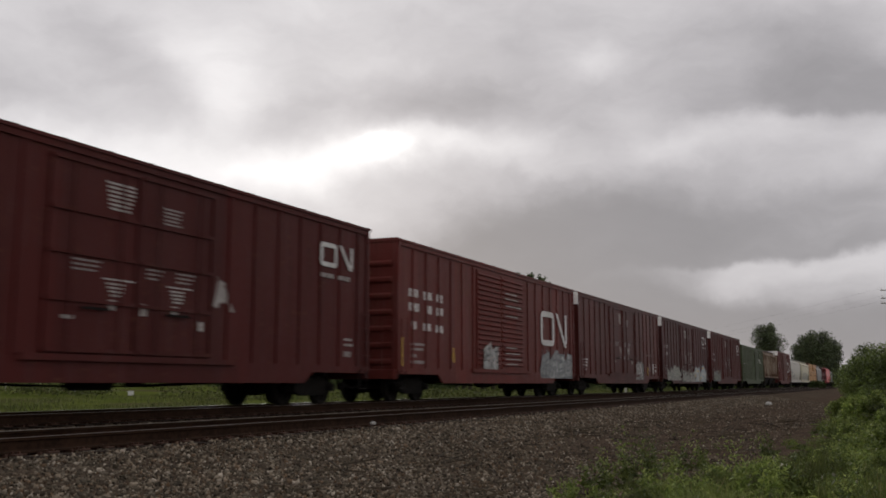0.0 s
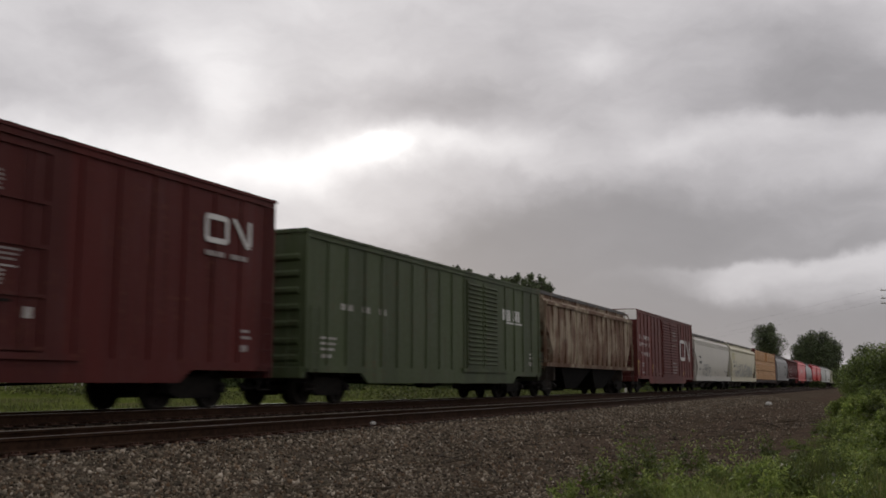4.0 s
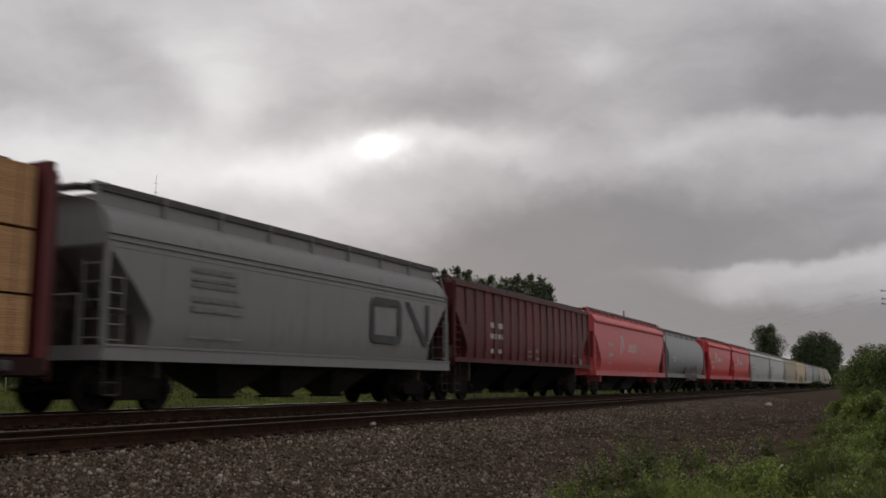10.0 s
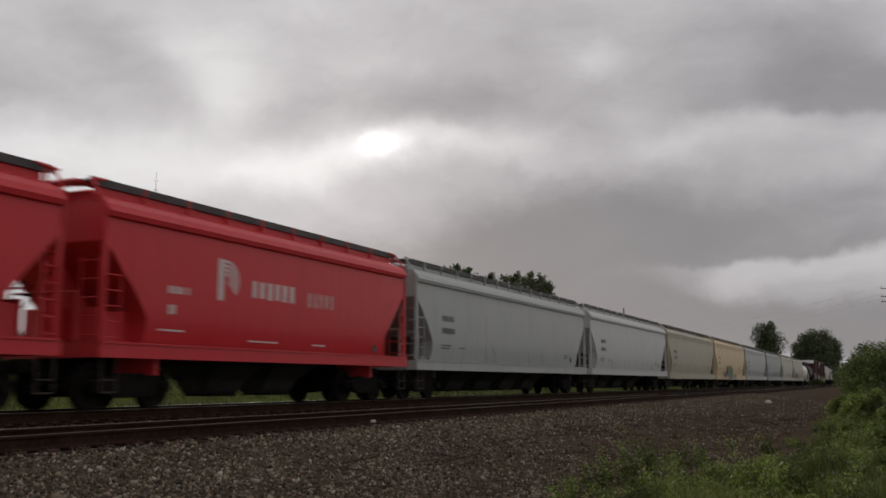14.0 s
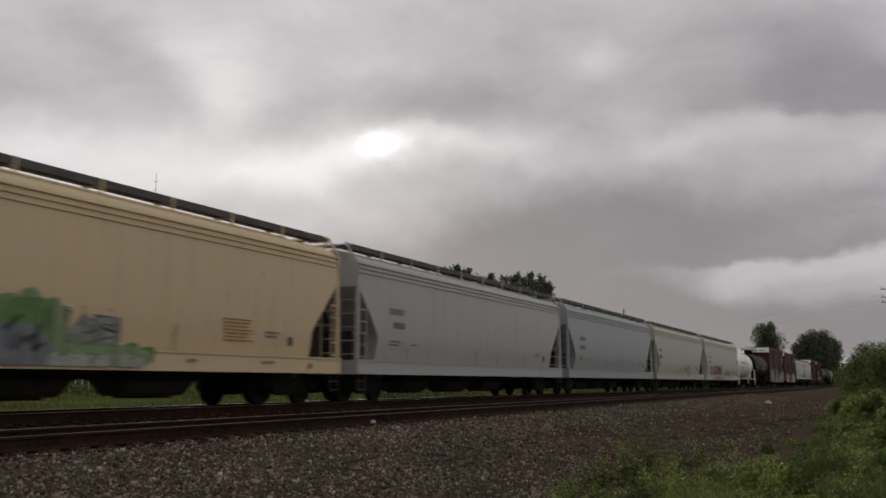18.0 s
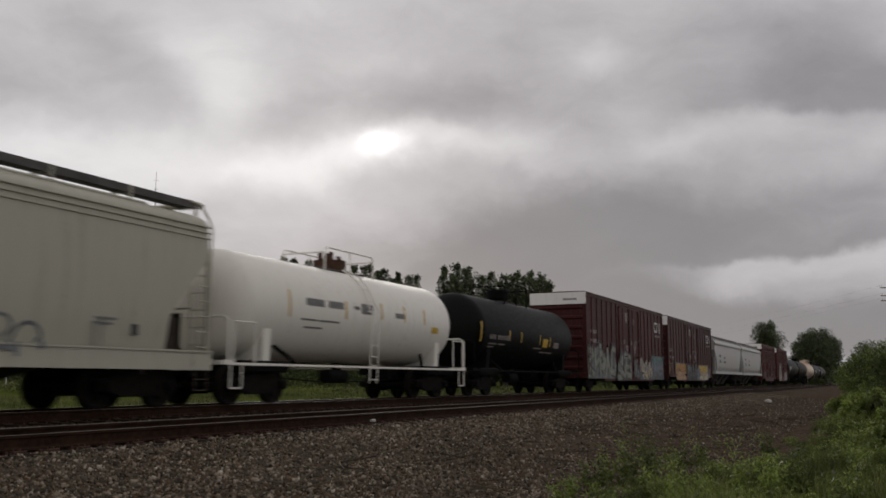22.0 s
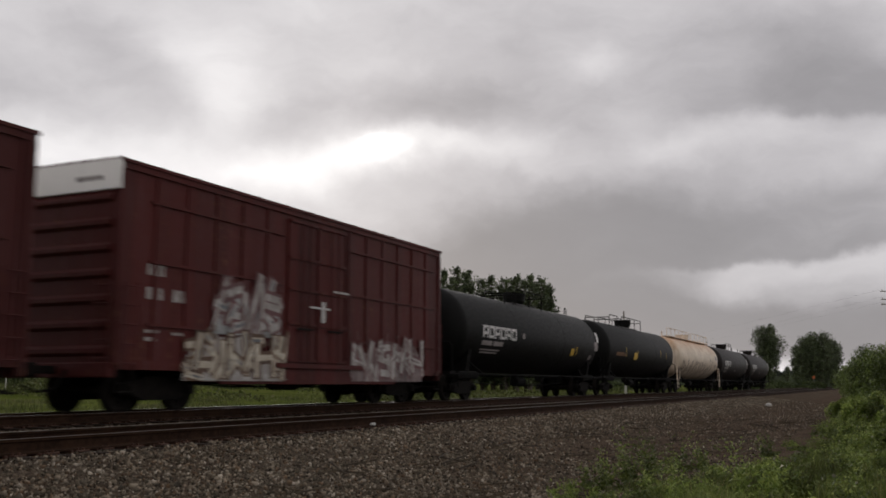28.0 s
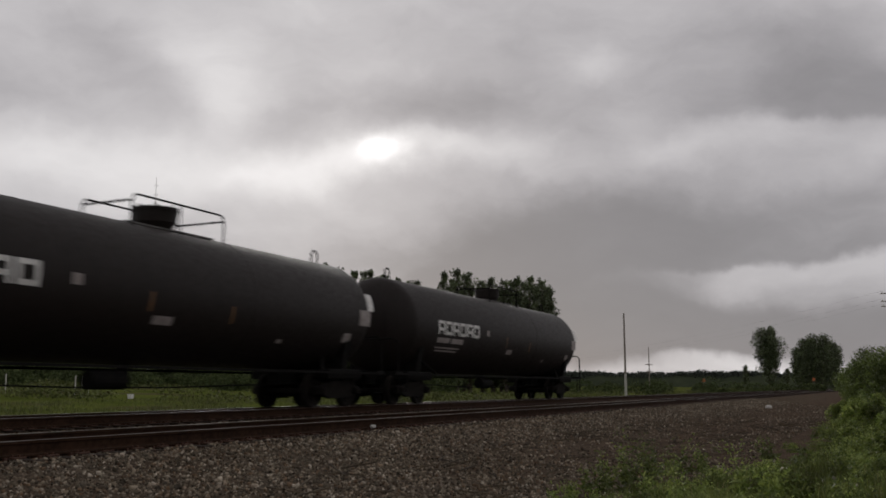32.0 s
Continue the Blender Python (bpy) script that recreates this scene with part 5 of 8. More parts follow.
    for a, b in ((d0, mid - 0.03), (mid + 0.03, d1)):
        bm = bmesh.new()
        box(bm, a, b, -1.515, -W, z0, z1)
        leaf = part("door", bm, mat, car)
        if door_kind == "louvre":
            n = 19
            for i in range(n):
                z = z0 + 0.16 + (z1 - z0 - 0.32) * i / (n - 1)
                bm = bmesh.new()
                extrude_x(bm, [(-1.515, z + 0.05), (-1.575, z), (-1.57, z - 0.02), (-1.515, z - 0.05)], a + 0.1, b - 0.1)
                part("corrugation", bm, mat, leaf)
        else:
            for z in (z0 + 0.02, z0 + (z1 - z0) * 0.26, z0 + (z1 - z0) * 0.5, z0 + (z1 - z0) * 0.72, z1 - 0.08):
                part("door_rail", box(bmesh.new(), a, b, -1.56, -1.515, z, z + 0.07), mat, leaf)
            for q in (a + 0.5, b - 0.5):
                bm = bmesh.new()
                tube(bm, (q, -1.585, z0 + 0.05), (q, -1.585, z1 - 0.05), 0.022, 6)
                part("lock_rod", bm, mat, leaf)
            part("door_edge", box(bmesh.new(), b - 0.05, b, -1.56, -1.515, z0, z1), mat, leaf)
            part("lever", box(bmesh.new(), (a + b) / 2 - 0.35, (a + b) / 2 + 0.35, -1.62, -1.58, 1.95, 2.0), IRON, leaf)
    part("door_track", box(bmesh.new(), d0 - 0.5, d1 + 0.9, -1.58, -W, 0.98, 1.1), mat, car)
    # ladders and steps
    for s in (-1, 1):
        x = s * h - (0.5 if s > 0 else -0.08)
        add_ladder(car, mat, x, -1.58, 0.9, 2.6, 5)
        bm = bmesh.new()
        run(bm, [(x, -1.5, 0.95), (x, -1.5, 0.42), (x + 0.42, -1.5, 0.42), (x + 0.42, -1.5, 0.95)], 0.02, 5)
        part("step", bm, IRON, car)
        add_ladder(car, mat, s * (h + 0.11), -1.42, 1.0, 2.6, 5, along="y")
    under(car, L)
    add_couplers(car, h + 0.1, 0.85)
    for x in (-h + 1.8, h - 2.3):
        add_truck(car, x)
    return car


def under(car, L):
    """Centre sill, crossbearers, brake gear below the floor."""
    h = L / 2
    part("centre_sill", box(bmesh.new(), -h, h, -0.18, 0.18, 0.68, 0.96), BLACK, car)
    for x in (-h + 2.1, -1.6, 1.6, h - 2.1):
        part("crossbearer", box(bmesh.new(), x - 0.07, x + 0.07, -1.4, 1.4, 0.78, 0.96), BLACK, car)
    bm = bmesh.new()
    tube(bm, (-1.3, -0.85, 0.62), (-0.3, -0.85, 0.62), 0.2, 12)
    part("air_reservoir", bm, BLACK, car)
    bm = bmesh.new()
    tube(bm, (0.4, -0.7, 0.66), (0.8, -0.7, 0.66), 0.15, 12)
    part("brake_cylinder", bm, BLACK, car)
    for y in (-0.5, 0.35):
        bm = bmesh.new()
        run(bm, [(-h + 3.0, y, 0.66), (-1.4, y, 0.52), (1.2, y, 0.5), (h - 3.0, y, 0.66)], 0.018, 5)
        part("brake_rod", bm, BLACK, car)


TAG_WHITE = surface("white_paper", (0.85, 0.84, 0.82), (0.75, 0.73, 0.70), 0.7, 6.0)
END_WHITE = paint("white_end_paint", (0.86, 0.84, 0.80), 0.10, 0.15, grime=0.15)
RED_A = paint("oxide_red_paint", (0.0800, 0.0147, 0.0128), 0.35, 0.06, 0.55, seed=1, sheen=0.12, panel=0.98)
RED_B = paint("faded_red_paint", (0.135, 0.0255, 0.020), 0.4, 0.08, 0.5, seed=2, sheen=0.12, panel=0.98)
RED_C = paint("rust_red_paint", (0.0880, 0.0189, 0.0153), 0.35, 0.08, 0.48, seed=3, sheen=0.12, panel=0.98)
RED_D = paint("dark_oxide_paint", (0.0700, 0.0159, 0.0145), 0.35, 0.08, 0.5, seed=4, sheen=0.12, panel=0.98)
RED_E = paint("brown_red_paint", (0.0800, 0.0153, 0.0137), 0.35, 0.08, 0.52, seed=5, sheen=0.12, panel=0.98)
RED_F = paint("patchy_red_paint", (0.0660, 0.0171, 0.0157), 0.35, 0.45, 0.5, seed=8, lift=0.022, sheen=0.12, panel=0.98)
RED_G = paint("faded_bright_red_paint", (0.1250, 0.0277, 0.0226), 0.4, 0.15, 0.52, seed=9, sheen=0.12, panel=0.98)
GREEN_BOX = paint("olive_green_paint", (0.056, 0.074, 0.031), 0.3, 0.3, 0.6, seed=6, panel=1.02)


def side_text(car, L, y, seed, big=True, mat=None):
    """Reporting marks, weights and notices as plain bars."""
    h = L / 2
    mat = mat or DULL
    if big:
        marks(car, mat, [(-h + 0.85, 3.02, 1.2, 0.2), (-h + 0.85, 2.54, 1.5, 0.21)], y, seed)
    marks(car, mat, [(-h + 0.8, 1.75, 0.8, 0.07), (-h + 0.8, 1.6, 0.75, 0.07), (-h + 0.8, 1.45, 0.7, 0.07), (-h + 0.85, 1.25, 0.5, 0.1)], y, seed + 1)
    marks(car, mat, [(h - 1.3, 1.75, 0.45, 0.07), (h - 1.3, 1.6, 0.5, 0.07), (h - 1.3, 1.3, 0.45, 0.16)], y, seed + 2)


def door_text(car, x, seed):
    rng = random.Random(seed)
    marks(car, CHALK, [(x - 0.95 + 0.02 * i, 4.46 - 0.085 * i, 0.82 - 0.05 * i + rng.uniform(-0.06, 0.06), 0.045) for i in range(7)], -1.516, seed, "notice")
    marks(car, DULL, [(x + 0.68 + 0.01 * i, 4.2 - 0.08 * i, 0.62 - 0.03 * i + rng.uniform(-0.08, 0.05), 0.042) for i in range(5)], -1.516, seed + 1, "notice")
    for dx, w in ((-0.95, 0.85), (0.85, 0.8)):
        marks(car, CHALK, [(x + dx + 0.02, 2.56, w, 0.035)] + [(x + dx + 0.12 + 0.035 * i, 2.47 - 0.075 * i, w * 0.55 - 0.05 * i, 0.042) for i in range(4)] + [(x + dx + 0.2, 1.98, 0.16, 0.2)], -1.519, seed + 2, "notice")
    marks(car, DULL, [(x + q, 2.86 - 0.09 * i, w - 0.06 * i, 0.04) for q, w in ((-1.75, 0.75), (0.25, 0.5), (1.15, 0.6)) for i in range(3)], -1.519, seed + 3, "notice")
    marks(car, PALE, [(x + 0.12, 1.92, 0.17, 0.24), (x + 1.85, 1.7, 0.2, 0.2), (x - 1.9, 1.75, 0.25, 0.07)], -1.519, seed + 4, "notice")


def plug_boxcar(L, mat, label, seed, spray_args=None, small_sign=True, big=True):
    car = boxcar(L, 5.09, mat, label, seed)
    side_text(car, L, -1.462, seed, big=big)
    door_text(car, -0.3, seed)
    if small_sign:
        ring_sign(car, WHITE, L / 2 - 2.64, 3.72, 1.7, 0.66, -1.502)
        marks(car, DULL, [(L / 2 - 2.6, 3.42, 0.7, 0.12), (L / 2 - 1.7, 3.42, 0.65, 0.12)], -1.502, seed + 7)
    for a in spray_args or ():
        graffiti(car, *a[:4], -1.584 if a[1] > -2.5 and a[0] < 1.9 else -1.505, a[4], seed + 11 + int(a[0]), n=a[5] if len(a) > 5 else 0)
    return car


def louvre_boxcar(L, mat, label, seed, extra, white_end, door=(-1.8, 3.1)):
    car = boxcar(L, 5.09, mat, label, seed, door=door, door_kind="louvre", white_end=white_end, roof_mat=None)
    h = L / 2
    rows = [(-h + x, z + dz, w, 0.27) for z in (3.32, 2.87) for x, w, dz in ((0.8, 0.7, 0), (1.85, 0.62, -0.02), (2.85, 0.5, -0.03))]
    rows += [(-h + 1.0, 2.3, 0.3, 0.25), (-h + 1.85, 2.28, 0.6, 0.25), (-h + 2.8, 2.26, 0.55, 0.25)]
    for i, row in enumerate(rows):
        marks(car, WHITE, [row], -1.462, seed + i, "lettering_bar", "white painted lettering bar")
    marks(car, DULL, [(-h + 0.95, 1.78, 1.0, 0.08), (-h + 0.95, 1.62, 0.9, 0.08), (-h + 0.95, 1.2, 1.0, 0.1), (-h + 0.95, 1.4, 0.4, 0.1)], -1.462, seed + 1)
    marks(car, YELLOW, [(-h + 0.3, 1.1, 0.1, 0.9), (h - 3.6, 1.15, 0.1, 0.4), (-h + 4.2, 1.3, 0.08, 0.5)], -1.462, seed + 2, "reflector_strip")
    ring_sign(car, WHITE, h - 4.9, 2.24, 3.7, 1.52, -1.502, 0.25)
    marks(car, PALE, [(door[1] - 2.1, z, 1.5 + 0.3 * math.sin(9 * z), 0.045) for z in (4.1, 3.88, 3.6, 3.2, 1.95, 1.72, 1.5, 1.3)], -1.58, seed + 4, "chalk_marking")
    for a in extra:
        graffiti(car, *a[:4], a[6] if len(a) > 6 else -1.464, a[4], seed + 3 + int(a[0]), n=a[5])
    return car


# ---- covered hoppers ----
def hopper(L, mat, label, seed, kind="beads", sill=None, top=4.02, bays=3, ladder=None, cut=1.75, sill_z=(0.80, 1.20), rise=0.38, vee=False, inner=None):
    """A covered hopper: body with cut-away ends, roof, running board on brackets, sills, bays and ladders.
    kind: beads (ridges below the eave), chord (one heavy chord), round (curved sides), ribbed."""
    car = start_car("covered_hopper", label, "covered hoppers of the train")
    sill = sill or mat
    ladder = ladder or mat
    inner = inner or END_GRIME_SHADE
    if kind in ("beads", "chord"):
        HUGGED.add(car.name)
    h = L / 2
    lo = sill_z[1] - 0.02
    rows = []
    if kind == "round":
        for z, w, l in ((lo, 1.30, h - 0.95), (1.5, 1.42, h - 0.85), (1.9, 1.5, h - 0.8), (2.3, 1.53, h - 0.75), (2.7, 1.53, h - 0.65), (3.1, 1.49, h - 0.38), (3.5, 1.38, h - 0.1), (3.75, 1.25, h - 0.08),
                        (3.98, 1.05, h - 0.12), (4.14, 0.8, h - 0.16), (4.24, 0.5, h - 0.18), (4.28, 0.0, h - 0.2)):
            rows.append((z, w, l))
    else:
        for z, w, l in ((lo, 1.35, h - cut * 0.69), (1.5, 1.425, h - cut * 0.70), (1.85, 1.474, h - cut * 0.70), (2.02, 1.484, h - cut * 0.65), (2.45, 1.503, h - cut * 0.44), (2.85, 1.503, h - cut * 0.23), (3.2, 1.497, h - cut * 0.05), (3.32, 1.49, h), (top - 0.3, 1.475, h - 0.03), (top, 1.455, h - 0.05), (top + 0.26 * rise, 1.40, h - 0.07),
                        (top + 0.53 * rise, 1.25, h - 0.1), (top + 0.79 * rise, 0.95, h - 0.12), (top + 0.95 * rise, 0.6, h - 0.14), (top + rise, 0.0, h - 0.15)):
            rows.append((z, w, l))
    bm = bmesh.new()
    prev = None
    for z, w, l in rows:
        cur = [bm.verts.new(p) for p in ((-l, -w, z), (l, -w, z), (l, w, z), (-l, w, z))]
        if prev:
            for i in range(4):
                bm.faces.new((prev[i], prev[(i + 1) % 4], cur[(i + 1) % 4], cur[i]))
        else:
            bm.faces.new(cur[::-1])
        prev = cur
    bm.faces.new(prev)
    part("body", bm, mat, car, smooth=True)
    if kind == "beads":
        for i in range(3):
            for s in (-1, 1):
                z = top - 0.03 - i * 0.13
                bm = bmesh.new()
                extrude_x(bm, [(s * 1.45, z - 0.03), (s * 1.505, z - 0.012), (s * 1.505, z + 0.012), (s * 1.45, z + 0.03)], -h + 0.02, h - 0.02)
                part("side_bead", bm, mat, car)
    elif kind == "chord":
        for s in (-1, 1):
            bm = bmesh.new()
            extrude_x(bm, [(s * 1.48, top - 0.24), (s * 1.55, top - 0.22), (s * 1.58, top - 0.12), (s * 1.5, top + 0.02), (s * 1.38, top + 0.14), (s * 1.3, top + 0.14)], -h - 0.02, h + 0.02)
            part("top_chord", bm, mat, car)
    elif kind == "ribbed":
        n = round(L / 0.92)
        for i in range(n + 1):
            x = -h + 0.1 + (L - 0.2) * i / n
            inset = max(0.0, abs(x) - (h - cut))
            z0 = lo if inset < 0.3 * cut else 2.3 + 1.0 * min(1.0, inset / cut)
            for s in (-1, 1):
                part("side_rib", box(bmesh.new(), x - 0.04, x + 0.04, -1.53 if s < 0 else 1.40, -1.40 if s < 0 else 1.53, z0, top), mat, car)
        for s in (-1, 1):
            part("top_chord", box(bmesh.new(), -h - 0.02, h + 0.02, -1.56 if s < 0 else 1.42, -1.42 if s < 0 else 1.56, top - 0.1, top + 0.04), mat, car)
    crown = rows[-1][0]
    # hatches, running board and its brackets
    part("hatch_trough", box(bmesh.new(), -h + 0.7, h - 0.7, -0.28, 0.28, crown - 0.03, crown + 0.16, 0.03), mat, car)
    for s in (-1, 1):
        y0 = s * (0.66 if kind == "round" else 0.82) - 0.26
        zb = crown + 0.11
        board = part("running_board", box(bmesh.new(), -h - 0.1, h + 0.1, y0, y0 + 0.52, zb, zb + 0.05), GRATE_DARK, car, "dark steel grating walkway")
        part("board_edge", box(bmesh.new(), -h - 0.1, h + 0.1, y0 - 0.015, y0, zb - 0.06, zb + 0.10), GRATE_DARK, board)
        if kind in ("chord", "round", "ribbed") or rise > 0.5:
            part("board_kerb", box(bmesh.new(), -h + 0.1, h - 0.1, y0 + 0.05, y0 + 0.09, crown - 0.3, zb - 0.062), ladder, board)
        n = round(L / (1.35 if kind == "chord" else 2.05))
        for i in range(n + 1):
            x = -h + 0.05 + (L - 0.1) * i / n
            bm = bmesh.new()
            edge = y0 - 0.03 if s < 0 else y0 + 0.5
            box(bm, x - 0.03, x + 0.03, y0 - 0.03, y0 + 0.5, zb - 0.055, zb - 0.004)
            box(bm, x - 0.03, x + 0.03, edge, edge + 0.05, crown - 0.3, zb - 0.06)
            box(bm, x - 0.03, x + 0.03, y0 - 0.03, y0 - 0.017, zb - 0.06, zb + 0.105)
            part("bracket", bm, ladder, board)
    for s in (-1, 1):
        zb = crown + 0.15
        part("end_walk", box(bmesh.new(), s * h - 0.12, s * h + 0.3, -1.05, 1.05, zb, zb + 0.05) if s > 0 else box(bmesh.new(), -h - 0.3, -h + 0.12, -0.9, 0.9, zb - 0.06, zb - 0.01), ladder, car)
    # sills
    z0, z1 = sill_z
    for s in (-1, 1):
        y0, y1 = (-1.56, -1.46) if s < 0 else (1.46, 1.56)
        bm = bmesh.new()
        box(bm, -h - 0.1, h + 0.1, y0, y1, z0, z1)
        box(bm, -h - 0.1, h + 0.1, y0 - 0.03, y1, z1 - 0.02, z1 + 0.02)
        part("side_sill", bm, sill, car)
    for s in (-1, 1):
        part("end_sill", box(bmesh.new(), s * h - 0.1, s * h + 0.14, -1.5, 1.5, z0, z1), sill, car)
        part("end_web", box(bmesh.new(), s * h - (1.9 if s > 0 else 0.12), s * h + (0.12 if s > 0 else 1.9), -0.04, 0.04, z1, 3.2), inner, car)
        # plates added inside the open ends, to carry the dark of their shade
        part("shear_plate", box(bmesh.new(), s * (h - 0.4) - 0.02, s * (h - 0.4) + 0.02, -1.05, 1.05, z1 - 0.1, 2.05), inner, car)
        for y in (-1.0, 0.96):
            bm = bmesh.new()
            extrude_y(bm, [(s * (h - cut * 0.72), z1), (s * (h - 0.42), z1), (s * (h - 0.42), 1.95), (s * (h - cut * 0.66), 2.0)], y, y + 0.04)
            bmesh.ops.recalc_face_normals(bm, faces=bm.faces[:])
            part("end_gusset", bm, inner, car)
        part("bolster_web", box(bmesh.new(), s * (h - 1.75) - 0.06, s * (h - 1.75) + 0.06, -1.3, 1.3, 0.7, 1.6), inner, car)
        # corner posts and ladders
        for y in (-1.5, 1.44):
            part("corner_post", box(bmesh.new(), s * h - 0.055, s * h + 0.055, y - 0.01, y + 0.07, z1, 3.36), ladder, car)
        add_ladder(car, ladder, s * h - (0.40 if s > 0 else 0.0), -1.55, z1 + 0.02, 2.72, 5, 0.40)
        bm = bmesh.new()
        x = s * h - (0.40 if s > 0 else 0.0)
        run(bm, [(x, -1.52, z0 + 0.05), (x, -1.52, 0.36), (x + 0.4, -1.52, 0.36), (x + 0.4, -1.52, z0 + 0.05)], 0.018, 5)
        tube(bm, (x, -1.52, 0.6), (x + 0.4, -1.52, 0.6), 0.014, 5)
        part("step", bm, END_GRIME_SHADE, car)
        add_ladder(car, ladder, s * (h + 0.06), -1.44, z1 - 0.3, 3.0, 6, 0.5, along="y", name="end_ladder")
        bm = bmesh.new()
        run(bm, [(s * (h + 0.05), -1.49, 3.3), (s * (h + 0.06), -1.49, top - 0.05), (s * (h + 0.08), -1.36, top + 0.2), (s * (h + 0.1), -1.12, crown + 0.14), (s * (h - 0.3), -1.1, crown + 0.2)], 0.028, 6)
        part("grab_iron", bm, ladder, car)
        bm = bmesh.new()
        run(bm, [(s * (h + 0.12), -0.9, z1), (s * (h + 0.12), -0.9, z1 + 1.0), (s * (h + 0.12), 0.9, z1 + 1.0), (s * (h + 0.12), 0.9, z1)], 0.022, 5)
        part("end_rail", bm, ladder, car)
    # bays under the body
    span = L - (5.6 if kind == "ribbed" else 8.0)
    for i in range(bays):
        cx = -span / 2 + span * (i + 0.5) / bays
        w = span / bays * 0.505
        bm = bmesh.new()
        prev = None
        steep = ((0.3, w * 0.3, 0.8), (0.36, w * 0.36, 0.95), (lo - 0.1, w, 1.3), (lo + 0.02, w, 1.36))
        arched = ((0.27, w * 0.5, 0.3), (0.36, w * 0.55, 0.38), (0.6, w * 0.62, 0.5), (z0 - 0.06, w * 0.8, 0.95), (z0 + 0.04, w * 0.97, 1.28), (lo + 0.02, w, 1.32))
        keel = ((0.27, w * 0.2, 0.3), (0.34, w * 0.24, 0.36), (z0 - 0.1, w * 0.84, 0.9), (z0 + 0.03, w * 0.97, 1.28), (lo + 0.02, w, 1.32))
        if kind == "ribbed" and bays > 2:
            steep = ((0.3, w * 0.33, 0.3), (0.36, w * 0.38, 0.36), (0.6, w * 0.62, 0.5), (lo - 0.1, w, 1.3), (lo + 0.02, w, 1.36))
        for z, a, b in steep if kind == "ribbed" else keel if vee else arched:
            cur = [bm.verts.new(p) for p in ((cx - a, -b, z), (cx + a, -b, z), (cx + a, b, z), (cx - a, b, z))]
            if prev:
                for j in range(4):
                    bm.faces.new((prev[j], prev[(j + 1) % 4], cur[(j + 1) % 4], cur[j]))
            else:
                bm.faces.new(cur[::-1])
            prev = cur
        bm.faces.new(prev)
        # bay colour is near black, holding the shade below the body
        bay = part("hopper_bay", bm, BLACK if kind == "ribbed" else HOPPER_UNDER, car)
        part("outlet_gate", box(bmesh.new(), cx - (0.3 if vee else 0.5), cx + (0.3 if vee else 0.5), -0.42, 0.42, 0.22, 0.29, 0.015), BLACK, bay)
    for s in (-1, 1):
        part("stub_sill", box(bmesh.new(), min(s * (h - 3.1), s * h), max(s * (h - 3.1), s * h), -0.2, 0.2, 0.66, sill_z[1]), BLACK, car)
    bm = bmesh.new()
    tube(bm, (-h + 1.0, -0.8, 1.45), (-h + 1.9, -0.8, 1.45), 0.18, 12)
    part("air_reservoir", bm, BLACK, car)
    bm = bmesh.new()
    for a in range(10):
        t0, t1 = a * 0.6283, (a + 1) * 0.6283
        tube(bm, (-h - 0.2, 0.5 + 0.27 * math.cos(t0), 2.3 + 0.27 * math.sin(t0)), (-h - 0.2, 0.5 + 0.27 * math.cos(t1), 2.3 + 0.27 * math.sin(t1)), 0.016, 5)
    tube(bm, (-h - 0.2, 0.5, 2.03), (-h - 0.2, 0.5, 2.57), 0.012, 5)
    tube(bm, (-h - 0.2, 0.23, 2.3), (-h - 0.2, 0.77, 2.3), 0.012, 5)
    tube(bm, (-h - 0.2, 0.5, 2.3), (-h, 0.5, 2.3), 0.03, 6)
    part("brake_wheel", bm, IRON, car)
    add_couplers(car, h + 0.12, 0.7)
    for x in (-h + 1.35, h - 1.6):
        add_truck(car, x)
    return car


def hopper_text(car, L, seed, mat=None, x=1.9):
    h = L / 2
    mat = mat or INK_SOFT
    marks(car, mat, [(-h + x, 2.62, 0.95, 0.2), (-h + x, 2.2, 1.05, 0.2)], -1.506, seed)
    marks(car, mat, [(-h + x, 1.78, 0.8, 0.05), (-h + x, 1.68, 0.7, 0.05), (-h + x + 1.5, 1.72, 0.5, 0.05), (h - 3.3, 1.75, 0.6, 0.05), (h - 3.3, 1.65, 0.5, 0.05)], -1.506, seed + 1)
    marks(car, INK, [(h - 2.3, 1.48, 0.2, 0.26)], -1.506, seed + 2, "placard")
    rng = random.Random(seed)
    for i in range(5):
        marks(car, mat, [(rng.uniform(-h + 3, h - 2.5), 1.22, 0.035, rng.uniform(0.35, 0.7))], -1.5, seed + 3 + i, "weld_stain")


def rust_streaks():
    """Old cream paint nearly eaten by rust running down in long streaks."""
    m, k, b = material("rust_streaked_cream_paint")
    v = k.n("ShaderNodeTexCoord").outputs["Object"]
    runs = k.noise(k.map(v, (2.6, 2, 0.16)), 1.4, 7.0, 0.7)
    blot = k.noise(k.map(v, (1, 1, 0.6)), 0.8, 5.0, 0.65)
    fine = k.noise(v, 7.0, 5.0, 0.7)
    c = k.mix(k.ramp(blot, 0.36, 0.62), (0.31, 0.255, 0.18, 1), (0.17, 0.115, 0.07, 1))
    eaten = k.math("ADD", k.math("MULTIPLY", runs, 0.6), k.math("MULTIPLY", blot, 0.4))
    c = k.mix(k.ramp(eaten, 0.42, 0.56, 0.0, 0.95), c, k.mix(fine, (0.04, 0.018, 0.01, 1), (0.14, 0.058, 0.023, 1)))
    k.put(b.inputs["Base Color"], c)
    k.put(b.inputs["Roughness"], 0.8)
    bump(k, b, fine, 0.3, 0.01)
    return m


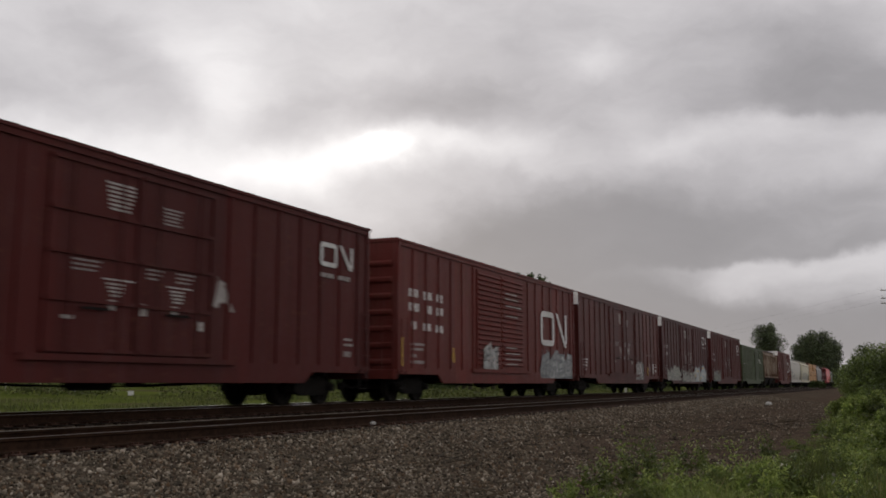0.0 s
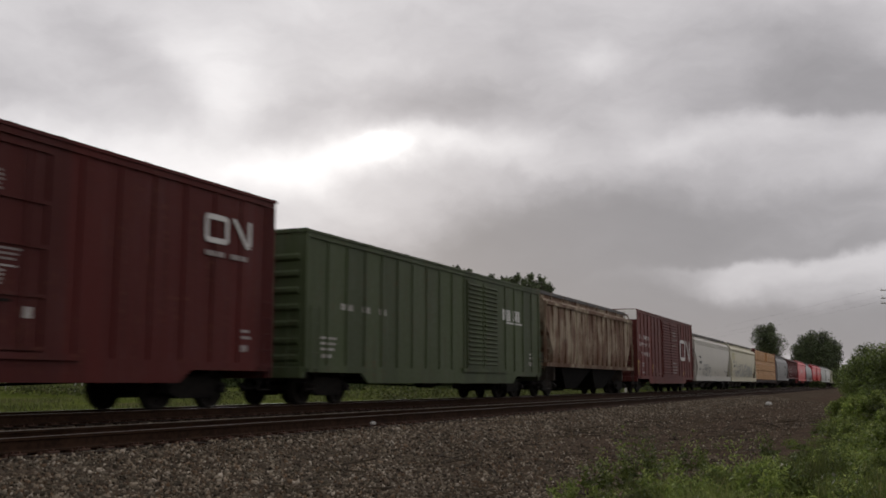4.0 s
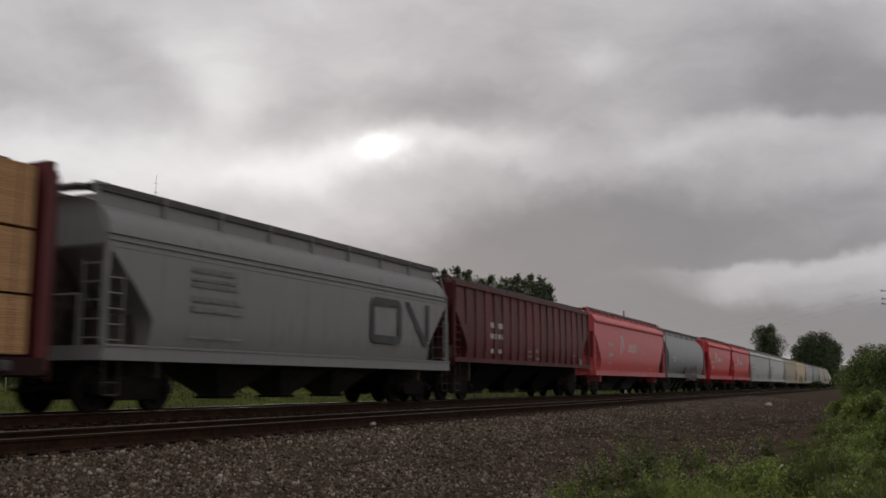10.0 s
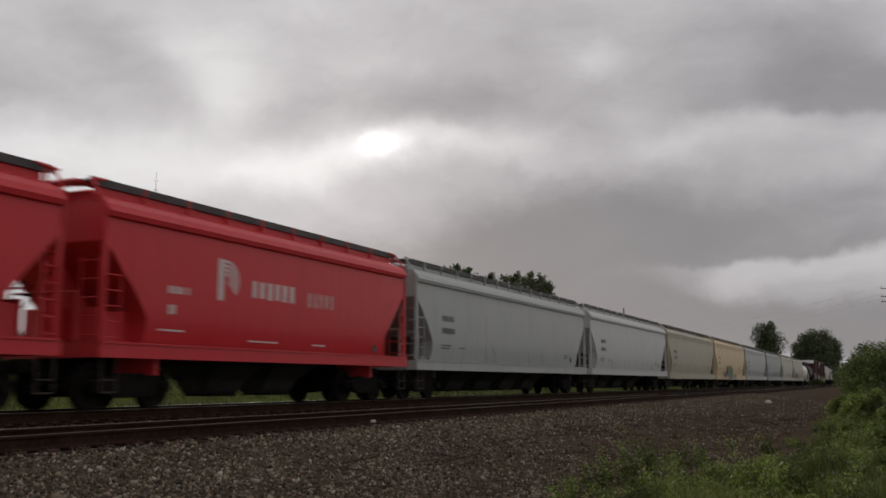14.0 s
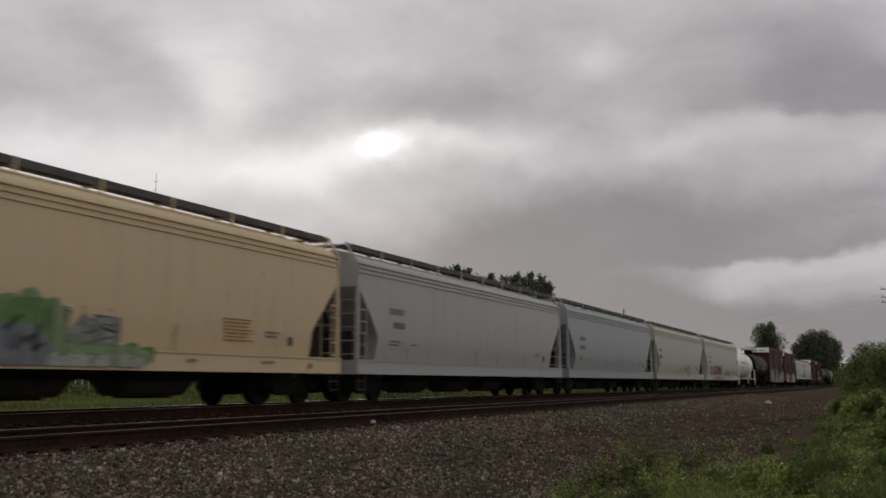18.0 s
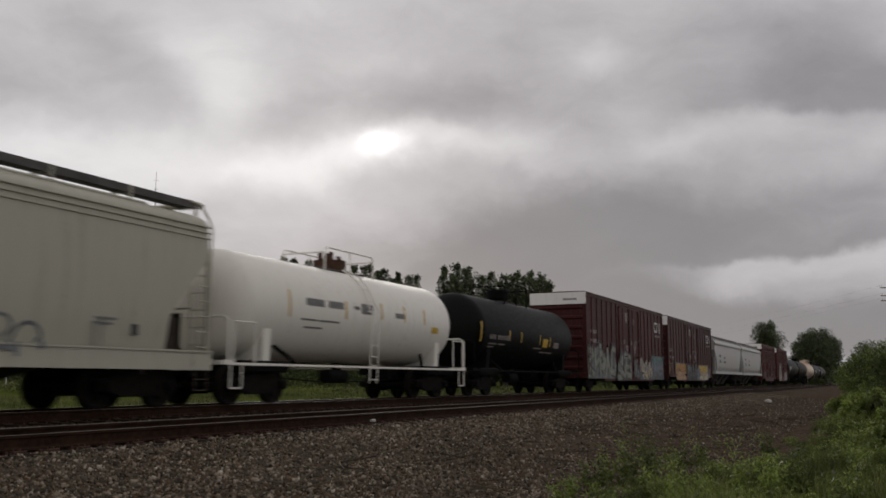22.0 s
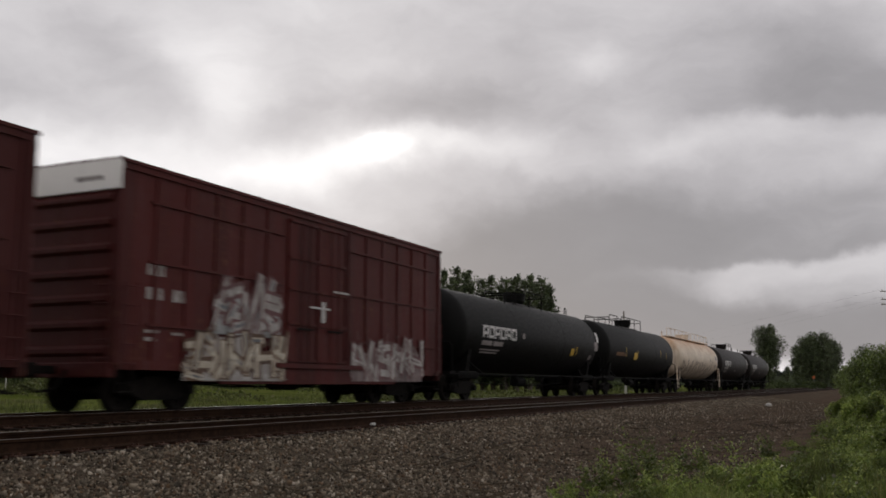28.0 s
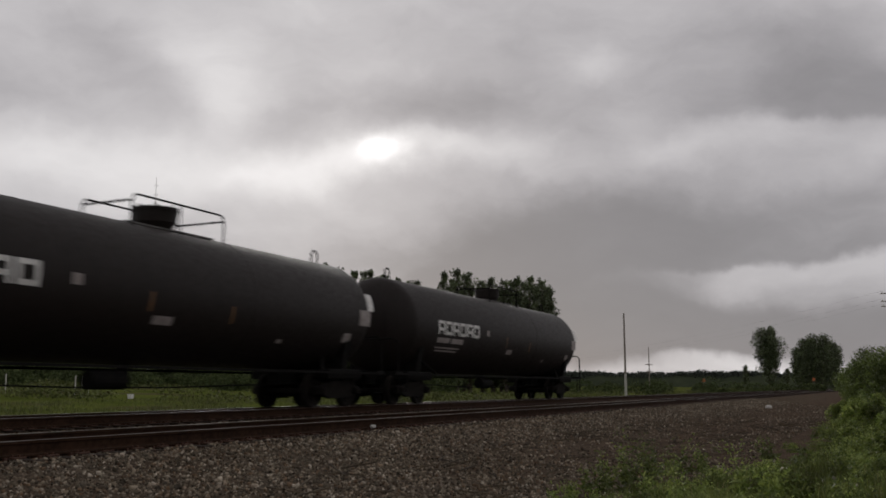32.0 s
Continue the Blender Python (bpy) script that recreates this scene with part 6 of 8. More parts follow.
# brown steel darkened for the shade inside hopper ends; the steps share it
END_GRIME_SHADE = surface("grimy_shaded_brown_steel", (0.022, 0.017, 0.013), (0.06, 0.046, 0.036), 0.8, 3.0)
GRATE_DARK = surface("dark_grating", (0.05, 0.046, 0.044), (0.10, 0.092, 0.088), 0.7, 8.0)
# underside colour with the shade beneath the hoppers put into it
HOPPER_UNDER = surface("shaded_grimy_underside", (0.012, 0.011, 0.010), (0.034, 0.029, 0.025), 0.75, 3.0)
INK_SOFT = surface("worn_black_lettering", (0.12, 0.12, 0.115), (0.24, 0.24, 0.23), 0.7, 8.0)
H_GREY = paint("light_grey_paint", (0.45, 0.428, 0.375), 0.15, 0.2, 0.45, seed=11, grime=0.3)
H_YELLOWISH = paint("yellowed_grey_paint", (0.51, 0.475, 0.35), 0.2, 0.3, 0.5, seed=12, grime=0.3)
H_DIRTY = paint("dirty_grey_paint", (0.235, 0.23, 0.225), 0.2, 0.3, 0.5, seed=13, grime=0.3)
H_BROWN = paint("dark_brown_red_paint", (0.128, 0.0215, 0.0215), 0.3, 0.2, 0.5, seed=14, panel=0.92)
H_SALMON = paint("faded_red_hopper_paint", (0.62, 0.11, 0.115), 0.06, 0.35, 0.4, seed=15, grime=0.3)
H_DARK = paint("dark_grey_paint", (0.20, 0.205, 0.21), 0.12, 0.15, 0.38, seed=16, grime=0.3)
H_RED = paint("bright_red_hopper_paint", (0.56, 0.034, 0.04), 0.05, 0.12, 0.38, seed=17, grime=0.3)
H_COOL = paint("cool_grey_paint", (0.41, 0.425, 0.405), 0.12, 0.2, 0.45, seed=18, grime=0.3)
H_WHITE = paint("off_white_paint", (0.52, 0.52, 0.50), 0.1, 0.2, 0.45, seed=19, grime=0.3)
H_OLIVE = paint("stone_grey_paint", (0.415, 0.385, 0.29), 0.2, 0.25, 0.5, seed=20, grime=0.3)
H_TAN = paint("tan_paint", (0.62, 0.485, 0.29), 0.15, 0.2, 0.5, seed=21, grime=0.3)
H_BLUEGREY = paint("blue_grey_paint", (0.40, 0.395, 0.38), 0.25, 0.3, 0.45, rust_col=(0.30, 0.20, 0.13), seed=22, grime=0.3)
H_SAGE = paint("sage_grey_paint", (0.315, 0.345, 0.325), 0.15, 0.2, 0.45, seed=23, grime=0.3)
H_BEIGE = paint("beige_grey_paint", (0.44, 0.425, 0.345), 0.15, 0.2, 0.5, seed=24, grime=0.3)
H_RUST = rust_streaks()
H_SILVER = paint("silver_grey_paint", (0.40, 0.39, 0.365), 0.12, 0.2, 0.42, seed=26, grime=0.3)


# ---- tank cars ----
def tank_car(L, mat, label, seed, R=1.56, zc=2.60, frame=None, dome="bowl", walk_rail=(), side_rail=False, full_rail=False, rings=(), loops=True, ladder=True, dx=0.45, rail=(-1.25, 2.2), below=None, tall_rail=False, rail_mat=None):
    """A tank car: dished shell on cradles, stub sills, manway with platform and rails, end rails, ladders."""
    car = start_car("tank_car", label, "tank cars of the train")
    h = L / 2
    frame = frame or BLACK
    below = below or frame
    t = h - 0.35
    bm = bmesh.new()
    prof = []
    for i in range(9):
        a = math.pi / 2 * i / 8
        prof.append((-t + 0.75 * (1 - math.sin(a)), R * math.cos(math.pi / 2 - a) if i else 0.02))
    prof = [(x, r) for x, r in prof]
    prof = [(-t + 0.75 * (1 - math.cos(math.pi / 2 * i / 8)), max(0.03, R * math.sin(math.pi / 2 * i / 8))) for i in range(9)]
    prof += [(t - 0.75 * (1 - math.cos(math.pi / 2 * i / 8)), max(0.03, R * math.sin(math.pi / 2 * i / 8))) for i in range(8, -1, -1)]
    lathe_x(bm, prof, 44, 0, zc)
    shell = part("shell", bm, mat, car, smooth=True)
    for x in rings:
        bm = bmesh.new()
        lathe_x(bm, [(x - 0.03, R + 0.001), (x - 0.015, R + 0.006), (x + 0.015, R + 0.006), (x + 0.03, R + 0.001)], 44, 0, zc)
        part("weld_ring", bm, mat, shell, smooth=True)
    top = zc + R
    # manway with its platform and rails
    bm = bmesh.new()
    if dome == "bowl":
        for za, zb, ra, rb in ((-0.1, 0.02, 0.34, 0.42), (0.02, 0.14, 0.42, 0.49), (0.14, 0.42, 0.49, 0.52), (0.42, 0.48, 0.545, 0.535)):
            tube(bm, (dx, 0, top + za), (dx, 0, top + zb), ra, 24, rb)
        for a in range(8):
            c, q = 0.5 * math.cos(a * 0.785), 0.5 * math.sin(a * 0.785)
            tube(bm, (dx + c, q, top + 0.4), (dx + c, q, top + 0.53), 0.03, 6)
    else:
        tube(bm, (dx, 0, top - 0.1), (dx, 0, top + 0.3), 0.5, 20)
        for a in range(4):
            c, s = 0.28 * math.cos(a * 1.57 + 0.4), 0.28 * math.sin(a * 1.57 + 0.4)
            tube(bm, (dx + c, s, top + 0.3), (dx + c, s, top + 0.62 - 0.06 * a), 0.075, 8)
    part("manway", bm, PLATE if dome == "valves" else frame if full_rail else mat, car)
    if not full_rail:
        part("platform", box(bmesh.new(), rail[0] + 0.1, rail[1] - 0.1, -0.5, 0.5, top - 0.07, top - 0.03), GRATE_DARK, car)
    rails = [(rail[0], rail[1], 0.72 if tall_rail else 0.52)] + list(walk_rail)
    if full_rail:
        rails = [(-t + 0.8, 0.6, 0.62), (1.3, t - 0.5, 0.62)]
        bm = bmesh.new()
        box(bm, -t + 0.7, t - 0.6, -0.75, -0.28, top - 0.03, top + 0.03)
        part("walkway", bm, frame, car)
    for a, b, hh in rails:
        for y in (-0.72, 0.72):
            if full_rail and y > 0:
                continue
            yy = y * (0.8 if full_rail else 1)
            bm = bmesh.new()
            run(bm, [(a, yy, top - 0.2), (a, yy, top + hh - 0.14), (a + 0.05, yy, top + hh - 0.04), (a + 0.15, yy, top + hh), (b - 0.15, yy, top + hh), (b - 0.05, yy, top + hh - 0.04), (b, yy, top + hh - 0.14), (b, yy, top - 0.2)], 0.024, 6)
            rail = part("handrail", bm, frame, car)
            if tall_rail:
                part("mid_rail", tube(bmesh.new(), (a, yy, top + hh * 0.5), (b, yy, top + hh * 0.5), 0.02, 5), frame, rail)
            n = max(1, round((b - a) / 1.6))
            for i in range(1, n):
                x = a + (b - a) * i / n
                part("stanchion", tube(bmesh.new(), (x, yy, top - 0.2), (x, yy, top + hh), 0.02, 5), frame, rail)
        if not full_rail:
            for x in (a, b):
                part("end_handrail", tube(bmesh.new(), (x, -0.72, top + hh - 0.14), (x, 0.72, top + hh - 0.14), 0.024, 6), frame, car)
    # lifting loops on the shell
    for x in (-t + 1.3, t - 1.3) if loops else ():
        bm = bmesh.new()
        run(bm, [(x - 0.16, -0.1, top - 0.06), (x - 0.16, -0.1, top + 0.26), (x - 0.06, -0.1, top + 0.36), (x + 0.06, -0.1, top + 0.36), (x + 0.16, -0.1, top + 0.26), (x + 0.16, -0.1, top - 0.06)], 0.025, 6)
        part("grab_loop", bm, frame, car)
    # cradles, sills, platforms
    for s in (-1, 1):
        xb = s * (h - 1.75)
        bm = bmesh.new()
        ring = [(R * 0.98 * math.sin(a), zc - R * 0.98 * math.cos(a)) for a in [(-1.15 + 2.3 * i / 14) for i in range(15)]]
        extrude_x(bm, ring + [(1.2, 0.95), (-1.2, 0.95)], xb - 0.16, xb + 0.16)
        part("cradle", bm, rail_mat or below, car)
        part("stub_sill", box(bmesh.new(), min(s * (h - 3.4), s * h), max(s * (h - 3.4), s * h), -0.22, 0.22, 0.68, 1.08), below, car)
        part("end_bolster", box(bmesh.new(), xb - 0.9, xb + 0.9, -1.3, 1.3, 0.78, 1.06, 0.03), below, car)
        part("end_platform", box(bmesh.new(), s * h - 0.3, s * h + 0.12, -1.5, 1.5, 0.94, 1.04), frame, car)
        bm = bmesh.new()
        x = s * (h + 0.05)
        run(bm, [(x, -1.45, 1.0), (x, -1.45, 1.95), (x, -1.3, 2.06), (x, 1.3, 2.06), (x, 1.45, 1.95), (x, 1.45, 1.0)], 0.028, 6)
        part("end_rail", bm, frame, car)
        for y in (-1.47, 1.47):
            bm = bmesh.new()
            xs = s * (h - 0.02)
            run(bm, [(xs, y, 1.0), (xs, y, 0.4), (xs - s * 0.42, y, 0.4), (xs - s * 0.42, y, 1.0)], 0.02, 5)
            part("step", bm, frame, car)
            if frame is BLACK:
                continue
            bm = bmesh.new()
            run(bm, [(xs - s * 0.1, y, 1.0), (xs - s * 0.1, y, 1.95), (xs - s * 0.9, y, 1.95), (xs - s * 0.9, y, 1.0)], 0.022, 5)
            part("side_handhold", bm, frame, car)
        bm = bmesh.new()
        tube(bm, (s * (h - 3.0), -1.3, 0.98), (s * (h - 2.4), -0.9, 1.5), 0.05, 6)
        part("brace", bm, below, car)
    part("side_rail", box(bmesh.new(), -h, h, -1.49, -1.43, 0.93, 0.99), rail_mat or below, car)
    part("side_rail", box(bmesh.new(), -h, h, 1.43, 1.49, 0.93, 0.99), rail_mat or below, car)
    bm = bmesh.new()
    tube(bm, (-1.2, -0.6, 0.7), (-0.2, -0.6, 0.7), 0.2, 12)
    part("air_reservoir", bm, BLACK, car)
    part("bottom_outlet", tube(bmesh.new(), (0.4, 0, zc - R + 0.1), (0.4, 0, zc - R - 0.32), 0.16, 12), BLACK, car)
    bm = bmesh.new()
    run(bm, [(-h + 3.0, -0.5, 0.66), (-1.4, -0.5, 0.55), (1.4, -0.5, 0.55), (h - 3.0, -0.5, 0.66)], 0.018, 5)
    part("brake_rod", bm, BLACK, car)
    if ladder:
        bm = bmesh.new()
        for x in (dx - 0.22, dx + 0.22):
            pts = [(x, -1.56, 0.5), (x, -1.66, zc)] + [(x, -(R + 0.1) * math.cos(a), zc + (R + 0.1) * math.sin(a)) for a in (0.3, 0.6, 0.9, 1.15)]
            run(bm, pts, 0.02, 5)
        for i in range(9):
            z = 0.6 + 0.33 * i
            y = -1.6 if z < zc else -(R + 0.1) * math.cos(math.asin(min(0.92, (z - zc) / (R + 0.1))))
            tube(bm, (dx - 0.22, y, z), (dx + 0.22, y, z), 0.014, 5)
        part("ladder", bm, frame, car)
    add_couplers(car, h, 0.75)
    for x in (-h + 1.75, h - 1.75):
        add_truck(car, x)
    return car


def on_shell(car, mat, rows, R, zc, name, label="", joined=False):
    """Bars and patches that lie on the round shell: x, z, width, height."""
    bm = bmesh.new()
    r = R + 0.007
    for x, z, w, hh in rows:
        n = max(2, int(hh / 0.12) + 1)
        prev = None
        for i in range(n + 1):
            zz = z + hh * i / n - zc
            y = -math.sqrt(max(0.01, r * r - zz * zz))
            cur = [bm.verts.new((x, y, zc + zz)), bm.verts.new((x + w, y, zc + zz))]
            if prev:
                bm.faces.new((prev[0], prev[1], cur[1], cur[0]))
            prev = cur
        if not joined:
            part(name, bm, mat, car, label)
            bm = bmesh.new()
    if joined:
        return part(name, bm, mat, car, label)
    bm.free()


def shell_blobs(car, mat, x0, x1, z0, z1, R, zc, seed, n):
    """Dark scrawled handstyle on a round shell: loops joined by upright strokes."""
    rng = random.Random(seed)
    for i in range(n):
        rows = []
        w = (x1 - x0) / n
        cx = x0 + w * (i + 0.5)
        lean, turns, a0 = rng.uniform(-0.2, 0.6), rng.choice((2.0, 3.2, 4.5, 7.0)), rng.uniform(0, 6)
        cx, squash = cx + rng.uniform(-0.25, 0.25) * w, rng.uniform(0.5, 1.5)
        rr, cz = rng.uniform(0.2, 0.52) * (z1 - z0), (z0 + z1) / 2 + rng.uniform(-0.25, 0.25)
        for j in range(46):
            a = a0 + turns * j / 45
            k = rr * (1 - 0.45 * j / 45)
            dz = k * math.sin(a)
            rows.append((cx + squash * k * math.cos(a) + 0.12 * math.sin(2.3 * a) * k + lean * dz, cz + dz, 0.05 + 0.05 * abs(math.sin(a + i)), 0.045 + 0.045 * abs(math.cos(a))))
        for _ in range(rng.choice((0, 1, 2, 3))):
            q, za, zb = cx + rng.uniform(-0.4, 0.45) * w, cz - rng.uniform(0.2, 0.5), cz + rng.uniform(0.25, 0.6)
            for j in range(16):
                zz = za + (zb - za) * j / 15
                rows.append((q + lean * (zz - za), zz, 0.09, (zb - za) / 13))
        tagged(on_shell(car, mat, rows, R, zc, "graffiti_stroke", "dark sprayed scrawl", True), kind="stuff")


T_BLACK = paint("black_tank_paint", (0.0042, 0.0042, 0.0037), 0.04, 0.08, 0.55, rust_col=(0.06, 0.035, 0.02), seed=31, sheen=0.11, lift=0.002)
T_BROWNBLACK = paint("brownish_black_tank_paint", (0.0125, 0.0090, 0.0078), 0.05, 0.08, 0.55, rust_col=(0.06, 0.03, 0.02), seed=32, sheen=0.18, lift=0.003)
T_WHITE = paint("white_tank_paint", (0.80, 0.77, 0.69), 0.12, 0.15, 0.4, rust_col=(0.22, 0.13, 0.08), seed=33, grime=0.15)
T_CREAM_PLAIN = paint("rusty_cream_tank_paint", (0.72, 0.60, 0.48), 1.0, 0.2, 0.55, rust_col=(0.42, 0.22, 0.11), seed=34)


def stained_cream():
    """Cream tank paint with rust that has run down from the top seam, and the shell's lower shading coloured in."""
    m, k, b = material("rust_stained_cream_paint")
    v = k.n("ShaderNodeTexCoord").outputs["Object"]
    z = k.n("ShaderNodeSeparateXYZ", ins={0: v}).outputs[2]
    runs = k.noise(k.map(v, (2.2, 1.5, 0.12)), 1.3, 6.0, 0.65)
    blot = k.noise(k.map(v, (0.5, 1, 1)), 1.1, 5.0, 0.6)
    fine = k.noise(v, 8.0, 5.0, 0.65)
    reach = k.math("ADD", k.math("MULTIPLY", runs, 1.5), k.math("MULTIPLY", blot, 0.8))
    high = k.ramp(k.math("ADD", z, reach), 4.0, 5.4)
    c = k.mix(k.ramp(blot, 0.35, 0.65), (0.72, 0.61, 0.48, 1), (0.57, 0.47, 0.355, 1))
    c = k.mix(k.math("MULTIPLY", high, k.ramp(fine, 0.3, 0.62, 0.55, 0.95)), c, (0.50, 0.27, 0.13, 1))
    # shading of the shell's underside as colour: browner and darker towards the bottom
    low = k.math("MULTIPLY", k.ramp(k.math("ADD", z, k.math("MULTIPLY", runs, 1.2)), 2.7, 1.9), k.ramp(blot, 0.3, 0.6, 0.3, 0.8))
    c = k.mix(low, c, (0.17, 0.12, 0.085, 1))
    k.put(b.inputs["Base Color"], k.mix(k.ramp(runs, 0.56, 0.72, 0.0, 0.5), c, (0.30, 0.20, 0.13, 1)))
    k.put(b.inputs["Roughness"], k.ramp(fine, 0.3, 0.75, 0.4, 0.75))
    bump(k, b, fine, 0.25, 0.01)
    return m


T_CREAM = stained_cream()


# ---- lumber car ----
def lumber_material():
    m, k, b = material("sawn_lumber")
    v = k.n("ShaderNodeTexCoord").outputs["Object"]
    rnd = k.n("ShaderNodeObjectInfo").outputs["Random"]
    z = k.n("ShaderNodeSeparateXYZ", ins={0: v}).outputs[2]
    layer = k.math("MULTIPLY", z, 20.0)
    frac = k.math("FRACT", layer)
    worn = k.noise(k.map(v, (0.6, 1, 6)), 2.0, 4.0, 0.6)
    gap = k.math("MAXIMUM", k.math("MULTIPLY", k.ramp(frac, 0.0, 0.13), k.ramp(frac, 1.0, 0.87)), k.ramp(worn, 0.38, 0.62))
    idx = k.math("FLOOR", layer)
    tone = k.n("ShaderNodeTexWhiteNoise", ins={"Vector": k.n("ShaderNodeCombineXYZ", ins={0: idx, 1: rnd}).outputs[0]}).outputs[0]
    grain = k.noise(k.map(v, (0.7, 8, 30)), 2.0, 5.0, 0.6)
    streak = k.noise(k.map(v, (3.2, 2, 0.12)), 1.0, 4.0, 0.6)
    c = k.mix(k.math("ADD", k.math("MULTIPLY", tone, 0.5), k.math("MULTIPLY", grain, 0.5)), (0.37, 0.195, 0.082, 1), (0.53, 0.305, 0.142, 1))
    c = k.mix(k.ramp(streak, 0.50, 0.66, 0.0, 0.6), c, (0.20, 0.105, 0.05, 1))
    c = k.mix(gap, (0.23, 0.125, 0.052, 1), c)
    k.put(b.inputs["Base Color"], c)
    k.put(b.inputs["Roughness"], 0.8)
    bump(k, b, k.math("ADD", gap, k.math("MULTIPLY", grain, 0.3)), 0.6, 0.01)
    return m


DECK = paint("dark_deck_paint", (0.030, 0.0125, 0.0115), 0.4, 0.1, 0.6, seed=41, sheen=0.1)
IRON_WORN = surface("worn_grey_iron", (0.05, 0.045, 0.045), (0.10, 0.09, 0.09), 0.7, 8.0)


def lumber_car(L, label):
    car = tagged(new("lumber_flatcar"), label, "freight car", "flat cars of the train")
    h = L / 2
    wood = lumber_material()
    part("deck", box(bmesh.new(), -h, h, -1.42, 1.42, 0.96, 1.03), DECK, car)
    for s in (-1, 1):
        part("side_sill", box(bmesh.new(), -h, h, -1.5 if s < 0 else 1.42, -1.42 if s < 0 else 1.5, 0.72, 1.03), DECK, car)
        for i in range(15):
            x = -h + 0.9 + (L - 1.8) * i / 14
            w = part("winch", box(bmesh.new(), x - 0.11, x + 0.11, -1.6 if s < 0 else 1.5, -1.5 if s < 0 else 1.6, 0.78, 0.97, 0.02), IRON_WORN, car)
    under(car, L)
    for s in (-1, 1):
        bm = bmesh.new()
        box(bm, s * h - 0.18, s * h + 0.02, -1.48, 1.48, 0.75, 4.62) if s > 0 else box(bm, -h - 0.02, -h + 0.18, -1.48, 1.48, 0.75, 4.62)
        bulk = part("bulkhead", bm, H_BROWN, car, "dark red-brown steel end bulkhead")
        for y in (-1.35, -0.45, 0.45, 1.35):
            part("bulkhead_rib", box(bmesh.new(), s * h + (0.02 if s > 0 else -0.14), s * h + (0.14 if s > 0 else -0.02), y - 0.06, y + 0.06, 0.8, 4.48), H_BROWN, bulk)
        add_ladder(car, H_BROWN, s * (h + 0.16), -1.42, 0.6, 4.4, 11, along="y")
    for i in range(8):
        x = -h + 1.2 + (L - 2.4) * i / 7
        part("beam_post", box(bmesh.new(), x - 0.08, x + 0.08, -0.1, 0.1, 1.03, 4.6), H_BROWN, car)
    part("top_beam", box(bmesh.new(), -h, h, -0.3, 0.3, 4.56, 4.82), H_BROWN, car)
    n = 9
    x0, pitch = -h + 0.42, (L - 0.8) / 9
    tiers = ((1.08, 2.10), (2.15, 3.28), (3.33, 4.46))
    rng = random.Random(3)
    for i in range(n):
        for j, (z0, z1) in enumerate(tiers):
            for s in (-1, 1):
                if s < 0 and i == 4 and j == 2:
                    continue
                a, b = x0 + pitch * i + 0.008, x0 + pitch * (i + 1) - 0.008
                out = 1.46 + rng.uniform(-0.02, 0.02)
                bm = bmesh.new()
                y0, y1 = (-out, -0.2) if s < 0 else (0.2, out)
                box(bm, a, b, y0, y1, z0, z1 + rng.uniform(-0.015, 0.01), 0.008)
                p = part("board_pack", bm, wood, car, "banded bundle of pale yellow-brown sawn boards")
                for q in (a + 0.35, b - 0.35):
                    part("band", box(bmesh.new(), q - 0.012, q + 0.012, y0 - 0.004, y1 + 0.004, z0 - 0.003, z1 + 0.012), TIE, p)
                if s < 0:
                    part("tag", box(bmesh.new(), a + 0.2, a + 0.31, y0 - 0.006, y0 - 0.001, z1 - 0.38, z1 - 0.25), TAG_WHITE, p, "white paper tag")
                for q in (a + 0.4, b - 0.4):
                    part("bearer", box(bmesh.new(), q - 0.05, q + 0.05, y0 + 0.03, y1 - 0.03, z0 - 0.05, z0 - 0.002), TIE, p)
    add_couplers(car, h, 0.7)
    for x in (-h + 1.9, h - 1.9):
        add_truck(car, x)
    return car

# ---- the train, from its head ----
TRAIN = []


def place(car, x):
    car.matrix_basis = pose(x, FAR_Y, 0)
    TRAIN.append((car, x))
    return car


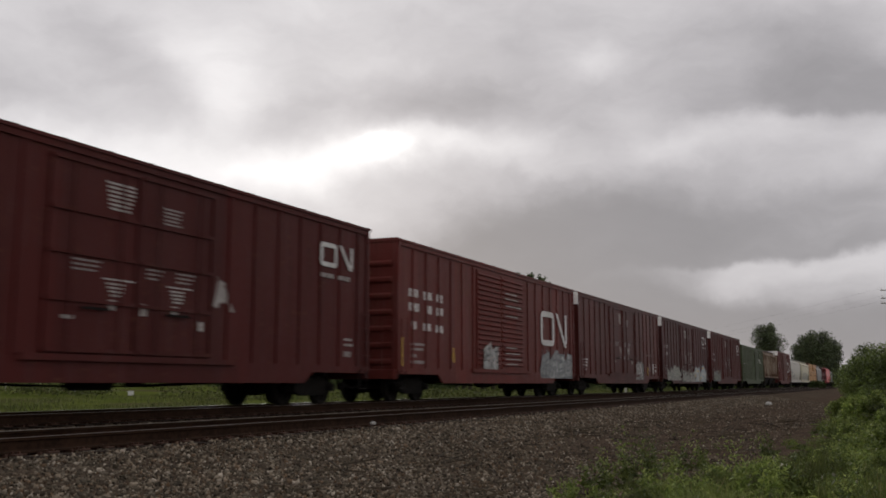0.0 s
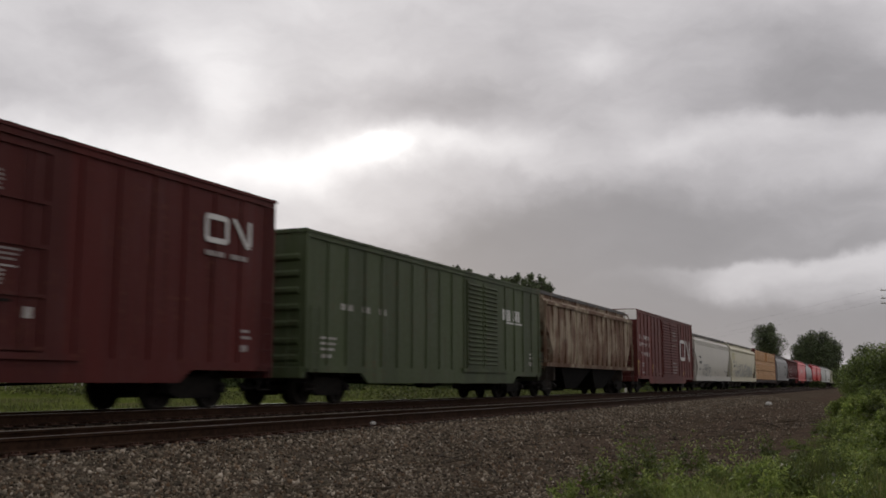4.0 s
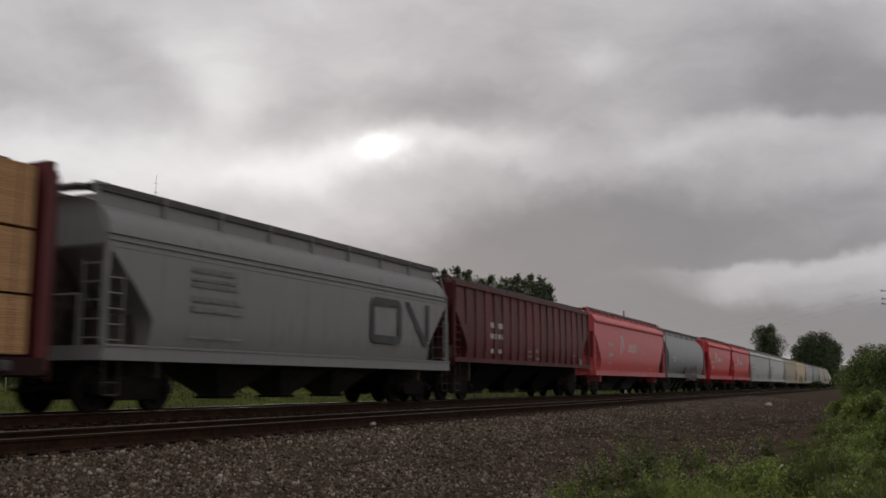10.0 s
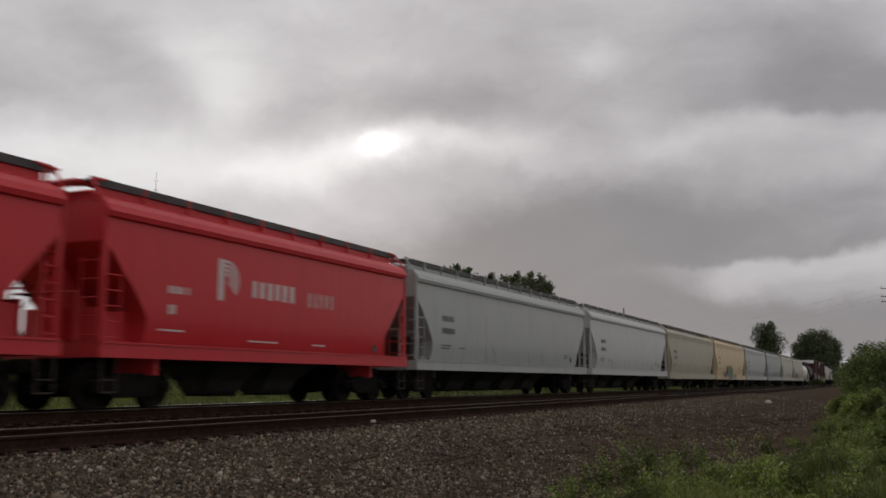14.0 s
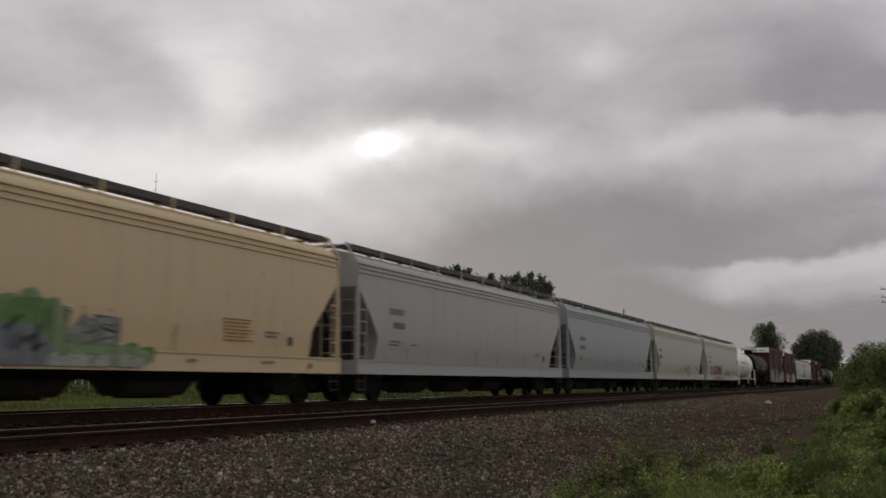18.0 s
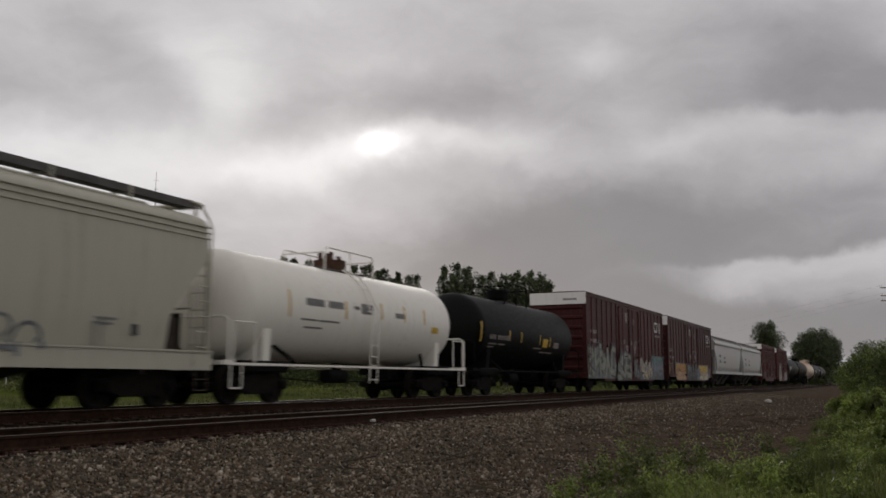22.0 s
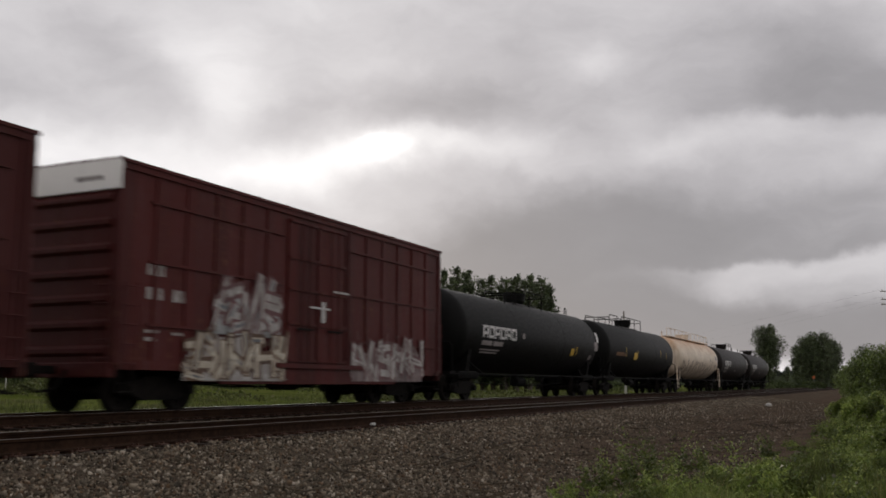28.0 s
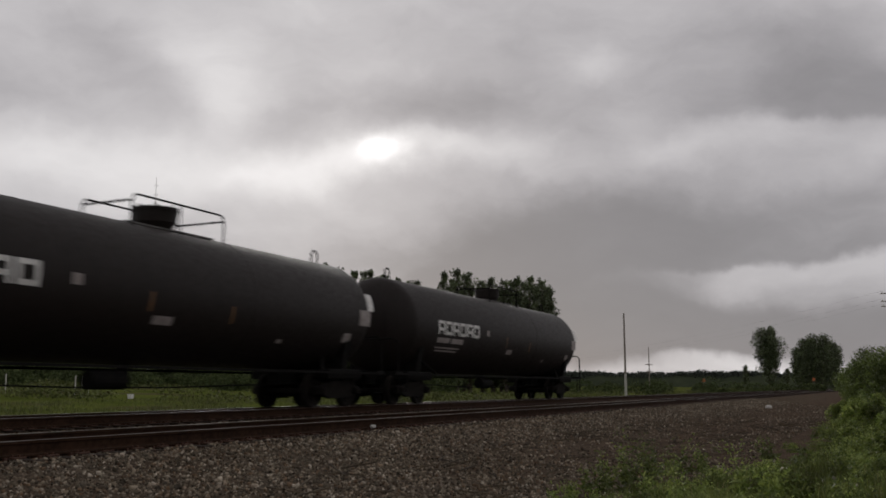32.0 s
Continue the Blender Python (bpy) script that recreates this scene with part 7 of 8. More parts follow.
def build_train():
    y = -1.464
    c = place(plug_boxcar(18.3, RED_A, "dark oxide red boxcar with double plug doors", 100), 14.8)
    graffiti(c, 2.2, 2.9, 2.2, 2.9, y, [DULL, PALE], 101, 1)
    place(louvre_boxcar(18.3, RED_B, "rust red boxcar with corrugated double doors and large white emblem", 110,
                        [(-2.4, -1.0, 1.1, 2.2, [PALE, SILVER, SMOKE], 2, -1.578), (4.2, 8.6, 0.8, 1.95, [SLATE, SILVER, SILVER], 4, -1.504)], False, (-2.9, 1.95)), 34.97)
    c = place(boxcar(18.0, 5.09, RED_C, "bright rust red boxcar with white end panel and graffiti", 120, door=(-3.2, 2.4)), 53.9)
    side_text(c, 18.0, -1.462, 120, False, WHITE), door_text(c, -0.4, 121)
    graffiti(c, 2.5, 4.5, 0.8, 2.0, -1.505, [SMOKE, PALE, SILVER], 122, 3), marks(c, PALE, [(5.6, 2.3, 0.5, 0.08), (6.6, 2.3, 0.5, 0.08), (6.4, 1.3, 0.1, 0.5), (7.2, 1.2, 0.4, 0.6)], -1.462, 123, "chalk_mark"), marks(c, YELLOW, [(5.6, 1.05, 0.14, 0.5), (2.35, 1.3, 0.12, 0.4)], -1.506, 124, "reflector_strip")
    place(plug_boxcar(18.0, RED_D, "dark oxide red boxcar with long white graffiti below", 130,
                      [(-7.6, -2.6, 0.8, 1.9, [SMOKE, SAGE, PALE, SLATE], 5), (-2.6, 2.2, 0.7, 1.6, [SMOKE, SAGE, PALE, SLATE], 5), (2.4, 7.6, 0.72, 2.0, [TEAL, WHITE_SPRAY, SILVER, GOLD], 5)]), 73.1)
    place(plug_boxcar(18.0, RED_A, "dark oxide red boxcar with dark green graffiti", 140, [(-8.2, -4.3, 0.8, 1.8, [SMOKE, GREEN_DULL, SLATE, CREAM], 6)]), 92.8)
    c = place(boxcar(18.4, 4.62, GREEN_BOX, "olive green boxcar with a ribbed sliding door", 150, door=(1.3, 4.2), door_kind="louvre", posts=1.02, white_end=False), 112.5)
    side_text(c, 18.4, -1.462, 150, False, PALE)
    marks(c, WHITE, [(4.9, 3.05, 2.0, 0.45), (5.3, 2.95, 1.8, 0.06)], -1.462, 151), marks(c, PALE, [(-7.4, 2.6, 0.7, 0.18), (-6.2, 2.6, 0.7, 0.18), (-5.2, 2.6, 0.5, 0.18)], -1.462, 152)
    c = place(hopper(15.8, H_RUST, "rust streaked cream covered hopper with ribbed sides", 160, "ribbed", bays=2, cut=1.6, sill_z=(1.33, 1.48), top=4.2, ladder=H_RUST), 130.4)
    place(louvre_boxcar(18.06, RED_G, "red boxcar with corrugated doors and a large white emblem", 170,
                        [(-4.4, -2.6, 0.8, 1.9, [OXIDE], 2), (4.2, 8.2, 1.2, 1.6, [OXIDE], 5)], True), 148.66)
    c = place(hopper(18.0, H_GREY, "light grey covered hopper with thin black graffiti", 180, "beads"), 167.75)
    hopper_text(c, 18.0, 180)
    scrawl(c, 181, -5.2, -1.6, 1.25, 2.3, SLATE)
    c = place(hopper(18.7, H_YELLOWISH, "yellowed grey covered hopper with faded blue graffiti", 190, "chord", bays=4), 186.93)
    hopper_text(c, 18.7, 190), graffiti(c, -6.4, 6.8, 1.24, 2.62, -1.506, [TEAL_FADE, SLATE_FADE], 191, 17, 0.2, fat=0.5)
    graffiti(c, -8.4, -6.6, 2.9, 3.7, -1.506, [YELLOW_FADE], 192, 2, 0.5, fat=1.5)
    place(lumber_car(22.0, "dark red-brown centre-beam flat car loaded with bundles of sawn lumber"), 207.86)
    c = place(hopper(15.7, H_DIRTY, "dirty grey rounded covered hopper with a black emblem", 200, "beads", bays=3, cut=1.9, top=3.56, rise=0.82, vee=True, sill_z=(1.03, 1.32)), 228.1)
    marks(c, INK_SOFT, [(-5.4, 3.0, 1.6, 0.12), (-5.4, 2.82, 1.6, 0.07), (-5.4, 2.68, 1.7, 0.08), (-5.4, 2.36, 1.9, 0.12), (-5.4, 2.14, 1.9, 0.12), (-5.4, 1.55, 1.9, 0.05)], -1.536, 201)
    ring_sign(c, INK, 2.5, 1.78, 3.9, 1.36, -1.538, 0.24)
    c = place(hopper(16.5, H_BROWN, "dark brown-red covered hopper with ribbed sides", 210, "ribbed", bays=3, sill_z=(1.36, 1.5), cut=1.7, top=4.16, rise=0.06), 244.87)
    marks(c, WHITE, [(-4.9, 2.72, 0.5, 0.2), (-4.1, 2.72, 0.5, 0.2), (-4.9, 2.3, 0.6, 0.2), (-4.1, 2.3, 0.6, 0.2), (-4.9, 1.75, 0.35, 0.16), (-4.1, 1.75, 0.35, 0.16)], -1.506, 211)
    marks(c, DULL, [(-0.8, 1.9, 0.5, 0.06), (-0.8, 1.7, 0.5, 0.06), (0.2, 1.9, 0.4, 0.16), (0.2, 1.6, 0.4, 0.12), (-2.2, 1.4, 0.9, 0.05), (5.4, 1.9, 0.5, 0.06), (6.6, 1.5, 0.4, 0.3)], -1.506, 212)
    c = place(hopper(16.7, H_SALMON, "faded salmon red covered hopper with white lettering bars", 220, "chord", bays=2, inner=H_SALMON, sill_z=(1.04, 1.32)), 262.61)
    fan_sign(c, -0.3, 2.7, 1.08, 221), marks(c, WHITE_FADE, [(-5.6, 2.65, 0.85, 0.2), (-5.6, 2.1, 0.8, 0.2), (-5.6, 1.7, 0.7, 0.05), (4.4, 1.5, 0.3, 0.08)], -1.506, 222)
    c = place(hopper(14.9, H_DARK, "dark grey round-sided covered hopper with maroon graffiti", 230, "round", bays=4, sill_z=(1.06, 1.33)), 279.34)
    marks(c, WHITE_FADE, [(-5.3, 2.4, 0.5, 0.16), (-4.6, 2.4, 0.6, 0.15), (-5.2, 2.2, 0.8, 0.05)], -1.535, 231), graffiti(c, -1.6, 3.4, 0.86, 1.95, -1.566, [INKY, MAROON], 232, 6, 0.6)
    for x, s in ((295.38, 240), (309.11, 250)):
        c = place(hopper(12.6, H_RED, "bright red short covered hopper with white lettering bars", s, "chord", bays=2, ladder=H_RED, inner=H_RED, sill_z=(1.03, 1.32)), x)
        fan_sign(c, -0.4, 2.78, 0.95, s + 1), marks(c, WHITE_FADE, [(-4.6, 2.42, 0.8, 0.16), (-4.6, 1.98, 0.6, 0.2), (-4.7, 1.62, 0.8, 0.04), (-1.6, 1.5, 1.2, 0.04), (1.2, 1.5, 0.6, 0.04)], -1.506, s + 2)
        marks(c, INK, [(4.4, 1.42, 0.22, 0.24)], -1.506, s + 3, "placard")
    c = place(hopper(18.7, H_COOL, "plain cool grey covered hopper car", 260, "chord", bays=4, sill_z=(0.95, 1.26)), 325.67)
    hopper_text(c, 18.7, 260)
    c = place(hopper(18.1, H_WHITE, "plain off-white covered hopper car", 270, "chord", sill_z=(0.95, 1.26)), 345.21)
    hopper_text(c, 18.1, 270)
    c = place(hopper(19.0, H_OLIVE, "stone grey covered hopper with grime at the ends", 280, "beads"), 364.76)
    hopper_text(c, 19.0, 280)
    c = place(hopper(18.9, H_TAN, "tan covered hopper with green and black graffiti", 290, "beads"), 384.6)
    hopper_text(c, 18.9, 290)
    graffiti(c, -5.7, -3.7, 0.85, 1.6, -1.596, [SLATE, SMOKE], 291, 2, 0.25), bubble_piece(c, -2.6, -0.5, 0.86, 2.15, -1.604, PALE_LEAF, LEAF_GREEN, SLATE, INKY, 292, 2)
    graffiti(c, -0.7, 1.3, 1.24, 1.95, -1.604, [SLATE, GREY_WHITE, GREY_WHITE, SMOKE], 293, 3, 0.5), bubble_piece(c, -0.6, 1.9, 0.86, 1.32, -1.604, LEAF_GREEN, PALE_LEAF, GREY_WHITE, LEAF_GREEN, 294, 3)
    marks(c, ORANGE_STAIN, [(4.5 + 0.02 * i, 2.0 - 0.08 * i, 1.1 - 0.09 * (i % 3), 0.035) for i in range(7)], -1.506, 295, "notice")
    marks(c, ORANGE_STAIN, [(3.2, 1.0, 0.35, 0.07), (5.9, 1.02, 0.5, 0.06), (7.9, 0.93, 0.18, 0.12), (0.6, 1.08, 0.25, 0.05), (-6.2, 1.0, 0.4, 0.06)], -1.596, 296, "rust_stain")
    c = place(hopper(18.5, H_BLUEGREY, "light grey covered hopper with faint rust stains", 300, "beads"), 404.43)
    hopper_text(c, 18.5, 300)
    c = place(hopper(17.5, H_SAGE, "plain sage grey covered hopper car", 310, "beads"), 423.72)
    hopper_text(c, 17.5, 310)
    c = place(hopper(17.5, H_BEIGE, "beige grey covered hopper with small black scrawl", 320, "beads", bays=4), 442.56)
    hopper_text(c, 17.5, 320, x=1.0), scrawl(c, 321, 1.2, 3.6, 1.2, 1.9, SLATE)
    c = place(hopper(18.7, H_BEIGE, "beige grey covered hopper with red and white graffiti", 330, "beads", bays=4), 461.83)
    hopper_text(c, 18.7, 330)
    graffiti(c, -6.5, -4.9, 1.2, 2.05, -1.506, [SLATE, SILVER, CREAM], 331, 2, 0.3), graffiti(c, -4.9, -0.6, 1.2, 2.15, -1.506, [SMOKE, CRIMSON, CREAM], 332, 6, 0.45)
    graffiti(c, -6.2, -0.4, 0.86, 1.14, -1.594, [CRIMSON, CREAM], 333, 8, 0.3), scrawl(c, 334, 1.8, 4.8, 1.2, 1.8, SLATE)
    c = place(tank_car(13.3, T_WHITE, "white tank car with a valve cluster and platform", 340, R=1.385, zc=2.48, frame=T_WHITE, below=BLACK, rail_mat=T_WHITE, dome="valves", loops=False, dx=-0.1, rail=(-1.5, 1.3)), 478.7)
    on_shell(c, INK_SOFT, [(-3.4, 2.55, 0.9, 0.2), (-2.3, 2.55, 0.8, 0.2), (-0.9, 2.6, 0.3, 0.1), (-0.5, 2.5, 0.7, 0.3), (-3.6, 2.15, 0.8, 0.05), (-2.7, 2.15, 1.0, 0.05), (-3.4, 1.95, 0.9, 0.05), (1.6, 2.5, 0.6, 0.16)], 1.385, 2.48, "stencil_marking")
    on_shell(c, YELLOW, [(4.2, 2.15, 0.5, 0.2), (-4.2, 2.2, 0.08, 0.7), (-1.4, 2.3, 0.08, 0.5), (0.7, 2.4, 0.08, 0.5), (2.2, 2.4, 0.08, 0.5), (3.6, 2.4, 0.08, 0.5)], 1.385, 2.48, "reflector_strip")
    c = place(tank_car(12.9, T_BLACK, "black tank car with yellow marks and a manway platform", 350, R=1.435, zc=2.53, dx=-0.6, loops=False, ladder=False, tall_rail=True, rail=(-1.6, 1.1)), 492.9)
    on_shell(c, YELLOW, [(1.3, 2.05, 0.65, 0.36), (-5.85, 2.05, 0.13, 0.75), (-2.88, 2.17, 0.1, 0.42), (-1.5, 2.15, 0.1, 0.42), (0.85, 2.15, 0.1, 0.42), (2.2, 2.1, 0.1, 0.42)], 1.435, 2.53, "yellow_placard")
    on_shell(c, DULL, [(-4.9 + 0.165 * i, 2.18, 0.1, 0.17) for i in range(13) if i != 4], 1.435, 2.53, "stencil_marking")
    on_shell(c, DULL, [ (-4.9, 1.98, 0.8, 0.05), (-3.9, 1.98, 0.7, 0.05), (-4.9, 1.86, 0.6, 0.05), (0.2, 1.95, 1.0, 0.05), (1.2, 1.8, 1.6, 0.05), (2.8, 2.05, 0.7, 0.25)], 1.435, 2.53, "stencil_marking")
    c = place(plug_boxcar(18.1, RED_D, "dark oxide red boxcar with pale blue-grey graffiti along the bottom", 360,
                      [(-8.8, -3.4, 0.7, 2.5, [SMOKE, SAGE_2, SLATE, SAGE], 5), (-3.4, -0.4, 0.6, 2.5, [SMOKE, SAGE_2, SMOKE, SLATE], 3), (0.5, 2.2, 0.7, 1.7, [SLATE, SMOKE], 2), (2.2, 5.6, 0.66, 1.95, [SMOKE, CREAM, SLATE, GOLD], 5), (5.2, 8.9, 0.66, 2.2, [SMOKE, STEEL, SMOKE, SLATE], 5)]), 509.74)
    bubble_piece(c, 5.4, 8.6, 1.3, 2.2, -1.516, SMOKE, SEA_DARK, STEEL, INKY, 362, 4)
    marks(c, YELLOW, [(8.72, 1.1, 0.12, 0.95)], -1.512, 361, "reflector_strip")
    c = place(plug_boxcar(18.0, RED_F, "patched oxide red boxcar with yellow graffiti", 370,
                          [(-1.9, 1.2, 0.66, 1.95, [INKY, SMOKE, INKY], 5)], big=False), 529.46)
    marks(c, DULL, [(-8.3, 2.62, 0.75, 0.24), (-8.3, 2.12, 0.62, 0.24), (-7.45, 2.1, 0.6, 0.24)], -1.462, 376), marks(c, YELLOW, [(-8.55, 0.98, 0.13, 0.95), (-8.55, 0.85, 0.5, 0.12)], -1.462, 377, "reflector_strip")
    marks(c, PALE, [(-1.2, 1.05, 0.035, 0.6), (-0.4, 1.2, 0.03, 0.55), (0.35, 1.0, 0.035, 0.7), (-0.75, 0.98, 0.5, 0.03), (0.75, 1.3, 0.03, 0.45)], -1.592, 378, "graffiti_glint")
    bubble_piece(c, -6.5, -2.7, 0.66, 1.95, -1.505, SEA_DARK, AMBER, PEACH, UMBER, 371, 5), bubble_piece(c, 2.6, 6.5, 0.66, 1.9, -1.505, SEA_DARK, GOLD, CREAM, UMBER, 372, 5)
    bubble_piece(c, -2.6, -1.7, 0.66, 1.8, -1.584, SMOKE, STEEL, SMOKE, INKY, 373, 2), bubble_piece(c, 1.1, 2.4, 0.66, 1.65, -1.584, SMOKE, STEEL, STEEL, INKY, 374, 2)
    bubble_piece(c, 6.7, 7.5, 0.8, 1.6, -1.505, SLATE, UMBER, SLATE, SMOKE, 375, 2)
    for x, s in ((548.39, 380), (565.68, 390)):
        c = place(hopper(16.4, H_SILVER, "silver grey covered hopper with open bays below", s, "chord", bays=3, sill_z=(1.22, 1.44), sill=H_WHITE), x)
        marks(c, INK_SOFT, [(-5.9, 2.72, 1.05, 0.22), (-5.9, 2.22, 1.15, 0.22), (-5.9, 1.8, 0.8, 0.05)], -1.506, s + 1), hopper_text(c, 16.4, s, x=5.0)
    c = place(boxcar(15.0, 5.09, RED_E, "dark red boxcar with belted sides and worn paint", 400, door=(-1.9, 1.0), belts=(1.75, 3.05, 4.3)), 582.7)
    graffiti(c, -1.6, 0.2, 3.4, 4.6, -1.568, [DULL], 401, 2, 0.5), graffiti(c, -7.0, -3.5, 1.0, 1.9, -1.464, [DULL, SMOKE], 402, 3), graffiti(c, 1.4, 5.6, 1.0, 1.8, -1.464, [DULL], 403, 4, 0.5)
    marks(c, DULL, [(1.5, 2.1, 0.5, 0.06), (-0.5, 2.4, 0.25, 0.5), (6.2, 2.6, 0.4, 0.06), (6.2, 2.4, 0.4, 0.06)], -1.57, 404)
    c = place(boxcar(14.9, 5.09, RED_E, "red boxcar with belted sides, white end panel and pale graffiti", 410, door=(-1.6, 1.2), belts=(1.75, 3.05, 4.3)), 599.8)
    marks(c, PALE, [(-6.6, 2.8, 0.5, 0.24), (-6.6, 2.3, 0.45, 0.26), (-5.8, 2.3, 0.45, 0.26), (-6.6, 1.62, 0.4, 0.06), (-5.8, 1.6, 0.4, 0.06), (-6.6, 1.45, 0.3, 0.08)], -1.464, 411)
    graffiti(c, -4.5, -1.9, 1.7, 3.1, -1.516, [MAROON, PALE, SILVER, SLATE], 412, 4, 0.45), graffiti(c, -5.5, -1.7, 0.65, 1.85, -1.535, [UMBER, CREAM, PALE, SLATE], 413, 7, 0.5), graffiti(c, 1.6, 6.0, 0.66, 1.95, -1.516, [MAROON, PALE, CHALK_GREY], 414, 6, 0.4)
    marks(c, WHITE, [(-0.1, 2.2, 0.16, 0.55), (-0.7, 2.55, 1.1, 0.05), (0.5, 3.05, 0.8, 0.05)], -1.57, 415)
    black_tank(617.77, 18.8, T_BLACK, 420, True)
    c = place(tank_car(18.8, T_BLACK, "black tank car with a yellow placard and long roof rails", 430, loops=False, ladder=False, walk_rail=((-5.4, -3.5, 0.46),), rail=(-2.6, 2.27), rings=(-3.0, 3.0)), 637.32)
    on_shell(c, YELLOW, [(-2.9, 2.05, 0.7, 0.42), (-2.15, 2.1, 0.08, 0.5), (-4.9, 2.2, 0.09, 0.5), (4.3, 2.4, 0.08, 0.45), (6.0, 2.3, 0.08, 0.45)], 1.56, 2.6, "yellow_placard")
    on_shell(c, RUST_MARK, [(-7.0, 2.2, 1.6, 0.2), (-5.3, 2.2, 0.3, 0.2)], 1.56, 2.6, "stencil_marking")
    on_shell(c, DULL, [(8.1, 2.2, 0.4, 0.1), (7.8, 2.4, 0.5, 0.04)], 1.56, 2.6, "notice")
    c = place(tank_car(18.9, T_CREAM, "rusty cream tank car with a full-length roof walkway and dark graffiti", 440, full_rail=True, frame=T_CREAM_PLAIN, below=BLACK, ladder=False, rings=(-5.5, -1.6, 1.8, 5.6), dome="bowl"), 656.81)
    shell_blobs(c, UMBER_DARK, -7.6, 5.4, 1.5, 2.5, 1.56, 2.6, 441, 15), on_shell(c, DULL, [(7.0, 2.7, 0.7, 0.35), (7.9, 2.4, 0.3, 0.4), (6.8, 2.0, 0.5, 0.3)], 1.56, 2.6, "notice")
    black_tank(676.36, 18.9, T_BROWNBLACK, 450, False)
    black_tank(696.5, 19.0, T_BROWNBLACK, 460, False)


def black_tank(x, L, mat, seed, yellow):
    c = place(tank_car(L, mat, "black tank car with six white block marks", seed, walk_rail=((-2.5, -1.5, 0.28),) if yellow else (), rings=(-3.1, 3.1), ladder=False, dx=0.5 if yellow else 1.2, rail=(-1.2, 2.2) if yellow else (-0.3, 2.8)), x)
    rows, t = [], 0.11
    for i in range(6):
        a = -6.85 + i * 0.6
        for q in ((a, 2.33, t, 0.47), (a + 0.4, 2.33, t, 0.47), (a + t, 2.7, 0.27, 0.1), (a + t, 2.33 if i % 2 else 2.46, 0.27, 0.1)):
            rows.append(q)
    for i in range(6):
        on_shell(c, WHITE, rows[4 * i:4 * i + 4], 1.56, 2.6, "emblem_block", "white outlined block shape", True)
    on_shell(c, DULL, [(-6.85, 2.05, 1.0, 0.17), (-5.7, 2.05, 1.0, 0.17), (-6.85, 1.86, 2.0, 0.05), (-6.75, 1.76, 1.7, 0.05), (8.0, 2.3, 0.6, 0.45), (-2.6, 2.45, 0.25, 0.22), (7.3, 1.8, 0.4, 0.25)], 1.56, 2.6, "stencil_marking")
    on_shell(c, WHITE, [(8.45, 2.75, 0.35, 0.5)], 1.56, 2.6, "placard")
    if yellow:
        on_shell(c, YELLOW, [(4.2, 1.95, 0.5, 0.34), (5.0, 2.0, 0.09, 0.4)], 1.56, 2.6, "reflector")
    else:
        on_shell(c, RUST_MARK, [(-0.5, 2.1, 0.09, 0.4), (2.2, 2.0, 0.09, 0.4)], 1.56, 2.6, "reflector")
        on_shell(c, DULL, [(-0.3, 1.85, 0.6, 0.18), (4.3, 1.65, 0.22, 0.1)], 1.56, 2.6, "notice")
    return c


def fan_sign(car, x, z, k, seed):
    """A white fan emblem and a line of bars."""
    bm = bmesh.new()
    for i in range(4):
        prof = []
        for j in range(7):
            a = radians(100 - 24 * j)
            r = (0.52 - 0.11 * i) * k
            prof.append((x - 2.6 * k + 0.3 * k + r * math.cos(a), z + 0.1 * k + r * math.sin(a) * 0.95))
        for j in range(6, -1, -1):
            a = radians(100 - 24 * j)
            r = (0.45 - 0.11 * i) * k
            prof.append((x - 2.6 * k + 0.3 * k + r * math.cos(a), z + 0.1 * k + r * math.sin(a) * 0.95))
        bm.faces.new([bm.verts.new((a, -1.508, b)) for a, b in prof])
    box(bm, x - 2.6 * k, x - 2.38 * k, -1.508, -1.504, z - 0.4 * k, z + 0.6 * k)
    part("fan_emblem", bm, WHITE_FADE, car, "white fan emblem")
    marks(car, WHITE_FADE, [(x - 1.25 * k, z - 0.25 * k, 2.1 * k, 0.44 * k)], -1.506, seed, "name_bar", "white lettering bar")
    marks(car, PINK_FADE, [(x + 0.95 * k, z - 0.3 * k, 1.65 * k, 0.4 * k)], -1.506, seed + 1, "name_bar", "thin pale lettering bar")


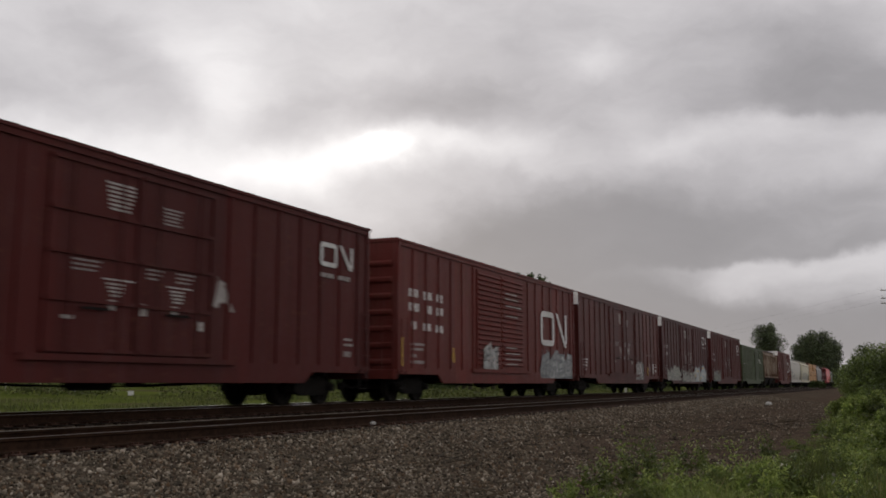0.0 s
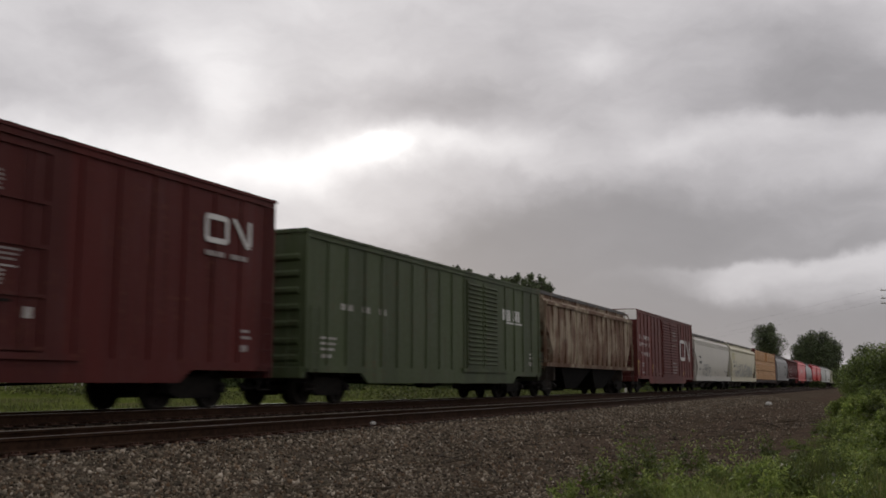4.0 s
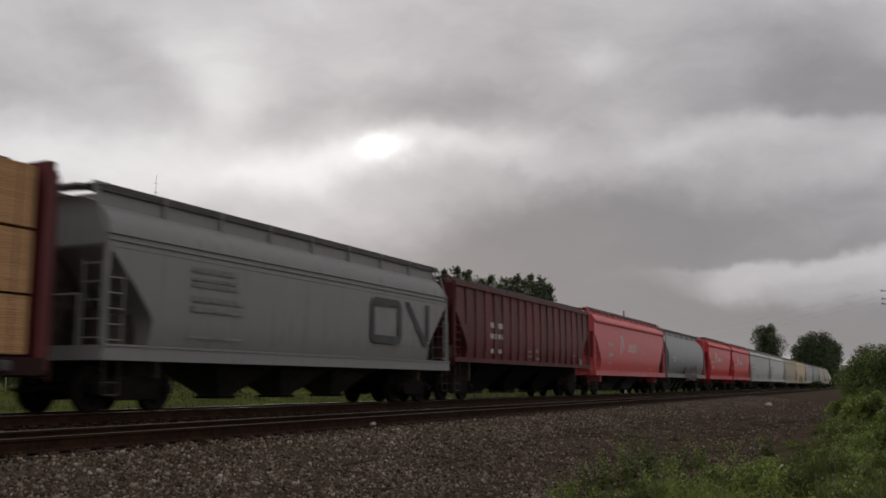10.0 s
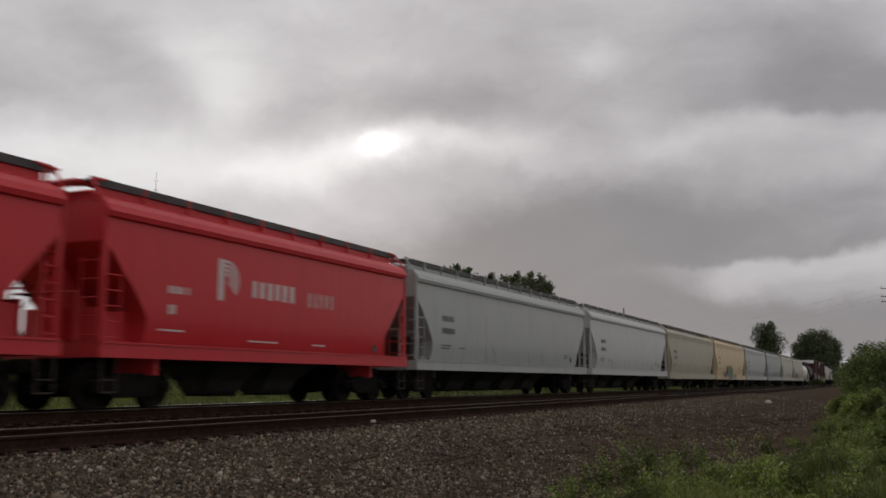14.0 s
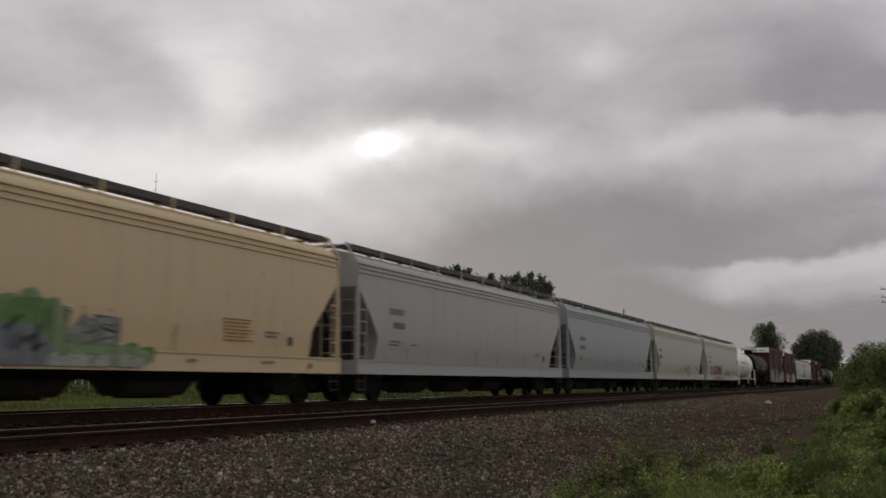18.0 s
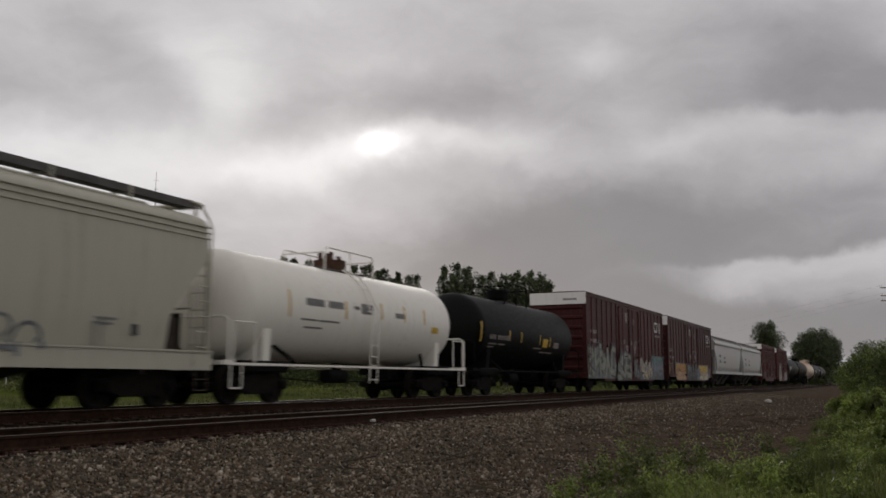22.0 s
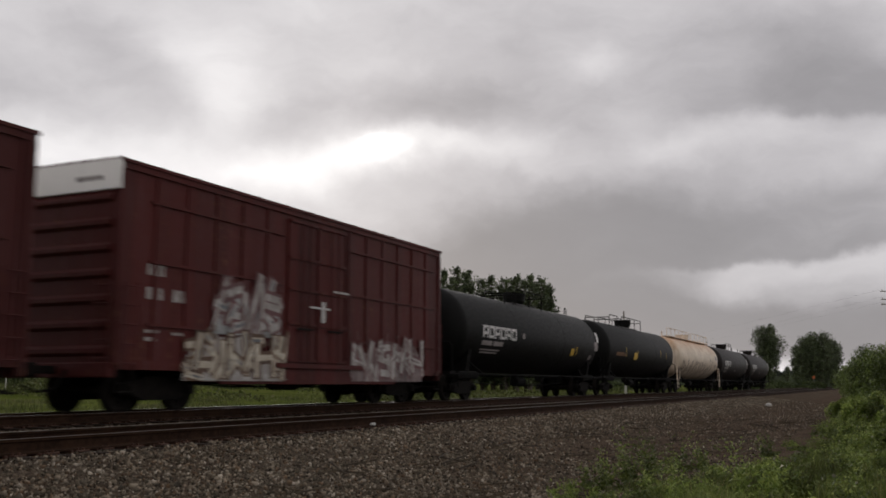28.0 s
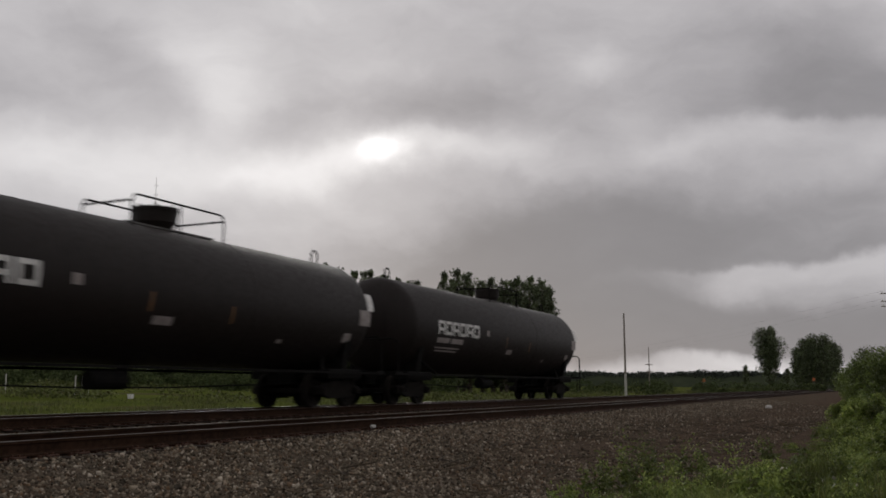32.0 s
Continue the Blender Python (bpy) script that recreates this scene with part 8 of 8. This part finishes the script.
def scrawl(car, seed, x0, x1, z0, z1, mat):
    """Thin looping spray lines: tall stems that bend over into arches."""
    rng = random.Random(seed)
    bm = bmesh.new()
    n = 5
    w = (x1 - x0) / n
    for i in range(n):
        a, b = x0 + w * (i + rng.uniform(0.0, 0.15)), x0 + w * (i + rng.uniform(0.8, 1.1))
        top = z1 - rng.uniform(0.0, 0.35) * (z1 - z0)
        foot, end = z0 - rng.uniform(0.0, 0.3), z0 + rng.uniform(-0.2, 0.5) * (z1 - z0)
        r = (b - a) / 2
        path = [(a - 0.04, foot + (top - r - foot) * j / 6) for j in range(7)]
        path += [(a + r - r * math.cos(math.pi * j / 9), top - r * 0.9 + 0.9 * r * math.sin(math.pi * j / 9)) for j in range(10)]
        path += [(b - rng.uniform(0.0, 0.12) * j, top - r * 0.9 + (end - top + r * 0.9) * j / 5) for j in range(1, 6)]
        if rng.random() < 0.7:
            path += [(b - 0.25 - 0.1 * j, end + 0.03 * j) for j in range(1, 4)]
        th = rng.uniform(0.028, 0.045)
        for (px, pz), (qx, qz) in zip(path[:-1], path[1:]):
            m = math.hypot(qx - px, qz - pz) + 1e-6
            nx, nz = -(qz - pz) / m * th, (qx - px) / m * th
            q = [(px - nx, pz - nz), (qx - nx, qz - nz), (qx + nx, qz + nz), (px + nx, pz + nz)]
            low = min(b for _, b in q)
            bm.faces.new([bm.verts.new((u, hug(car, -1.507, v) if low > 1.22 else -1.596, v)) for u, v in q])
    tagged(part("graffiti_line", bm, mat, car, "thin dark sprayed lines"), kind="stuff")


WHITE_SPRAY = spray("white", (0.50, 0.49, 0.45), (0.36, 0.35, 0.32))
SAGE_2 = spray("grey_sage", (0.17, 0.185, 0.15), (0.26, 0.27, 0.22))
CHALK_GREY = spray("chalk_grey", (0.22, 0.17, 0.165), (0.13, 0.085, 0.08))
STEEL = spray("steel_blue", (0.10, 0.12, 0.16), (0.20, 0.22, 0.25))
UMBER_DARK = spray("dark_umber", (0.06, 0.042, 0.032), (0.19, 0.14, 0.10))
UMBER = spray("umber", (0.13, 0.065, 0.03), (0.07, 0.04, 0.025))
LEAF_GREEN = spray("leaf_green", (0.075, 0.17, 0.035), (0.13, 0.22, 0.07))
PALE_LEAF = spray("pale_leaf_green", (0.24, 0.30, 0.17), (0.17, 0.24, 0.11))
GREY_WHITE = spray("grey_white", (0.36, 0.37, 0.32), (0.24, 0.26, 0.21))
INKY = spray("black", (0.010, 0.011, 0.010), (0.026, 0.030, 0.024))
SEA_DARK = spray("dark_sea_green", (0.075, 0.15, 0.15), (0.13, 0.20, 0.19))
PEACH = spray("peach", (0.50, 0.36, 0.22), (0.42, 0.24, 0.13))
AMBER = spray("amber", (0.50, 0.27, 0.05), (0.40, 0.19, 0.045))
GREEN_DULL = spray("dull_green", (0.10, 0.13, 0.10), (0.20, 0.20, 0.15))
TEAL_FADE = spray("faded_blue", (0.34, 0.345, 0.31), (0.43, 0.41, 0.33))
SLATE_FADE = spray("faded_slate", (0.22, 0.24, 0.245), (0.36, 0.35, 0.30))
YELLOW_FADE = spray("faded_yellow", (0.48, 0.44, 0.14), (0.44, 0.41, 0.28))
WHITE_FADE = surface("faded_white_lettering", (0.66, 0.58, 0.55), (0.55, 0.42, 0.40), 0.6, 6.0)
PINK_FADE = surface("thin_white_lettering", (0.55, 0.32, 0.30), (0.48, 0.22, 0.21), 0.6, 6.0)
OXIDE = spray("dull_oxide", (0.12, 0.05, 0.045), (0.17, 0.09, 0.08))
ORANGE_STAIN = surface("orange_rust_stain", (0.40, 0.21, 0.08), (0.30, 0.14, 0.05), 0.8, 6.0)
RUST_MARK = surface("faded_orange_lettering", (0.16, 0.07, 0.02), (0.10, 0.05, 0.02), 0.6, 6.0)
build_train()


def motions():
    """The train rolls by at a steady pace; its wheels turn with it."""
    for car, x in TRAIN:
        walk(car, [(t, pose(x - SPEED * t, FAR_Y, 0)) for t in range(33)])
    turn = math.degrees(SPEED / WHEEL_R)
    keyed = {}
    for w in RUNNING_GEAR:
        side = 1 if w.matrix_basis.translation.x > 0 else -1
        if side not in keyed:
            walk(w, [(i / FPS, pose(side * AXLES, 0, WHEEL_R, ry=-turn * i / FPS)) for i in range(32 * FPS + 1)])
            keyed[side] = w
            continue
        # the same turning, keyed once for each end of a truck
        first = keyed[side].animation_data
        w.rotation_mode = "QUATERNION"
        own = w.animation_data_create()
        own.action, own.action_slot = first.action, first.action_slot


motions()
